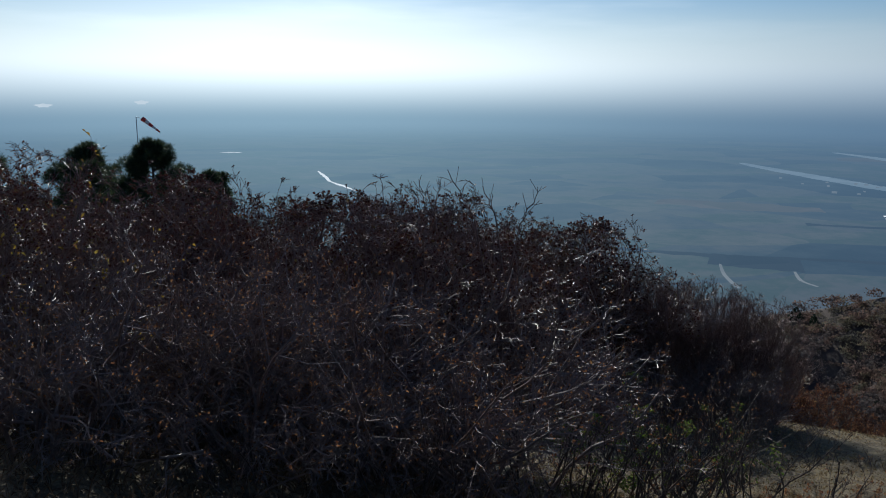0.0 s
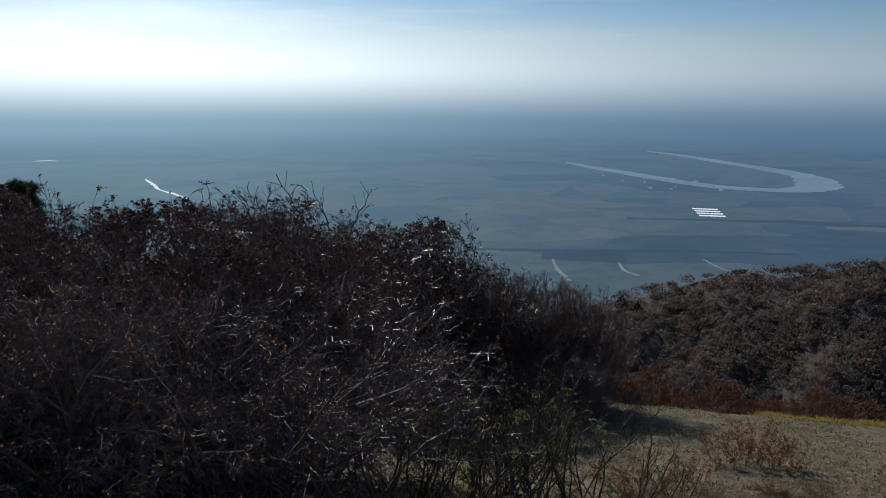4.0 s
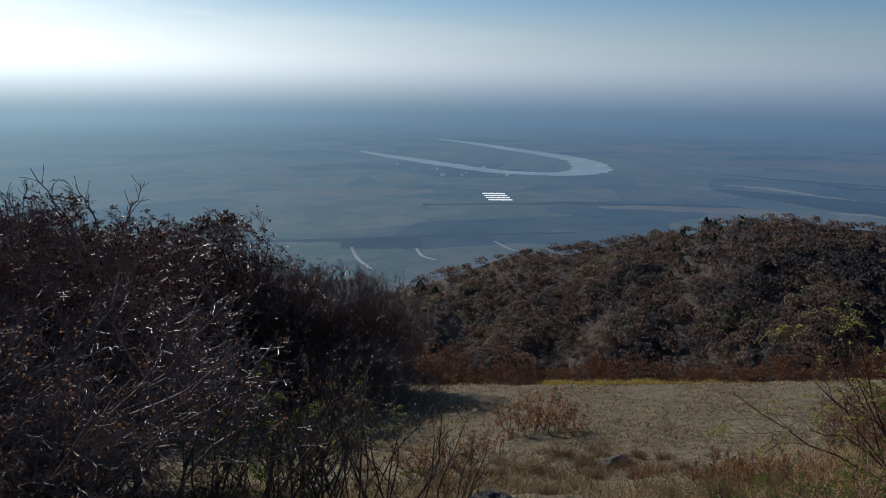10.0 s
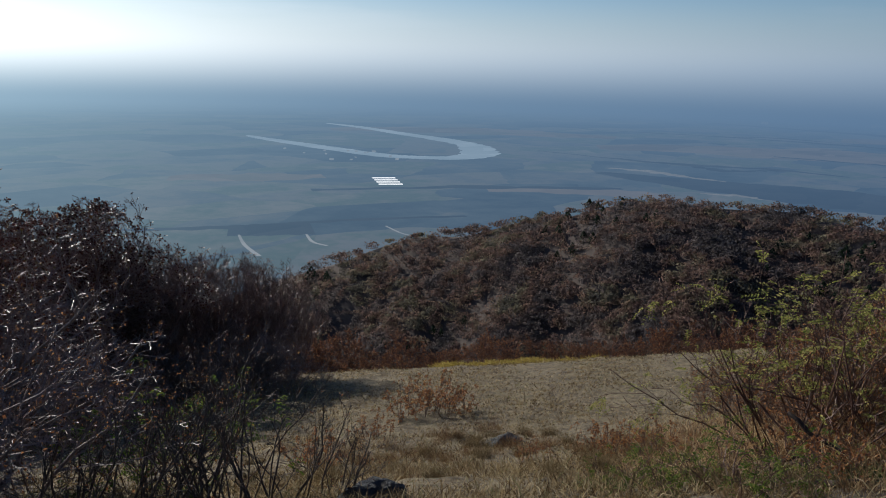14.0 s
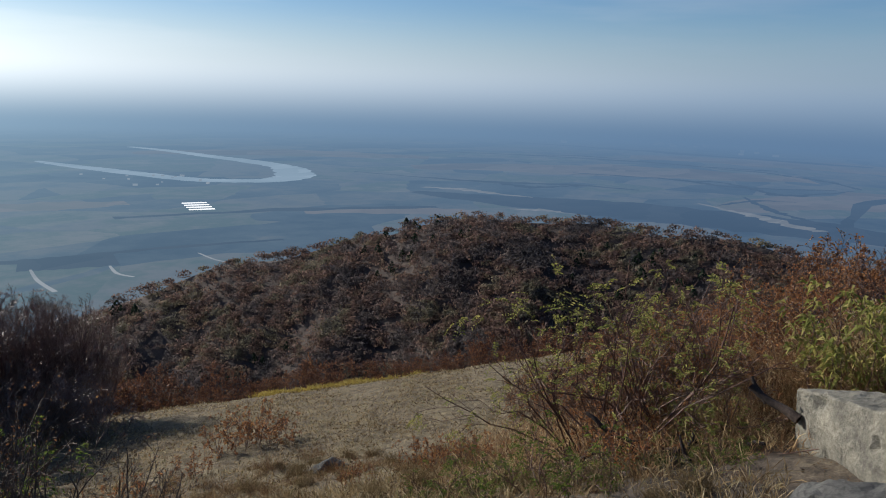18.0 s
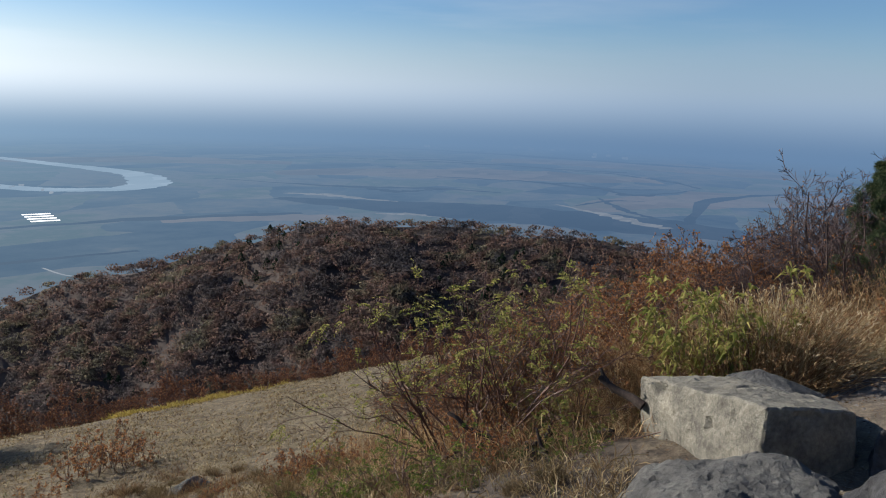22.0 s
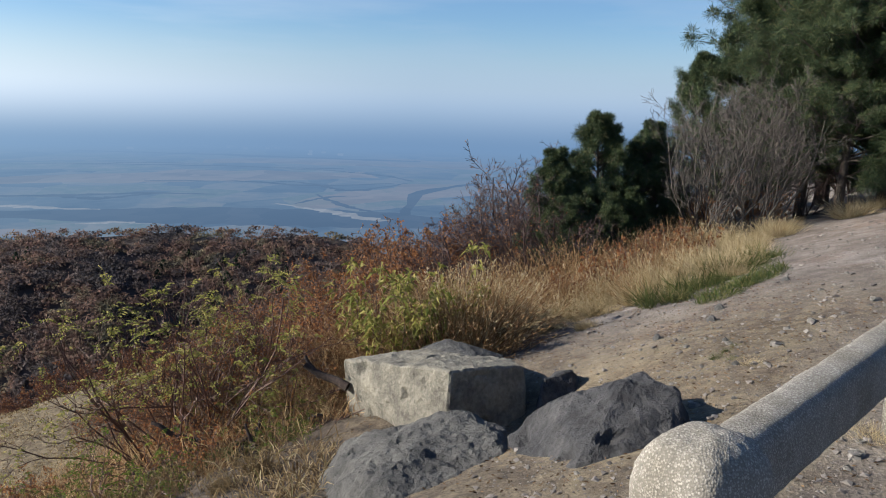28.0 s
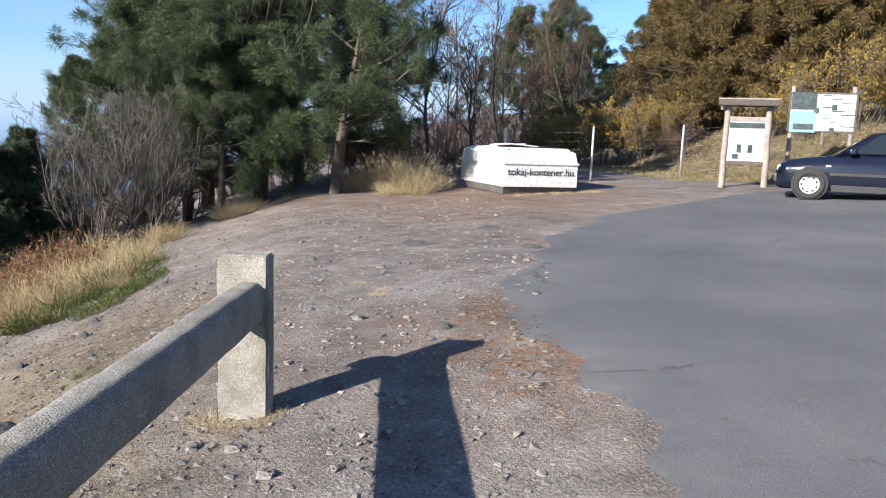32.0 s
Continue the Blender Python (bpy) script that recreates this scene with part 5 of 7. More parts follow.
def shrub_lines(rng, stems, height, spread, levels, r0, wander=0.16, rise=0.12, base=0.25, clear=0.25):
    """stems from the ground and their forks, level by level. levels: (shoots, angle, ratio)."""
    a = rng.uniform(0, 2 * np.pi, stems)
    out = np.sqrt(rng.random(stems))
    start = np.stack([np.cos(a) * base * out, np.sin(a) * base * out, np.full(stems, -0.1)], -1)
    heading = unit(np.stack([np.cos(a) * spread * out, np.sin(a) * spread * out, np.ones(stems)], -1))
    lines = [sway(rng, start, heading, height * rng.uniform(0.65, 1.0, stems), np.full(stems, r0) * rng.uniform(0.6, 1, stems), 7, wander, rise)]
    for m, angle, ratio in levels:
        s, h, l, r = fork(rng, *lines[-1], m, angle, ratio, clear if len(lines) == 1 else 0.25)
        lines.append(sway(rng, s, h, l, r, 4 if len(lines) < 3 else 3, wander * 1.2, rise * 0.6))
    return lines


def rounded(p, height, dome):
    """Draw shoots that overshoot a domed crown back towards it."""
    c = np.array([0, 0, height * 0.42])
    q = (p - c) / np.array([height * dome, height * dome, height * 0.5])
    bulge = 1 + 0.13 * np.sin(5 * q[..., 0:1] + 1) * np.sin(4 * q[..., 1:2] + 2) + 0.08 * np.sin(9 * q[..., 0:1]) * np.cos(8 * q[..., 2:3])
    e = np.linalg.norm(q, axis=-1, keepdims=True) / bulge
    k = np.where((e > 1) & (p[..., 2:3] > height * 0.2), (1 + 0.4 * (e - 1)) / np.maximum(e, 1e-6), 1.0)
    return c + (p - c) * k


def shrub(name, label, cat, seed, stems, height, spread, levels, r0, twig, leaf=None, leaves=0, leaf_size=(0.05, 0.03), group="", least=0.0025, wander=0.16, base=0.25, droop=0.2, rise=0.12, lo=0.2, split=False, dome=0.0, clear=0.25):
    rng = np.random.default_rng(seed)
    lines = shrub_lines(rng, stems, height, spread, levels, r0, wander, rise, base, clear)
    if dome:
        lines = [(rounded(p, height, dome), r) for p, r in lines]
    ob = tagged(new(name), label, cat, group)
    if split:
        for k in range(stems):
            v, f = tubes([(lines[0][0][k:k + 1], lines[0][1][k:k + 1])], 5, least)
            part("stem", mesh_from("stem", v, f, twig, True), ob)
    else:
        v, f = tubes(lines[:1], 5, least)
        part("branchwork", mesh_from("branchwork", v, f, twig, True), ob)
    v, f = tubes(lines[1:], 3, least)
    tagged(part("twig_mass", mesh_from("twig_mass", v, f, twig), ob), kind="stuff")
    if leaves:
        p, d = along_lines(rng, lines[-1][0], leaves, lo)
        h = unit(d + rng.normal(0, 0.9, d.shape))
        v, f = blades(rng, p, h, leaf_size[0] * rng.uniform(0.6, 1.3, leaves), leaf_size[1] * rng.uniform(0.6, 1.3, leaves), droop)
        tagged(part("foliage", mesh_from("foliage", v, f, leaf), ob), kind="stuff")
    return ob


PLACED = {}


def put(ob, x, y, yaw=0.0, size=1.0, z=None, lean=(0, 0), label=""):
    """The first call sets the plant down, later ones copy it."""
    m = pose(x, y, gz(x, y) - 0.03 if z is None else z, lean[0], lean[1], yaw)
    if ob.name not in PLACED:
        PLACED[ob.name] = ob
        ob.scale = (size,) * 3
        ob.matrix_basis = m @ Matrix.Diagonal((size, size, size, 1))
        return ob
    c = copy_thing(ob, m)
    c.matrix_basis = m @ Matrix.Diagonal((size, size, size, 1))
    if label:
        tagged(c, label)
    return c


def tall(ob):
    """The height of a plant as first built."""
    return max(v.co.z for c in ob.children if c.name.startswith(("twig_mass", "branchwork")) for v in c.data.vertices) * 0.94


# how low the thicket's outline lies, by bearing
OUTLINE = ((-40, -30, -26.7, -22, -17, -14, -9.5, -5.3, -3.4, -0.6, 2.8, 9.2, 11.5, 13.0, 17.5, 21.5, 24.0, 26.0),
           (-0.05, -0.06, -0.085, -0.11, -0.14, -0.142, -0.155, -0.15, -0.135, -0.164, -0.176, -0.18, -0.20, -0.23, -0.24, -0.25, -0.27, -0.32))


def grow_to(kind, az, r, yaw, drop=0.0):
    """Set a plant so that its top reaches the thicket's outline."""
    x, y = bearing(az, r)
    top = 1.5 + r * (float(np.interp(az, *OUTLINE)) - drop)
    return put(kind, x, y, yaw, max(0.3, (top - gz(x, y)) / HEIGHTS[kind.name]))


def bearing(az, r):
    return r * math.sin(radians(az)), r * math.cos(radians(az))


# dark thicket on the slope
hawthorn = shrub("hawthorn_bush", "dense dark bush with bare twigs and withered red leaves", "bush", 11, 13, 4.3, 0.75,
                 [(9, 42, 0.42), (8, 45, 0.42), (5, 48, 0.5)], 0.045, M_TWIG, M_LEAF_DARK, 9500, (0.05, 0.034), "thicket bushes", 0.004, rise=0.06, dome=0.52)
thorn = shrub("hawthorn_bush", "dark thorny bush, almost leafless, in the thicket", "bush", 12, 15, 3.6, 0.9,
              [(9, 52, 0.46), (8, 52, 0.45), (5, 50, 0.5)], 0.035, M_TWIG, M_LEAF_DARK, 3600, (0.042, 0.028), "thicket bushes", 0.004, rise=0.05, dome=0.58)
upright = shrub("bare_bush", "leafless grey bush with a fan of upright twigs", "bush", 13, 16, 4.6, 0.6,
                [(8, 30, 0.42), (6, 32, 0.42), (4, 34, 0.5)], 0.04, M_TWIG, M_LEAF_DARK, 300, (0.05, 0.03), "bare bushes", 0.004, 0.1, dome=0.55)
wiry = shrub("wiry_shrub", "low wiry shrub of bare dark upright stems", "bush", 14, 11, 2.1, 0.8,
             [(5, 32, 0.42), (3, 40, 0.42), (2, 42, 0.5)], 0.02, M_BARK, M_LEAF_RUST, 150, (0.035, 0.024), "wiry shrubs", 0.0034, 0.17, 0.6)
wiry_leafy = shrub("thicket_shrub", "stout-stemmed dark shrub with sparse rusty leaves", "bush", 15, 12, 2.9, 0.8,
                   [(8, 52, 0.5), (7, 52, 0.45), (4, 50, 0.5)], 0.042, M_TWIG_WIRY, M_LEAF_RUST, 1400, (0.036, 0.024), "thicket shrubs", 0.0034, 0.17, 0.5, rise=0.02, clear=0.36)

HEIGHTS = {o.name: tall(o) for o in (hawthorn, thorn, upright, wiry, wiry_leafy)}
for az, r, kind, yaw, drop in ((-31, 9.0, hawthorn, 0, 0.03), (-25, 11.0, hawthorn, 40, 0.02), (-19.5, 10.2, thorn, 90, 0.02), (-14, 11.2, hawthorn, 130, 0.0), (-9.5, 10.8, thorn, 200, 0.0), (-5.5, 12.2, hawthorn, 250, 0.01),
                               (-2.2, 11.6, thorn, 300, 0.02), (0.8, 11.4, hawthorn, 20, 0.02), (-36, 12.5, hawthorn, 310, 0.0), (-16, 14.5, hawthorn, 15, 0.01), (-7, 15.0, thorn, 60, 0.0), (-28, 14.0, thorn, 10, 0.01), (-11.5, 13.5, hawthorn, 75, 0.0),
                               (-22.5, 13, hawthorn, 190, 0.01), (1.4, 25.5, hawthorn, 310, 0.0), (3.8, 26.5, hawthorn, 35, 0.0), (6.2, 26.0, hawthorn, 115, 0.0), (8.4, 27.0, hawthorn, 165, 0.0),
                               (10.4, 27.0, hawthorn, 285, 0.005), (7.2, 28.5, thorn, 10, 0.0), (11.4, 28.5, thorn, 60, 0.01), (5.0, 24.0, thorn, 250, 0.03), (-1.5, 24.0, hawthorn, 80, 0.0)):
    grow_to(kind, az, r, yaw, drop)
for az, r, yaw, drop in ((-3.4, 13.2, 0, -0.005), (-17, 12.8, 90, 0.0), (12.8, 27.5, 10, 0.0), (14.6, 28.0, 40, 0.0), (16.4, 27.6, 140, 0.0), (18.2, 28.6, 300, 0.0), (20.0, 28.2, 230, 0.0), (21.6, 28.8, 300, 0.0), (23.2, 28.4, 80, 0.0), (24.7, 29.0, 20, 0.005), (15.4, 30.0, 200, 0.0), (19.2, 30.5, 100, 0.0), (22.4, 30.5, 170, 0.0), (9.4, 29.5, 20, -0.005)):
    grow_to(upright, az, r, yaw, drop)
for az, r, kind, yaw, low in ((-30, 6.6, wiry_leafy, 10, 0.17), (-24, 7.2, wiry_leafy, 80, 0.17), (-18, 6.5, wiry_leafy, 120, 0.21), (-12.5, 7.3, wiry_leafy, 160, 0.2), (-7, 6.7, wiry_leafy, 220, 0.24), (-1.8, 7.4, wiry_leafy, 260, 0.23),
                              (3.4, 6.9, wiry_leafy, 310, 0.28), (7.6, 7.6, wiry, 30, 0.33), (11.0, 7.0, wiry, 70, 0.365), (15.0, 7.9, wiry, 110, 0.38), (18.0, 7.2, wiry, 150, 0.38), (21.5, 8.0, wiry, 190, 0.375), (24.8, 7.4, wiry, 250, 0.395), (28.0, 8.0, wiry, 30, 0.41),
                              (-35, 7.8, wiry_leafy, 230, 0.14), (-10, 9.2, wiry_leafy, 270, 0.19), (0.5, 9.4, wiry_leafy, 300, 0.2), (-21, 8.8, wiry_leafy, 20, 0.16), (-4, 10, wiry_leafy, 150, 0.19),
                              (-26.5, 5.9, wiry, 200, 0.34), (-14.5, 6.0, wiry, 330, 0.38), (-2.5, 6.2, wiry, 80, 0.4)):
    x, y = bearing(az, r)
    put(kind, x, y, yaw, (1.5 - r * low - gz(x, y)) / HEIGHTS[kind.name])


for az in (12, 13.6, 15.2, 16.8, 18.4, 20, 21.6, 23.2, 24.6):
    put(wiry_leafy, *bearing(az, 25.6 + 0.6 * math.sin(3 * az)), az * 37, 0.9 + 0.25 * math.sin(az))


def whips():
    """Long bare shoots that stand out of the thicket."""
    rng = np.random.default_rng(3)
    for low, tip in (((0.47, 11.29, -0.45), (0.06, 11.30, 0.28)), ((0.78, 11.27, -0.41), (0.58, 11.29, 0.04)), ((1.14, 11.24, -0.51), (1.44, 11.21, 0.05)), ((-0.12, 11.30, -0.42), (-0.21, 11.30, -0.12))):
        low, tip = Vector(low), Vector(tip)
        run = tip - low
        foot = low - run * ((low.z - gz(low.x, low.y)) / run.z * 0.35) - Vector((0, 0, (low.z - gz(low.x, low.y)) * 0.65))
        x, y = foot.x, foot.y
        ob = tagged(new("bare_shoot"), "long bare shoot standing out of the thicket", "shoot", "bare shoots")
        path = np.array([[tuple(foot.lerp(low, k / 5) - foot) for k in range(5)] + [tuple(low.lerp(tip, k / 5) + Vector((0.02 * math.sin(2.5 * k), 0, 0.015 * math.sin(4 * k))) - foot) for k in range(6)]])
        lines = [(path, np.linspace(0.016, 0.005, 11)[None])]
        s, hd, l, rr = fork(rng, *lines[0], 9, 42, 0.07, 0.55, 0.97)
        lines.append(sway(rng, s, hd, l, rr, 3, 0.1, 0.05))
        v, f = tubes(lines, 4, 0.0035)
        part("stem", mesh_from("stem", v, f, M_TWIG), ob)
        ob.matrix_basis = pose(x, y, foot.z)


whips()


def compound(rng, at, heading, length, pairs=6, leaflet=(0.05, 0.022)):
    """Feathered leaves: leaflets in pairs along a drooping midrib."""
    A, H = [], []
    side = unit(np.cross(heading, np.array([0, 0, 1.0]) + rng.normal(0, 0.3, heading.shape)))
    for k in range(pairs):
        u = (k + 1) / pairs
        p = at + heading * (length * u)[:, None] - np.array([0, 0, 0.35]) * (length * u * u)[:, None]
        for s in (-1, 1):
            A.append(p)
            H.append(unit(heading * 0.5 + s * side + rng.normal(0, 0.15, heading.shape) - np.array([0, 0, 0.25])))
    A, H = np.concatenate(A), np.concatenate(H)
    return blades(rng, A, H, leaflet[0] * rng.uniform(0.7, 1.2, len(A)), leaflet[1] * rng.uniform(0.8, 1.2, len(A)), 0.1)


def locust(seed, stems, height, spread, sprays, label, tone, r0=0.015, leaflet=(0.06, 0.024), length=0.24):
    rng = np.random.default_rng(seed)
    lines = shrub_lines(rng, stems, height, spread, [(5, 36, 0.36), (3, 42, 0.45)], r0, 0.2, 0.02, 0.3, 0.35)
    ob = tagged(new("locust_shrub"), label, "shrub", "locust shrubs")
    v, f = tubes(lines, 4, 0.004)
    part("branchwork", mesh_from("branchwork", v, f, M_TWIG_LOCUST), ob)
    p, d = along_lines(rng, lines[-1][0], sprays, 0.45)
    v, f = compound(rng, p, unit(d + rng.normal(0, 0.6, d.shape)), length * rng.uniform(0.6, 1.2, sprays), 6, leaflet)
    part("foliage", mesh_from("foliage", v, f, tone), ob)
    return ob


big_locust = locust(21, 17, 3.6, 0.85, 240, "arching locust shrub with sparse yellow-green feathered leaves", M_LEAF_YELLOW, 0.024)
put(big_locust, 8.75, 3.95, 0, 0.86)
put(big_locust, 9.5, 3.7, 140, 0.74)
put(big_locust, 8.9, 4.5, 250, 0.72)
low_locust = locust(22, 12, 1.5, 1.3, 120, "low spreading shrub with fresh green feathered leaves", M_LEAF_GREEN, 0.014)
put(low_locust, 6.4, 4.3, 0, 0.42)
put(low_locust, 6.9, 4.0, 100, 0.4)
put(low_locust, 3.4, 10.4, 60, 1.35, label="green-leaved shrub in front of the dark thicket")
put(low_locust, 2.6, 9.6, 200, 1.1, label="green-leaved shrub in front of the dark thicket")
put(low_locust, 6.3, 3.4, 260, 0.6)

# rusty undergrowth beyond the boulders
rusty = shrub("rusty_shrub", "rust-brown shrub thick with withered leaves", "shrub", 31, 24, 1.9, 0.9, [(8, 40, 0.42), (6, 45, 0.45), (3, 45, 0.5)], 0.016, M_TWIG_RED, M_LEAF_RUST, 7000, (0.05, 0.032), "rusty shrubs", 0.003, 0.15, 0.6)
rusty_thin = shrub("rusty_shrub", "thin reddish-brown shrub with few curled leaves", "shrub", 32, 20, 2.0, 0.7, [(7, 36, 0.42), (6, 42, 0.45), (3, 45, 0.5)], 0.014, M_TWIG_RED, M_LEAF_RUST, 3000, (0.045, 0.028), "rusty shrubs", 0.003, 0.14, 0.5)
rng0 = random.Random(8)
for az, r, kind, size in ((66, 11.0, rusty_thin, 0.8), (70, 10.4, rusty_thin, 0.85), (73, 11.6, rusty, 0.75), (69, 12.6, rusty, 0.85), (64.5, 12.6, rusty_thin, 0.9), (75, 13.0, rusty, 0.9), (72.5, 14.6, rusty, 1.05), (68, 15.0, rusty_thin, 1.1),
                         (77, 15.5, rusty, 1.15), (74.5, 17.5, rusty, 1.25), (79, 18.5, rusty, 1.35), (71, 18.0, rusty_thin, 1.3), (81.5, 17.0, rusty, 1.25), (83, 20.0, rusty, 1.5), (78, 22.0, rusty_thin, 1.7), (80.5, 24.0, rusty, 1.7),
                         (84.5, 23.0, rusty, 1.5), (62, 14.5, rusty_thin, 0.85), (60, 13.0, rusty_thin, 0.7), (66, 18, rusty, 1.0), (75.5, 21, rusty, 1.4), (86.5, 18.5, rusty, 1.1), (58, 20, rusty_thin, 0.7), (71, 22, rusty, 1.3), (67, 24, rusty, 1.1)):
    put(kind, *bearing(az, r), rng0.uniform(0, 360), size)
# the brushy rim of the meadow, dark red-brown
rim = shrub("rim_brush", "low red-brown brush along the rim of the meadow", "shrub", 33, 14, 1.5, 1.1, [(7, 40, 0.5), (5, 45, 0.5)], 0.014, M_TWIG_LOCUST, M_LEAF_RIM, 2600, (0.07, 0.04), "rim brush", 0.006, 0.15, 1.0, split=True)
for k in range(44):
    az = 20 + 46 * k / 43 + rng0.uniform(-0.7, 0.7)
    dd = 0.4 * math.sin(radians(az)) + 0.917 * math.cos(radians(az))
    r = (34.0 + rng0.uniform(-0.4, 1.6)) / dd
    put(rim, *bearing(az, r), rng0.uniform(0, 360), rng0.uniform(0.5, 1.35) * (1.25 if az < 32 else 1.0))


def grass_field(name, label, mat, x, y, height, width, seed, lean=0.45):
    rng = np.random.default_rng(seed)
    n = len(x)
    h = unit(np.stack([rng.normal(0, lean, n), rng.normal(0, lean, n), np.ones(n)], -1))
    v, f = blades(rng, np.stack([x, y, ground_z(x, y) - 0.01], -1), h, height, width, 0.25)
    return tagged(new(name, mesh_from(name, v, f, mat)), label, "grass", kind="stuff")


def patch(rng, n, cx, cy, rx, ry, yaw=0.0):
    a, q = rng.uniform(0, 2 * np.pi, n), np.sqrt(rng.random(n))
    u, v = rx * q * np.cos(a), ry * q * np.sin(a)
    c, s = math.cos(yaw), math.sin(yaw)
    return cx + u * c - v * s, cy + u * s + v * c


def meadow():
    rng = np.random.default_rng(41)
    n = 110000
    az = np.radians(rng.uniform(6, 70, n))
    dd = 0.4 * np.sin(az) + 0.917 * np.cos(az)
    r = (6.0 + 27.5 * rng.random(n) ** 0.9) / dd
    x, y = r * np.sin(az), r * np.cos(az)
    keep = np.sin(0.9 * x + 1.7 * np.sin(0.5 * y)) + np.sin(1.1 * y - 0.6 * x) + rng.normal(0, 0.8, n) > -0.6
    x, y, r = x[keep], y[keep], r[keep]
    grass_field("dry_turf", "short dry tan turf on the sloping meadow", M_GRASS_TURF, x, y, 0.05 + 0.16 * rng.random(len(x)) ** 3, 0.012 + 0.0007 * r, 42, 0.8)
    # rougher growth between the rail and the meadow
    n = 26000
    az = np.radians(rng.uniform(26, 78, n))
    r = 5.2 + 6.8 * rng.random(n)
    x, y = r * np.sin(az), r * np.cos(az)
    keep = (0.4 * x + 0.917 * y > 3.2) & (np.sin(2.1 * x) + np.sin(1.8 * y + x) + rng.normal(0, 0.7, n) > -0.2)
    x, y = x[keep], y[keep]
    grass_field("rough_grass", "tangled dry grass and weeds below the boulders", M_GRASS_TURF, x, y, 0.1 + 0.3 * rng.random(len(x)) ** 2, 0.01, 43, 0.6)
    n = 22000
    az = np.radians(rng.uniform(-42, 30, n))
    r = 3.0 + 7.5 * rng.random(n) ** 0.8
    x, y = r * np.sin(az), r * np.cos(az)
    under = np.degrees(az) + rng.normal(0, 3, n) < 6
    for pick, label, mat in ((under, "dead leaves and dull grass under the thicket", M_LITTER), (~under, "dry grass among the wiry shrubs", M_GRASS_TURF)):
        k = int(pick.sum())
        grass_field("rough_grass", label, mat, x[pick], y[pick], 0.08 + 0.28 * rng.random(k) ** 2, 0.01, 46, 0.7)
    # waist-high tangle of dried stems on the slope beyond the boulders
    n = 30000
    az = np.radians(rng.uniform(50, 84, n))
    r = 8.2 + 11 * rng.random(n) ** 1.2
    x, y = r * np.sin(az), r * np.cos(az)
    d = 0.4 * x + 0.917 * y
    edge = np.clip((d - 4.0) / 2.5, 0, 1) * np.clip((np.degrees(az) - 50) / 12, 0.15, 1)
    keep = (d > 4.0) & (np.sin(1.7 * x + 0.8 * y) + np.sin(2.3 * y - 0.5 * x) + rng.normal(0, 0.7, n) > -0.5) & (rng.random(n) < edge + 0.1)
    x, y, e = x[keep], y[keep], edge[keep]
    grass_field("dry_tangle", "tangle of dried orange and straw stems on the slope", M_TANGLE, x, y, (0.18 + 0.75 * rng.random(len(x)) ** 1.6) * (0.4 + 0.6 * e), 0.009, 49, 0.5)
    # golden strip at the rim
    X, Y = [], []
    for k in range(22):
        az = 37.0 + 11.5 * k / 21
        dd = 0.4 * math.sin(radians(az)) + 0.917 * math.cos(radians(az))
        px, py = bearing(az, (31.6 + 0.3 * math.sin(k)) / dd)
        a, b = patch(rng, int(rng.integers(60, 420)) if k < 14 else int(rng.integers(10, 120)), px, py + 0.6 * math.sin(3.1 * k), rng.uniform(0.4, 1.2), rng.uniform(0.25, 0.7))
        X.append(a), Y.append(b)
    X, Y = np.concatenate(X), np.concatenate(Y)
    grass_field("golden_grass", "strip of golden yellow grass at the meadow's rim", M_GRASS_GOLD, X, Y, 0.12 + 0.42 * rng.random(len(X)) ** 1.5 * (0.5 + 0.5 * np.sin(X * 1.7) ** 2), 0.026, 44, 0.6)
    X, Y = [], []
    for cx, cy, rx, ry in ((6.6, 4.9, 0.7, 0.45), (7.6, 3.0, 0.5, 0.3), (8.2, 2.5, 0.35, 0.25), (10.9, -2.6, 0.75, 0.3), (11.7, -3.2, 0.8, 0.28)):
        a, b = patch(rng, 800, cx, cy, rx, ry, -0.5)
        X.append(a), Y.append(b)
    X, Y = np.concatenate(X), np.concatenate(Y)
    grass_field("green_grass", "fresh green grass in small patches", M_GRASS_GREEN, X, Y, 0.08 + 0.16 * rng.random(len(X)), 0.01, 45, 0.6)
    n = 5000
    x, y = rng.uniform(4, 12, n), rng.uniform(-3.5, 1.5, n)
    keep = (0.4 * x + 0.917 * y > -0.5)
    x, y = x[keep], y[keep]
    v, f = blades(rng, np.stack([x, y, ground_z(x, y) + 0.006], -1), unit(np.stack([rng.normal(0, 1, len(x)), rng.normal(0, 1, len(x)), np.full(len(x), 0.08)], -1)), 0.02 + 0.03 * rng.random(len(x)), 0.011, 0.0)
    tagged(new("leaf_litter", mesh_from("leaf_litter", v, f, M_LITTER)), "fallen brown leaves on bare ground", "leaf litter", kind="stuff")
    n = 1500
    x, y = patch(rng, n, 4.9, -4.45, 1.6, 0.35, -0.45)
    x2, y2 = patch(rng, n, 14.0, -10.8, 4.5, 1.6, -0.7)
    x, y = np.concatenate([x, x2]), np.concatenate([y, y2])
    v, f = blades(rng, np.stack([x, y, ground_z(x, y) + 0.014], -1), unit(np.stack([rng.normal(0, 1, 2 * n), rng.normal(0, 1, 2 * n), np.full(2 * n, 0.05)], -1)), 0.03 + 0.05 * rng.random(2 * n), 0.004, 0.0)
    tagged(new("pine_needles", mesh_from("pine_needles", v, f, M_LITTER)), "drift of fallen orange pine needles on the ground", "pine needles", kind="stuff")


meadow()


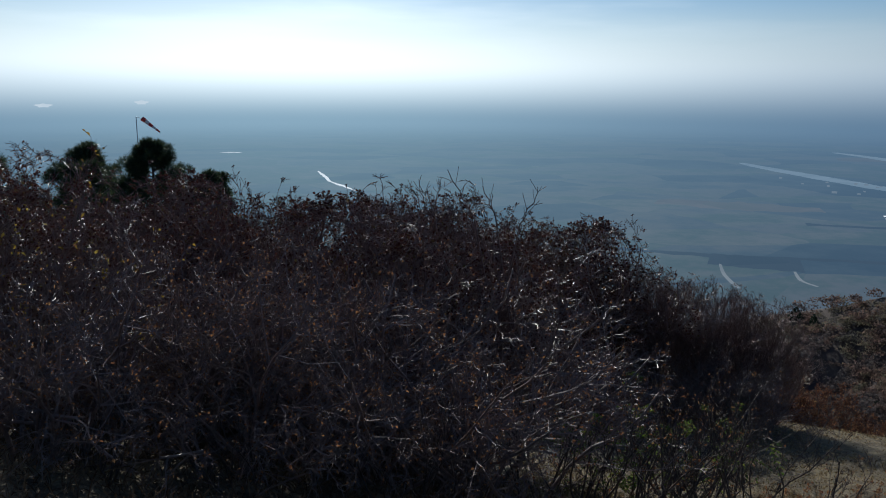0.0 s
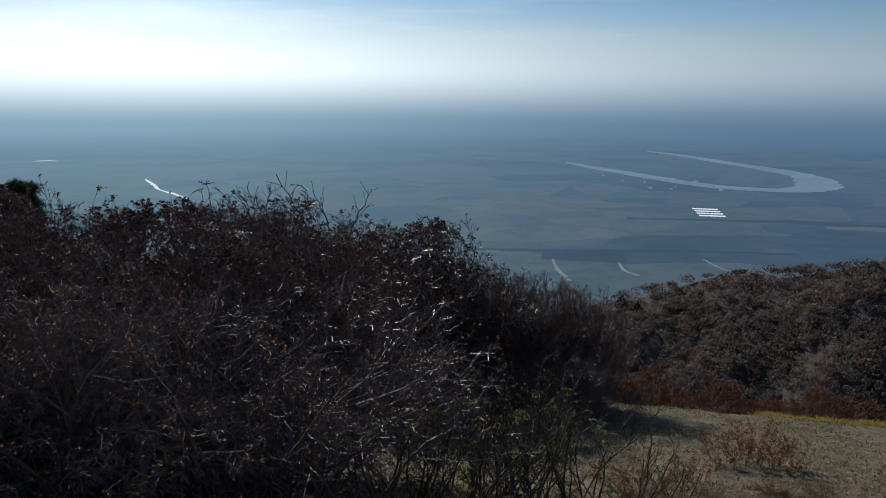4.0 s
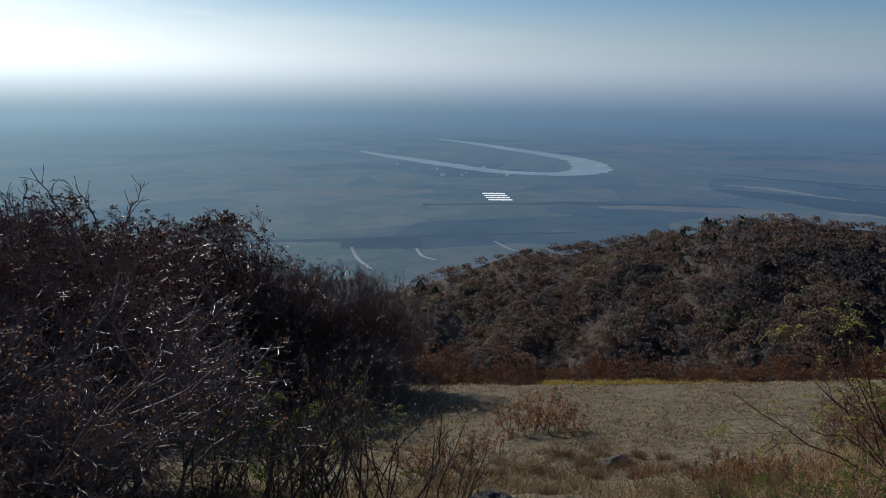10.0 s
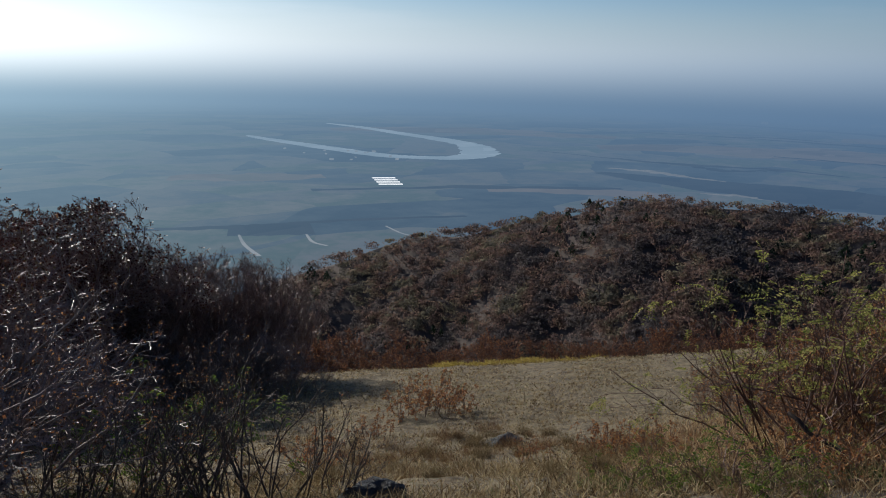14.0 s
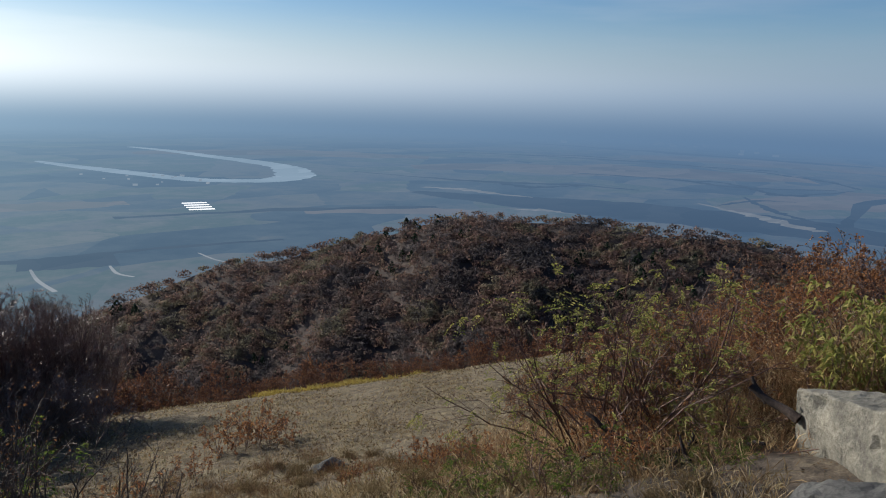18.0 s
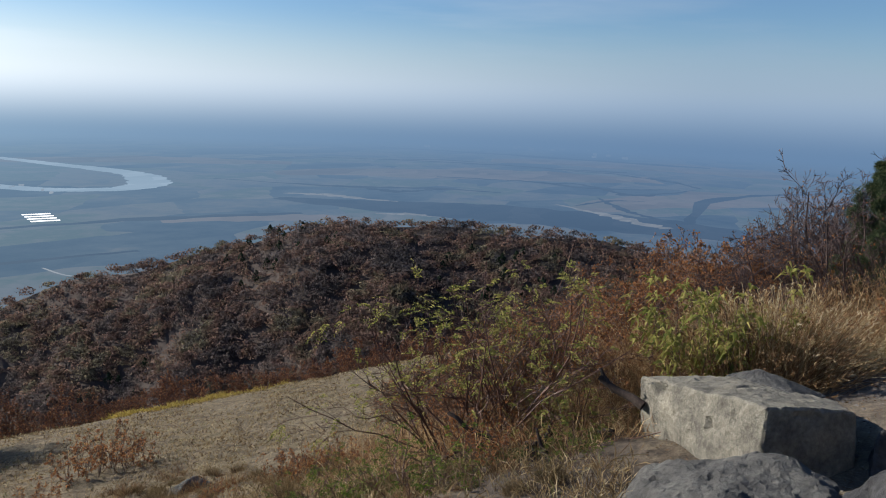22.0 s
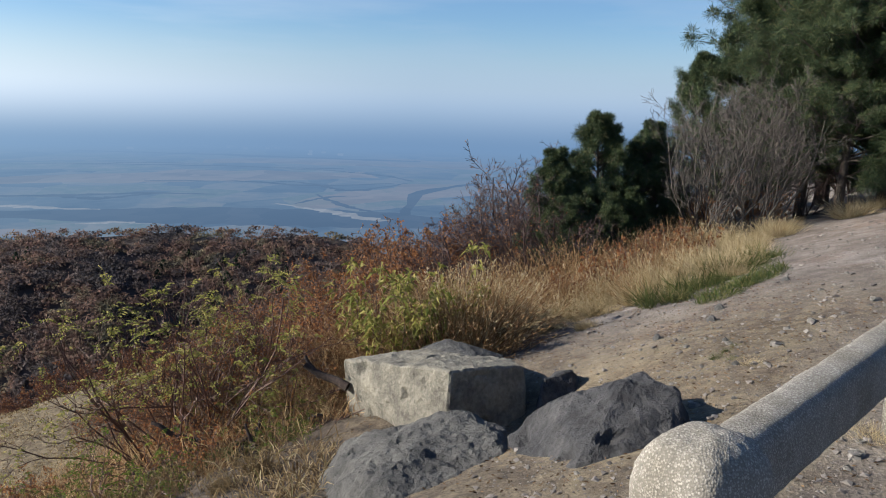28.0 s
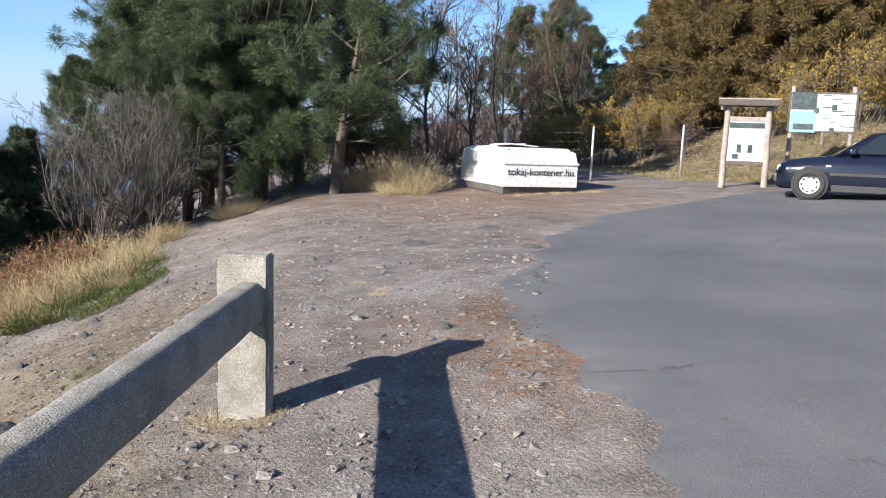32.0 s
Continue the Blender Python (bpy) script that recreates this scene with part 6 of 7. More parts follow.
def tuft(name, seed, n, height, spread, mat, label, group, width=0.009, seedheads=True, loose=0.32):
    rng = np.random.default_rng(seed)
    a, q = rng.uniform(0, 2 * np.pi, n), np.sqrt(rng.random(n))
    start = np.stack([spread * 0.6 * q * np.cos(a), spread * 0.6 * q * np.sin(a), np.full(n, -0.02)], -1)
    h = unit(np.stack([np.cos(a) * q * 0.5 + rng.normal(0.1, loose, n), np.sin(a) * q * 0.5 + rng.normal(0, loose, n), np.ones(n)], -1))
    L = height * rng.uniform(0.45, 1.05, n)
    pts, rad = sway(rng, start, h, L, np.full(n, width / 2), 4, 0.09, -0.07, 0.3)
    ob = tagged(new(name), label, "grass", group)
    v, f = tubes([(pts, rad)], 3, 0.0016)
    tagged(part("tussock", mesh_from("tussock", v, f, mat), ob), kind="stuff")
    if seedheads:
        p = pts[:, -1]
        d = unit(pts[:, -1] - pts[:, -2])
        k = 3
        p, d = np.repeat(p, k, 0), np.repeat(d, k, 0)
        v, f = blades(rng, p - d * 0.05 * rng.random((len(p), 1)), unit(d + rng.normal(0, 0.35, d.shape)), 0.07, 0.011, 0.2)
        tagged(part("plume", mesh_from("plume", v, f, mat), ob), kind="stuff")
    return ob


tan = tuft("dry_grass_tuft", 51, 560, 0.5, 0.5, M_GRASS_DRY, "tuft of tall dry straw-coloured grass", "dry grass tufts", 0.007, False, 0.7)
for x, y, s in [(11.3, -0.3, 1.0), (11.9, -1.0, 1.1), (12.3, -1.7, 1.15), (12.6, -2.3, 1.1), (13.2, -2.9, 1.2), (13.7, -3.3, 1.1), (14.6, -3.6, 1.15), (12.9, -1.2, 1.3), (13.6, -2.0, 1.3), (14.3, -2.7, 1.3), (15.2, -3.3, 1.2), (15.9, -3.9, 1.1), (11.2, 0.5, 1.0), (13.9, -1.2, 1.4),
                (16.8, -4.2, 1.3), (17.6, -4.8, 1.2), (18.6, -5.2, 1.3), (18.8, -6.6, 1.2), (19.9, -7.5, 1.1), (14.9, -1.9, 1.5), (12.2, 0.2, 1.2), (16.0, -2.6, 1.5), (10.6, -0.8, 0.6), (11.5, -2.0, 0.6), (12.7, -3.1, 0.65),
                (18.6, -11.2, 1.5), (19.4, -11.9, 1.7), (18.0, -10.6, 1.2), (20.4, -11.8, 1.8), (21.2, -12.6, 1.8), (19.0, -10.3, 1.3), (20.0, -10.6, 1.5), (22.0, -12.0, 1.7), (18.2, -11.9, 1.0), (17.4, -10.2, 0.8), (7.1, -4.6, 0.2), (7.5, -4.5, 0.18)]:
    put(tan, x, y, rng0.uniform(0, 360), s * rng0.uniform(0.55, 1.0))
lying = tuft("dry_grass_tuft", 58, 260, 0.55, 0.5, M_GRASS_DRY, "tuft of straw-coloured dry grass, blown flat", "dry grass tufts", 0.009, False, 0.75)
wisp = tuft("dry_grass_tuft", 59, 160, 0.75, 0.45, M_GRASS_DRY, "loose wisp of long straw-coloured grass", "dry grass tufts", 0.009, True, 0.55)
for k in range(56):
    u = rng0.random()
    x, y = 10.4 + 7.6 * u + rng0.uniform(-0.2, 1.6), 0.3 - 5.0 * u + rng0.uniform(-0.3, 1.4)
    put(rng0.choice((lying, wisp, lying)), x, y, rng0.uniform(0, 360), rng0.uniform(0.45, 1.1))
for x, y, s in ((17.6, -10.9, 1.1), (18.2, -11.0, 1.3), (18.8, -11.4, 1.5), (17.9, -11.5, 1.1), (19.4, -11.0, 1.5), (20.2, -11.2, 1.6), (16.9, -10.7, 0.7), (19.8, -12.2, 1.7), (18.9, -12.0, 1.5)):
    put(wisp, x, y, rng0.uniform(0, 360), s)
for k in range(14):
    put(lying, 15.05 + rng0.uniform(-0.35, 0.1) - 0.04 * k, -12.1 - 0.17 * k, rng0.uniform(0, 360), rng0.uniform(0.14, 0.3))
meadow_tuft = tuft("meadow_tuft", 57, 300, 0.5, 0.4, M_GRASS_MEADOW, "low tuft of brown dry grass in the meadow", "meadow tufts", 0.009)
for x, y, s in ((4.48, -2.28, 0.2), (4.60, -2.2, 0.24), (4.78, -2.2, 0.2), (4.5, -2.56, 0.16), (4.44, -2.42, 0.18), (4.52, -2.5, 0.2), (4.7, -2.62, 0.14), (6.9, -4.4, 0.2), (6.5, -2.0, 0.2)):
    put(lying, x, y, rng0.uniform(0, 360), s)
straw_tuft = tuft("meadow_tuft", 60, 150, 0.5, 0.45, M_TANGLE, "loose tuft of straw-brown grass in the meadow", "meadow tufts", 0.008, False, 0.55)
for k in range(110):
    az, r = rng0.uniform(22, 58), rng0.uniform(9.0, 17)
    put(rng0.choice((meadow_tuft, straw_tuft, straw_tuft)), *bearing(az, r), rng0.uniform(0, 360), rng0.uniform(0.25, 0.6))
for az, r, s in ((38, 16, 0.7), (41, 17.5, 0.8), (43, 15, 0.6), (36, 14.5, 0.6), (34.5, 13.2, 0.7), (31, 13, 0.7), (46, 13.5, 0.6), (33, 15.5, 0.55), (29.5, 14.6, 0.6), (40, 13.4, 0.5), (37.5, 12.2, 0.55)):
    put(straw_tuft, *bearing(az, r), rng0.uniform(0, 360), s * 1.2)
brown = tuft("brown_weed_clump", 52, 700, 1.15, 0.75, M_TANGLE, "tall clump of brown dried weeds", "weed clumps", 0.008)
for x, y, s in ((10.3, 0.55, 1.0), (10.0, 1.1, 1.1), (10.6, 1.5, 1.2), (11.1, 0.9, 1.1), (9.4, 2.9, 0.7), (9.0, 3.4, 0.6), (9.8, 2.3, 0.9), (8.8, 2.6, 0.55), (10.9, 2.4, 1.0), (11.6, 3.0, 1.0), (12.3, 2.0, 1.15), (12.9, -0.4, 0.75), (9.9, 3.6, 0.8), (12.6, -1.5, 0.45), (14.2, -2.0, 0.5)):
    put(brown, x, y, rng0.uniform(0, 360), s)
pale = tuft("pale_grass_clump", 53, 500, 1.45, 0.6, M_GRASS_DRY, "tall pale feathery grass clump among brown weeds", "weed clumps", 0.008)
for x, y, s in ((10.5, 0.8, 0.95), (10.9, 1.2, 0.95), (11.2, 0.6, 0.9), (9.3, 3.0, 0.5)):
    put(pale, x, y, rng0.uniform(0, 360), s)
fresh = shrub("leafy_shrub", "slender shrub with long pale green leaves", "shrub", 54, 14, 1.7, 0.5, [(6, 36, 0.3), (3, 40, 0.5)], 0.012, M_TWIG_RED, M_LEAF_YELLOW, 1100, (0.15, 0.04), "leafy shrubs", 0.003, 0.08, 0.35, 0.5)
put(fresh, 9.85, 1.75, 0, 1.0)
put(fresh, 10.3, 1.15, 120, 1.0)
weed = shrub("leafy_weed", "dried reddish weed with upright stalks in the turf", "weed", 55, 14, 0.75, 0.6, [(5, 35, 0.35), (3, 40, 0.5)], 0.008, M_TWIG_RED, M_LEAF_RUST, 500, (0.06, 0.03), "dried weeds", 0.003, 0.08, 0.4, split=True)
for az, r, s in ((34.5, 19.5, 1.4), (36.5, 20.5, 1.6), (38, 19.8, 1.3), (32, 17, 0.9), (50, 12.5, 0.8), (52, 11.5, 0.9), (45, 11.5, 0.6), (28, 12, 1.0), (55, 10.5, 0.8)):
    put(weed, *bearing(az, r), rng0.uniform(0, 360), s)
yellow_leaf = shrub("yellow_leaved_shrub", "shrub holding bright yellow autumn leaves", "shrub", 56, 12, 3.6, 0.6, [(6, 40, 0.4), (5, 44, 0.45)], 0.025, M_TWIG, M_LEAF_OCHRE, 210, (0.075, 0.045), "yellow-leaved shrubs", 0.004)
put(yellow_leaf, *bearing(-29.0, 8.6), 0, 0.72)
put(yellow_leaf, *bearing(-27.0, 8.0), 80, 0.62)

for x, y, s in ((6.6, 2.1, 0.45), (6.9, 2.7, 0.5), (7.2, 3.4, 0.5), (6.4, 2.9, 0.4), (7.7, 2.5, 0.4), (6.2, 2.3, 0.35), (7.0, 1.8, 0.35), (8.0, 3.2, 0.5), (6.0, 3.3, 0.5), (6.6, 3.9, 0.5), (5.7, 2.7, 0.4)):
    put(rng0.choice((straw_tuft, straw_tuft, meadow_tuft)), x, y, rng0.uniform(0, 360), s)
for x, y, s in ((7.75, 2.25, 0.3), (7.3, 2.2, 0.26), (6.7, 3.3, 0.3), (8.35, 2.75, 0.34), (6.1, 4.4, 0.42)):
    put(low_locust, x, y, rng0.uniform(0, 360), s)
for x, y, s in ((7.4, 3.1, 0.7), (8.1, 3.6, 0.9), (8.6, 3.2, 0.9), (9.1, 2.9, 0.8), (9.6, 2.6, 1.0), (9.0, 4.2, 0.9)):
    put(weed, x, y, rng0.uniform(0, 360), s)
# ragged growth on the bank between the boulders and the pines
for k in range(46):
    u = rng0.random()
    x, y = 11.4 + 6.8 * u + rng0.uniform(0.0, 1.9), -0.2 - 4.4 * u + rng0.uniform(0.2, 1.9)
    put(rng0.choice((wisp, tan, tan, lying, brown, straw_tuft)), x, y, rng0.uniform(0, 360), rng0.uniform(0.5, 1.15))
for k in range(12):
    u = rng0.random()
    put(rusty_thin, 11.7 + 5.5 * u + rng0.uniform(0, 1.4), -0.3 - 3.6 * u + rng0.uniform(0.3, 1.5), rng0.uniform(0, 360), rng0.uniform(0.22, 0.42))
green_tuft = tuft("green_grass_tuft", 65, 300, 0.34, 0.5, M_GRASS_GREEN, "low tuft of fresh green grass among straw", "green grass tufts", 0.009, False, 0.75)
for k in range(16):
    u = rng0.random()
    put(green_tuft, 10.9 + 2.6 * u + rng0.uniform(-0.1, 0.7), -2.2 - 1.7 * u + rng0.uniform(-0.1, 0.7), rng0.uniform(0, 360), rng0.uniform(0.5, 1.2))
for x, y, s in ((6.95, -1.85, 0.25), (7.1, -1.95, 0.22), (6.8, -1.95, 0.2), (7.25, -2.05, 0.2)):
    put(green_tuft, x, y, rng0.uniform(0, 360), s)
for k in range(14):
    u = rng0.random()
    put(weed, 11.6 + 5.5 * u + rng0.uniform(0, 1.2), -0.3 - 3.6 * u + rng0.uniform(0.4, 1.4), rng0.uniform(0, 360), rng0.uniform(0.8, 1.4))


def stump():
    """A dead root and broken branch by the pale boulder."""
    ob = thing("dead_stump", 8.75, 2.35, None, 0, "dead broken branch and dark roots beside a boulder", "stump")
    rng = np.random.default_rng(6)
    z = gz(8.75, 2.35)
    s = np.array([[-0.5, -0.55, -1.5 - z], [-0.42, -0.2, -1.45 - z]])
    h = unit(np.array([[0.05, 0.62, 0.5], [-0.1, 0.35, 0.6]]))
    v, f = tubes([sway(rng, s, h, np.array([0.55, 0.3]), np.array([0.055, 0.03]), 10, 0.09, 0.0, 0.6)], 8, 0.01)
    part("branch", mesh_from("branch", v, f, M_ROOT, True), ob, "broken dark branch")
    for k in range(34):
        a = rng.uniform(0, 6.28)
        s = np.array([[rng.normal(-0.6, 0.5), rng.normal(0.9, 0.5), 0.0]])
        s[:, 2] = ground_z(8.75 + s[:, 0], 2.35 + s[:, 1]) - z + 0.05
        v, f = tubes([sway(rng, s, unit(np.array([[math.cos(a), math.sin(a), 0.25]])), rng.uniform(0.3, 0.9, 1), rng.uniform(0.02, 0.06, 1), 7, 0.25, -0.06, 0.4)], 6, 0.006)
        part("root", mesh_from("root", v, f, M_ROOT, True), ob)


stump()


# ---------- trees ----------
def pine_tree(seed, height, crown_from, reach, label, whorls=16, per=6, tufts=2600, needle=(0.13, 0.012), each=20, lean=0.0, tone=None, droopy=0.0):
    rng = np.random.default_rng(seed)
    ob = tagged(new("pine_tree"), label, "pine tree", "pines by the car park")
    trunk = sway(rng, np.array([[0, 0, -0.2]]), unit(np.array([[lean, 0, 1.0]])), np.array([height + 0.2]), np.array([0.022 * height]), 14, 0.03, 0.02, 0.15)
    v, f = tubes([trunk], 10)
    part("trunk", mesh_from("trunk", v, f, M_PINE_BARK, True), ob)
    pts = trunk[0][0]
    us = np.repeat(np.linspace(crown_from, 0.985, whorls), per) + rng.normal(0, 0.012, whorls * per)
    us = np.clip(us, crown_from * 0.9, 0.995)
    n = len(us)
    i = np.clip((us * 14).astype(int), 0, 13)
    fr = (us * 14 - i)[:, None]
    start = pts[i] * (1 - fr) + pts[i + 1] * fr
    az = rng.uniform(0, 2 * np.pi, n)
    t = (us - crown_from) / (1 - crown_from)
    length = reach * np.clip(1.05 - 0.85 * t ** 1.5, 0.12, 1) * rng.uniform(0.68, 1.0, n) * np.where(t < 0.1, 0.8, 1)
    head = unit(np.stack([np.cos(az), np.sin(az), 0.05 + 0.75 * t - droopy], -1))
    limbs = sway(rng, start, head, length, 0.012 * length + 0.012, 6, 0.09, 0.05, 0.3)
    s, h, l, r = fork(rng, *limbs, 7, 44, 0.38, 0.3, 1.0, 0.5)
    subs = sway(rng, s, h, l, r, 4, 0.1, 0.09, 0.4)
    s, h, l, r = fork(rng, *subs, 5, 42, 0.5, 0.25, 1.0, 0.3)
    twigs = sway(rng, s, h, l, r, 3, 0.1, 0.12, 0.5)
    for k in range(n):
        v, f = tubes([(limbs[0][k:k + 1], limbs[1][k:k + 1])], 5)
        part("limb", mesh_from("limb", v, f, M_PINE_BARK, True), ob)
    v, f = tubes([subs, twigs], 3, 0.004)
    part("twig_mass", mesh_from("twig_mass", v, f, M_PINE_BARK), ob)
    both = np.concatenate([subs[0][:, -1], subs[0][:, -2], limbs[0][:, -1], twigs[0][::3, -1]])
    pick = rng.permutation(len(both))[:tufts]
    fist = rng.uniform(0.75, 1.3, (len(pick), 1))
    p, size = np.repeat(both[pick], each, 0), np.repeat(fist, each, 0)
    h = unit(rng.normal(0, 1, p.shape) + np.array([0, 0, 0.45]))
    v, f = blades(rng, p + h * rng.uniform(0.0, 0.5, (len(p), 1)) * needle[0] * size, h, (needle[0] * size * rng.uniform(0.7, 1.2, (len(p), 1)))[:, 0], needle[1], 0.1)
    part("foliage", mesh_from("foliage", v, f, tone or M_NEEDLE), ob)
    return ob


pine_big = pine_tree(61, 8.6, 0.13, 3.6, "tall black pine with dense dark green crown", 15, 7, 2300, (0.19, 0.0085), 125)
pine_mid = pine_tree(62, 6.6, 0.2, 2.6, "dark pine with spreading ragged boughs", 11, 6, 1150, (0.19, 0.0095), 120)
pine_small = pine_tree(63, 3.3, 0.08, 1.35, "young bushy pine on the slope", 12, 7, 1500, (0.11, 0.0065), 90)


def leafless_tree(seed, height, label, grey=True, group="bare trees", leaves=0, tone=None, stems=1, spread=0.3, r0=0.1, fine=(7, 6, 5)):
    ob = shrub("bare_tree", label, "tree", seed, stems, height, spread, [(fine[0], 38, 0.45), (fine[1], 42, 0.45), (fine[2], 45, 0.5)], r0, M_TWIG_GREY if grey else M_BARK, tone, leaves, (0.07, 0.05), group, 0.0055, 0.15, 0.2)
    return ob


grey_bush = leafless_tree(71, 4.4, "grey leafless bush with twisted pale stems", True, "bare trees", 0, None, 15, 0.75, 0.034, (8, 6, 4))
grey_tree = leafless_tree(72, 8.5, "tall leafless grey-brown tree with fine branches", False, "bare trees", 500, M_LEAF_RUST, 2, 0.12, 0.09, (15, 9, 5))
bronze_tree = leafless_tree(73, 8.0, "slender tree with a few bronze leaves", False, "bare trees", 2500, M_LEAF_RUST, 2, 0.15, 0.085, (15, 9, 5))
purple_bush = shrub("bare_bush", "leafless dark bush with spreading purple-brown twigs", "bush", 74, 10, 3.2, 1.0, [(8, 42, 0.45), (7, 45, 0.45), (4, 48, 0.5)], 0.035, M_TWIG_PURPLE, M_LEAF_RUST, 500, (0.05, 0.03), "bare bushes", 0.004)


def polar(t_az, r):
    return 0.5 + r * math.sin(radians(t_az)), -0.9 + r * math.cos(radians(t_az))


put(pine_big, *polar(109.2, 22.5), 20, 1.12)
put(pine_big, *polar(105.6, 24.5), 130, 1.12)
put(pine_mid, *polar(114.6, 20.5), 0, 1.15)
put(pine_mid, *polar(106.5, 20.5), 80, 0.8)
put(pine_mid, *polar(112.0, 25.5), 160, 1.35)
put(pine_big, *polar(104.2, 22.0), 310, 0.74)
put(pine_mid, *polar(101.0, 22.8), 60, 1.0)
put(pine_mid, *polar(98.8, 23.6), 200, 0.72)
def stand(ob, az, r, tan, height, yaw):
    x, y = polar(az, r)
    return put(ob, x, y, yaw, (1.5 + r * tan - gz(x, y)) / height)


for az, r, tan_, yaw in ((88.2, 18.4, -0.05, 0), (90.4, 19.4, -0.005, 130), (92.8, 19.6, -0.012, 220), (95.0, 20.5, -0.02, 60), (87.2, 17.6, -0.11, 280), (89.4, 17.0, -0.115, 40), (91.6, 17.6, -0.1, 310), (93.6, 18.2, -0.09, 20)):
    stand(pine_small, az, r, tan_, 3.3, yaw)
put(grey_bush, *polar(98.4, 18.8), 0, 0.8)
put(grey_bush, *polar(101.4, 19.4), 140, 0.82)
put(grey_bush, *polar(96.2, 20.4), 250, 0.66)
for az, r, s in ((86.0, 24, 1.1), (84.0, 26, 1.0), (88.5, 25, 1.15), (82, 21, 0.9), (91, 25, 1.2)):
    put(purple_bush, *polar(az, r), rng0.uniform(0, 360), s)
for az, r, s, kind in ((118.6, 31, 1.0, grey_tree), (121.2, 30, 1.0, grey_tree), (124.0, 33, 0.95, bronze_tree), (126.5, 36, 1.0, grey_tree), (129, 37, 0.95, bronze_tree), (117, 35, 1.1, bronze_tree), (131.5, 40, 1.0, grey_tree), (122.6, 38, 1.0, grey_tree), (115.5, 30, 1.0, grey_tree)):
    put(kind, *polar(az, r), rng0.uniform(0, 360), s)
for az, r, tan_ in ((127.8, 45, 0.162), (129.6, 48, 0.13), (131.8, 44, 0.172), (133.4, 48, 0.14), (136.0, 46, 0.165)):
    stand(pine_mid, az, r, tan_, 6.6, rng0.uniform(0, 360))
bronze = pine_tree(64, 7.5, 0.05, 2.6, "bronze-brown cedar crowding the bank", 16, 7, 2000, (0.24, 0.035), 34, 0.0, M_NEEDLE_GOLD, 0.1)
for az, r, s in ((138.2, 41, 1.1), (139.6, 39, 1.1), (141.0, 37, 1.1), (143.4, 38, 1.1), (146.0, 36, 1.05), (149, 36, 1.1), (141.0, 46, 1.3), (144.0, 44, 1.3), (147, 43, 1.2), (152, 38, 1.1)):
    put(bronze, *polar(az, r), rng0.uniform(0, 360), s)
broom = shrub("yellow_bush", "rounded ochre-yellow bush on the grassy bank", "bush", 75, 22, 2.3, 0.8, [(8, 36, 0.42), (7, 40, 0.45), (3, 42, 0.5)], 0.02, M_TWIG_GREY, M_LEAF_OCHRE, 14000, (0.06, 0.035), "yellow bushes", 0.006, 0.12, 0.6)
for az, r, s in ((129.6, 31, 0.9), (131.6, 32, 1.05), (134.0, 33.5, 1.15), (136.3, 33, 1.1), (138.2, 34, 1.0), (147.5, 29, 1.1), (150, 29, 1.2), (144.6, 31, 0.8)):
    put(broom, *polar(az, r), rng0.uniform(0, 360), s)
put(purple_bush, *polar(139.2, 30.5), 40, 0.55)
for az, r, s, kind in ((115.8, 27, 0.9, rusty), (117.5, 29, 1.2, rusty), (119.6, 27.5, 0.7, rusty), (121.5, 29.5, 0.6, purple_bush), (123.5, 28.5, 0.6, rusty), (125.5, 30, 0.6, rusty), (127.4, 31, 0.6, purple_bush), (113.5, 29, 1.2, rusty), (110.5, 28.5, 1.3, rusty), (107.5, 28, 1.3, purple_bush)):
    put(kind, *polar(az, r), rng0.uniform(0, 360), s)
for az, r, s, kind in ((86.2, 19.0, 1.1, purple_bush), (81.0, 17.6, 0.9, purple_bush), (79.0, 16.4, 0.7, purple_bush), (76.5, 17.5, 0.7, purple_bush), (84.2, 17.2, 1.1, purple_bush), (85.6, 19.0, 1.25, purple_bush), (83.0, 18.4, 0.95, purple_bush), (82.6, 16.2, 0.6, purple_bush), (120, 35, 1.1, purple_bush), (124, 37, 1.1, purple_bush), (127, 38, 1.1, purple_bush), (122, 39, 1.2, purple_bush), (129, 40, 1.1, purple_bush), (98.5, 21.0, 0.6, rusty), (102, 20.5, 0.6, rusty), (95.5, 19.0, 0.5, rusty), (104.5, 21.5, 0.6, purple_bush), (97.0, 23.0, 0.7, rusty)):
    put(kind, *polar(az, r), rng0.uniform(0, 360), s)
# pines on the slope to the south-west
for kind, az, r, tan_, yaw, height in ((pine_big, -21.6, 25, -0.082, 40, 8.6), (pine_mid, -26.5, 27, -0.085, 150, 6.6), (pine_mid, -30.5, 24, -0.065, 260, 6.6), (pine_small, -18.4, 23, -0.125, 10, 3.3), (pine_small, -24, 22, -0.11, 110, 3.3)):
    x, y = bearing(az, r)
    put(kind, x, y, yaw, (1.5 + r * tan_ - gz(x, y)) / height)


def bank_grass():
    rng = np.random.default_rng(47)
    n = 30000
    az = np.radians(rng.uniform(117, 156, n))
    r = 23 + 13 * rng.random(n)
    x, y = 0.5 + r * np.sin(az), -0.9 + r * np.cos(az)
    d = 0.4 * x + 0.917 * y
    keep = d < -10.8
    x, y = x[keep], y[keep]
    grass_field("bank_grass", "short yellowed grass on the bank behind the fence", M_GRASS_BANK, x, y, 0.08 + 0.2 * rng.random(len(x)) ** 2, 0.018, 48, 0.7)


bank_grass()


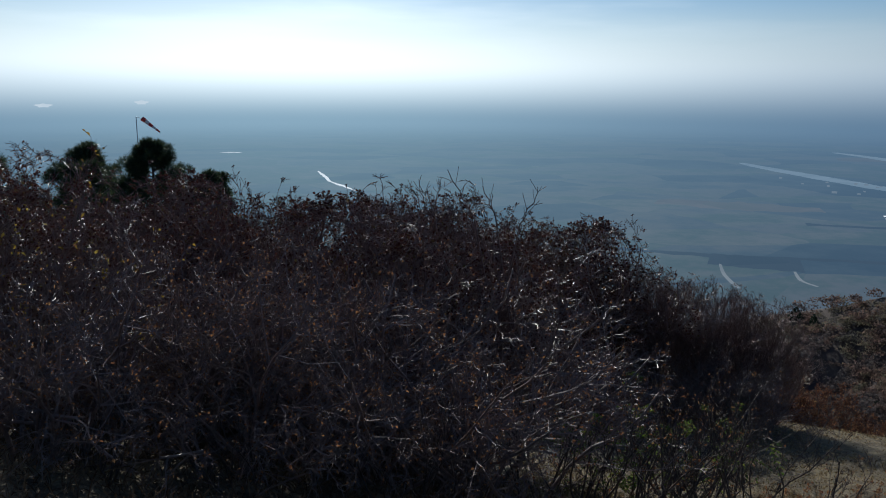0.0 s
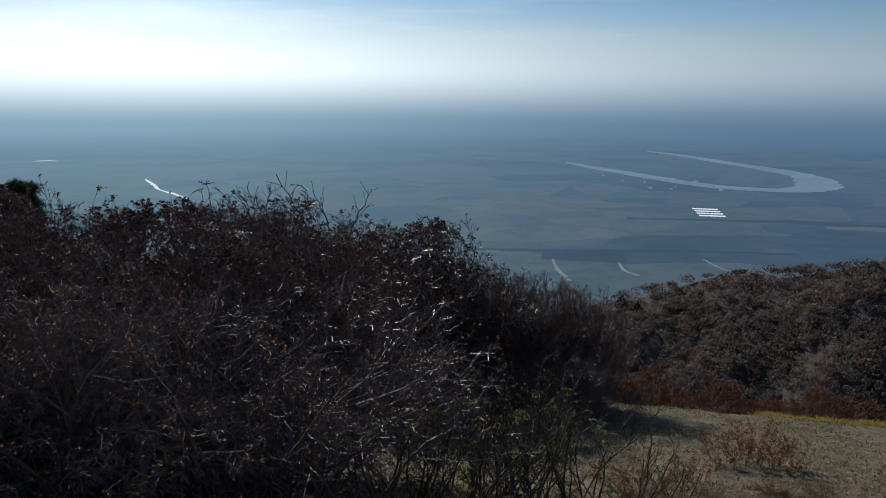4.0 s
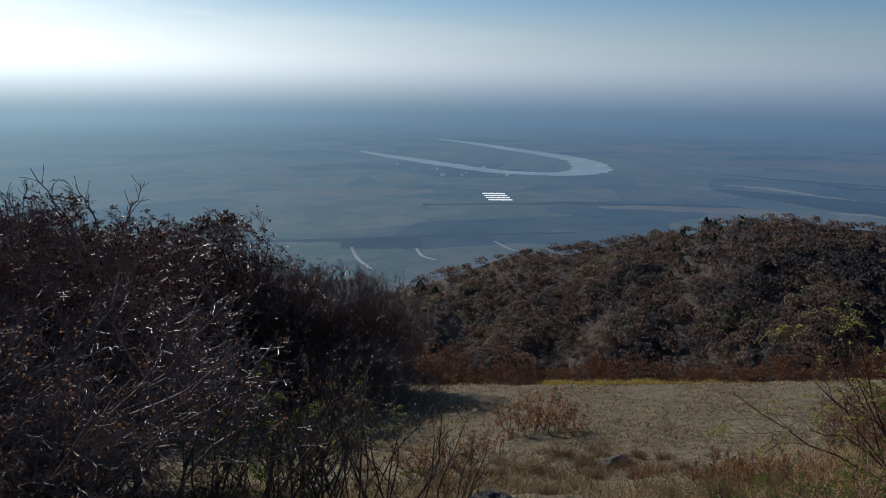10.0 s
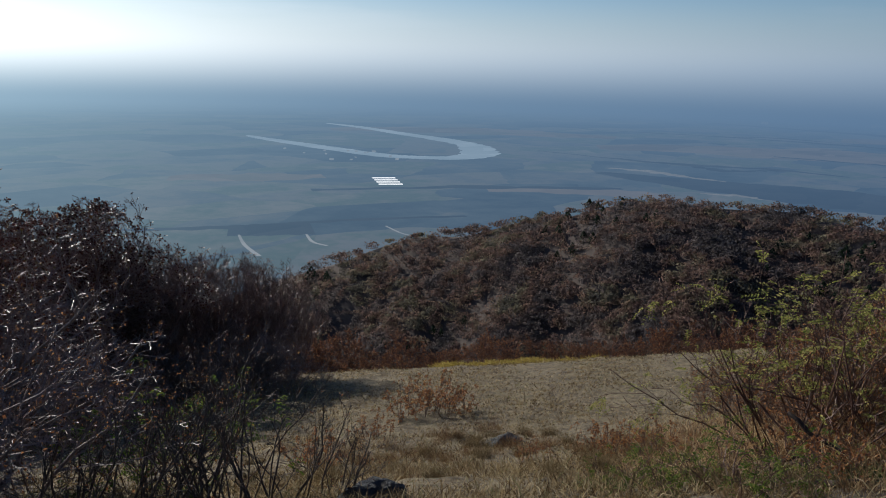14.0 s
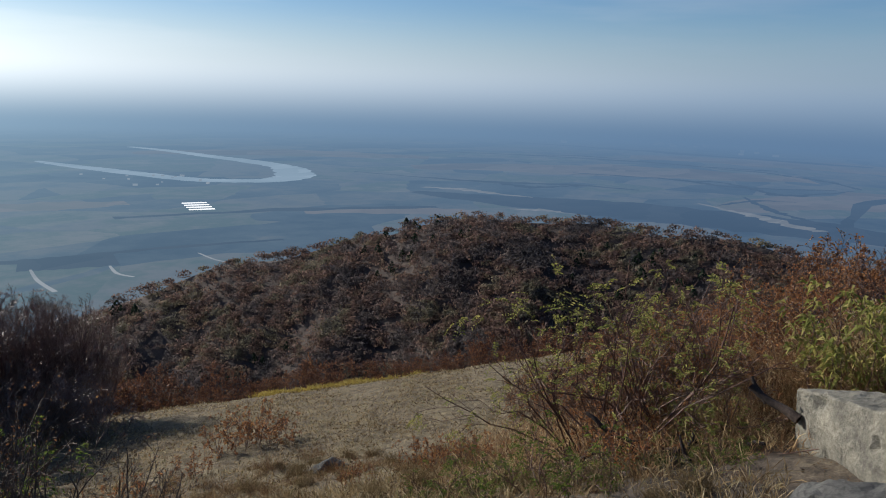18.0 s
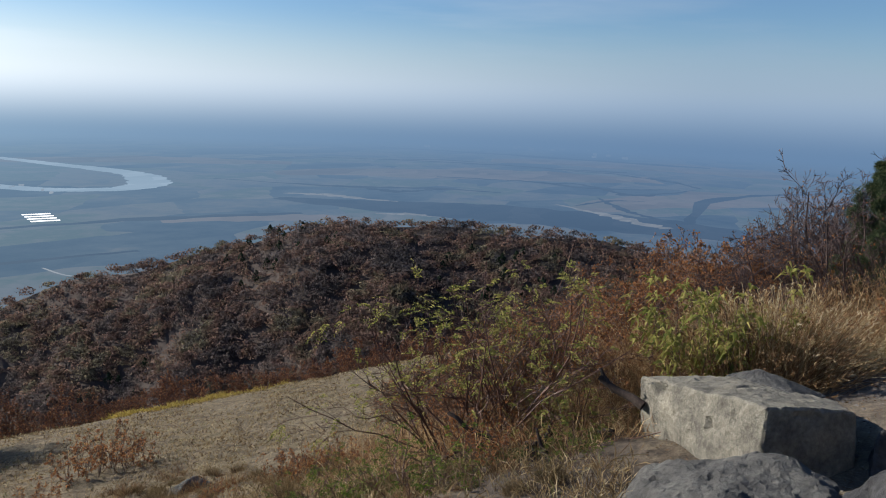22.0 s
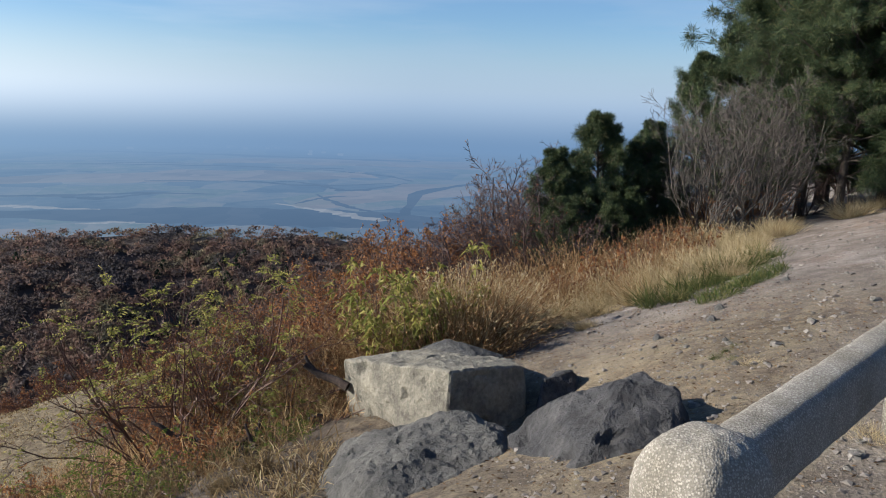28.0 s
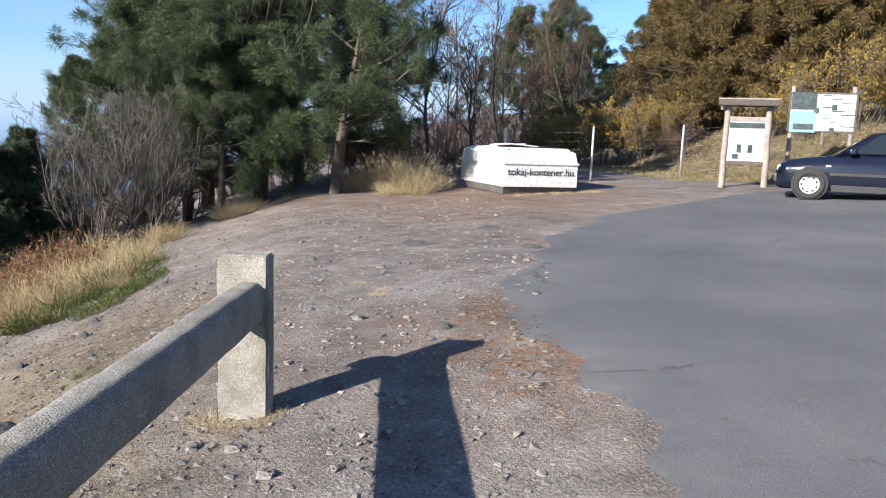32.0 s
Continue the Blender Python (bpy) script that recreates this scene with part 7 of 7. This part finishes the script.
def hill_wood():
    """Bare autumn wood on the far spur, with a few dark conifers: crowns of many fine sprays."""
    rng = np.random.default_rng(81)
    for name, label, n, k, mat, dark in (("far_wood", "bare brown autumn wood covering the far spur", 11500, 62, M_FOREST, False), ("far_conifers", "scattered dark conifers on the far spur", 520, 80, M_FOREST_GREEN, True)):
        az = np.radians(rng.uniform(8, 104, n))
        deg = np.degrees(az)
        crest = np.interp(deg, [8, 30, 55, 80, 130], [430, 400, 360, 330, 330])
        r = crest + 1 - (185 * rng.random(n) ** 0.9 if not dark else 4 + 125 * rng.random(n) ** 1.1)
        x, y = r * np.sin(az), r * np.cos(az)
        if dark:
            c = np.sin(x / 23 + 2) + np.sin(y / 17)
            keep = (c > 0.35) & ((deg < 50) | (r < crest - 25))
            x, y = x[keep], y[keep]
        z = ground_z(x, y)
        n = len(x)
        h = rng.uniform(2.2, 5.0, n) if not dark else rng.uniform(3.4, 5.4, n)
        u = unit(rng.normal(0, 1, (n, k, 3)))
        if dark:
            up = u[..., 2:3]
            body = np.concatenate([u[..., :2] * np.clip(0.7 - 0.55 * up, 0.1, 1.2), up], -1)
            ext = np.stack([h * 0.42, h * 0.42, h * 0.5], -1)[:, None]
        else:
            u[..., 2] = np.abs(u[..., 2]) - 0.15
            body = u * (1 + 0.22 * rng.normal(0, 1, (n, k, 1)))
            w = h * rng.uniform(0.55, 0.85, n)
            ext = np.stack([w, w, h * 0.4], -1)[:, None]
        p = (np.stack([x, y, z + h * (0.35 if not dark else 0.5)], -1)[:, None] + body * ext).reshape(-1, 3)
        # each spray lies roughly in the crown's surface
        face = unit(u.reshape(-1, 3) + rng.normal(0, 0.42, (n * k, 3)))
        a = unit(np.cross(face, rng.normal(0, 1, face.shape)))
        b = np.cross(face, a)
        s1, s2 = (np.repeat(h * q, k)[:, None] * rng.uniform(0.6, 1.3, (n * k, 1)) for q in (0.125, 0.08))
        v = np.stack([p - a * s1, p + b * s2, p + a * s1, p - b * s2], 1).reshape(-1, 3)
        f = np.arange(n * k * 4).reshape(-1, 4)
        tagged(new(name, mesh_from(name, v, f, mat)), label, "wood", kind="stuff")


hill_wood()
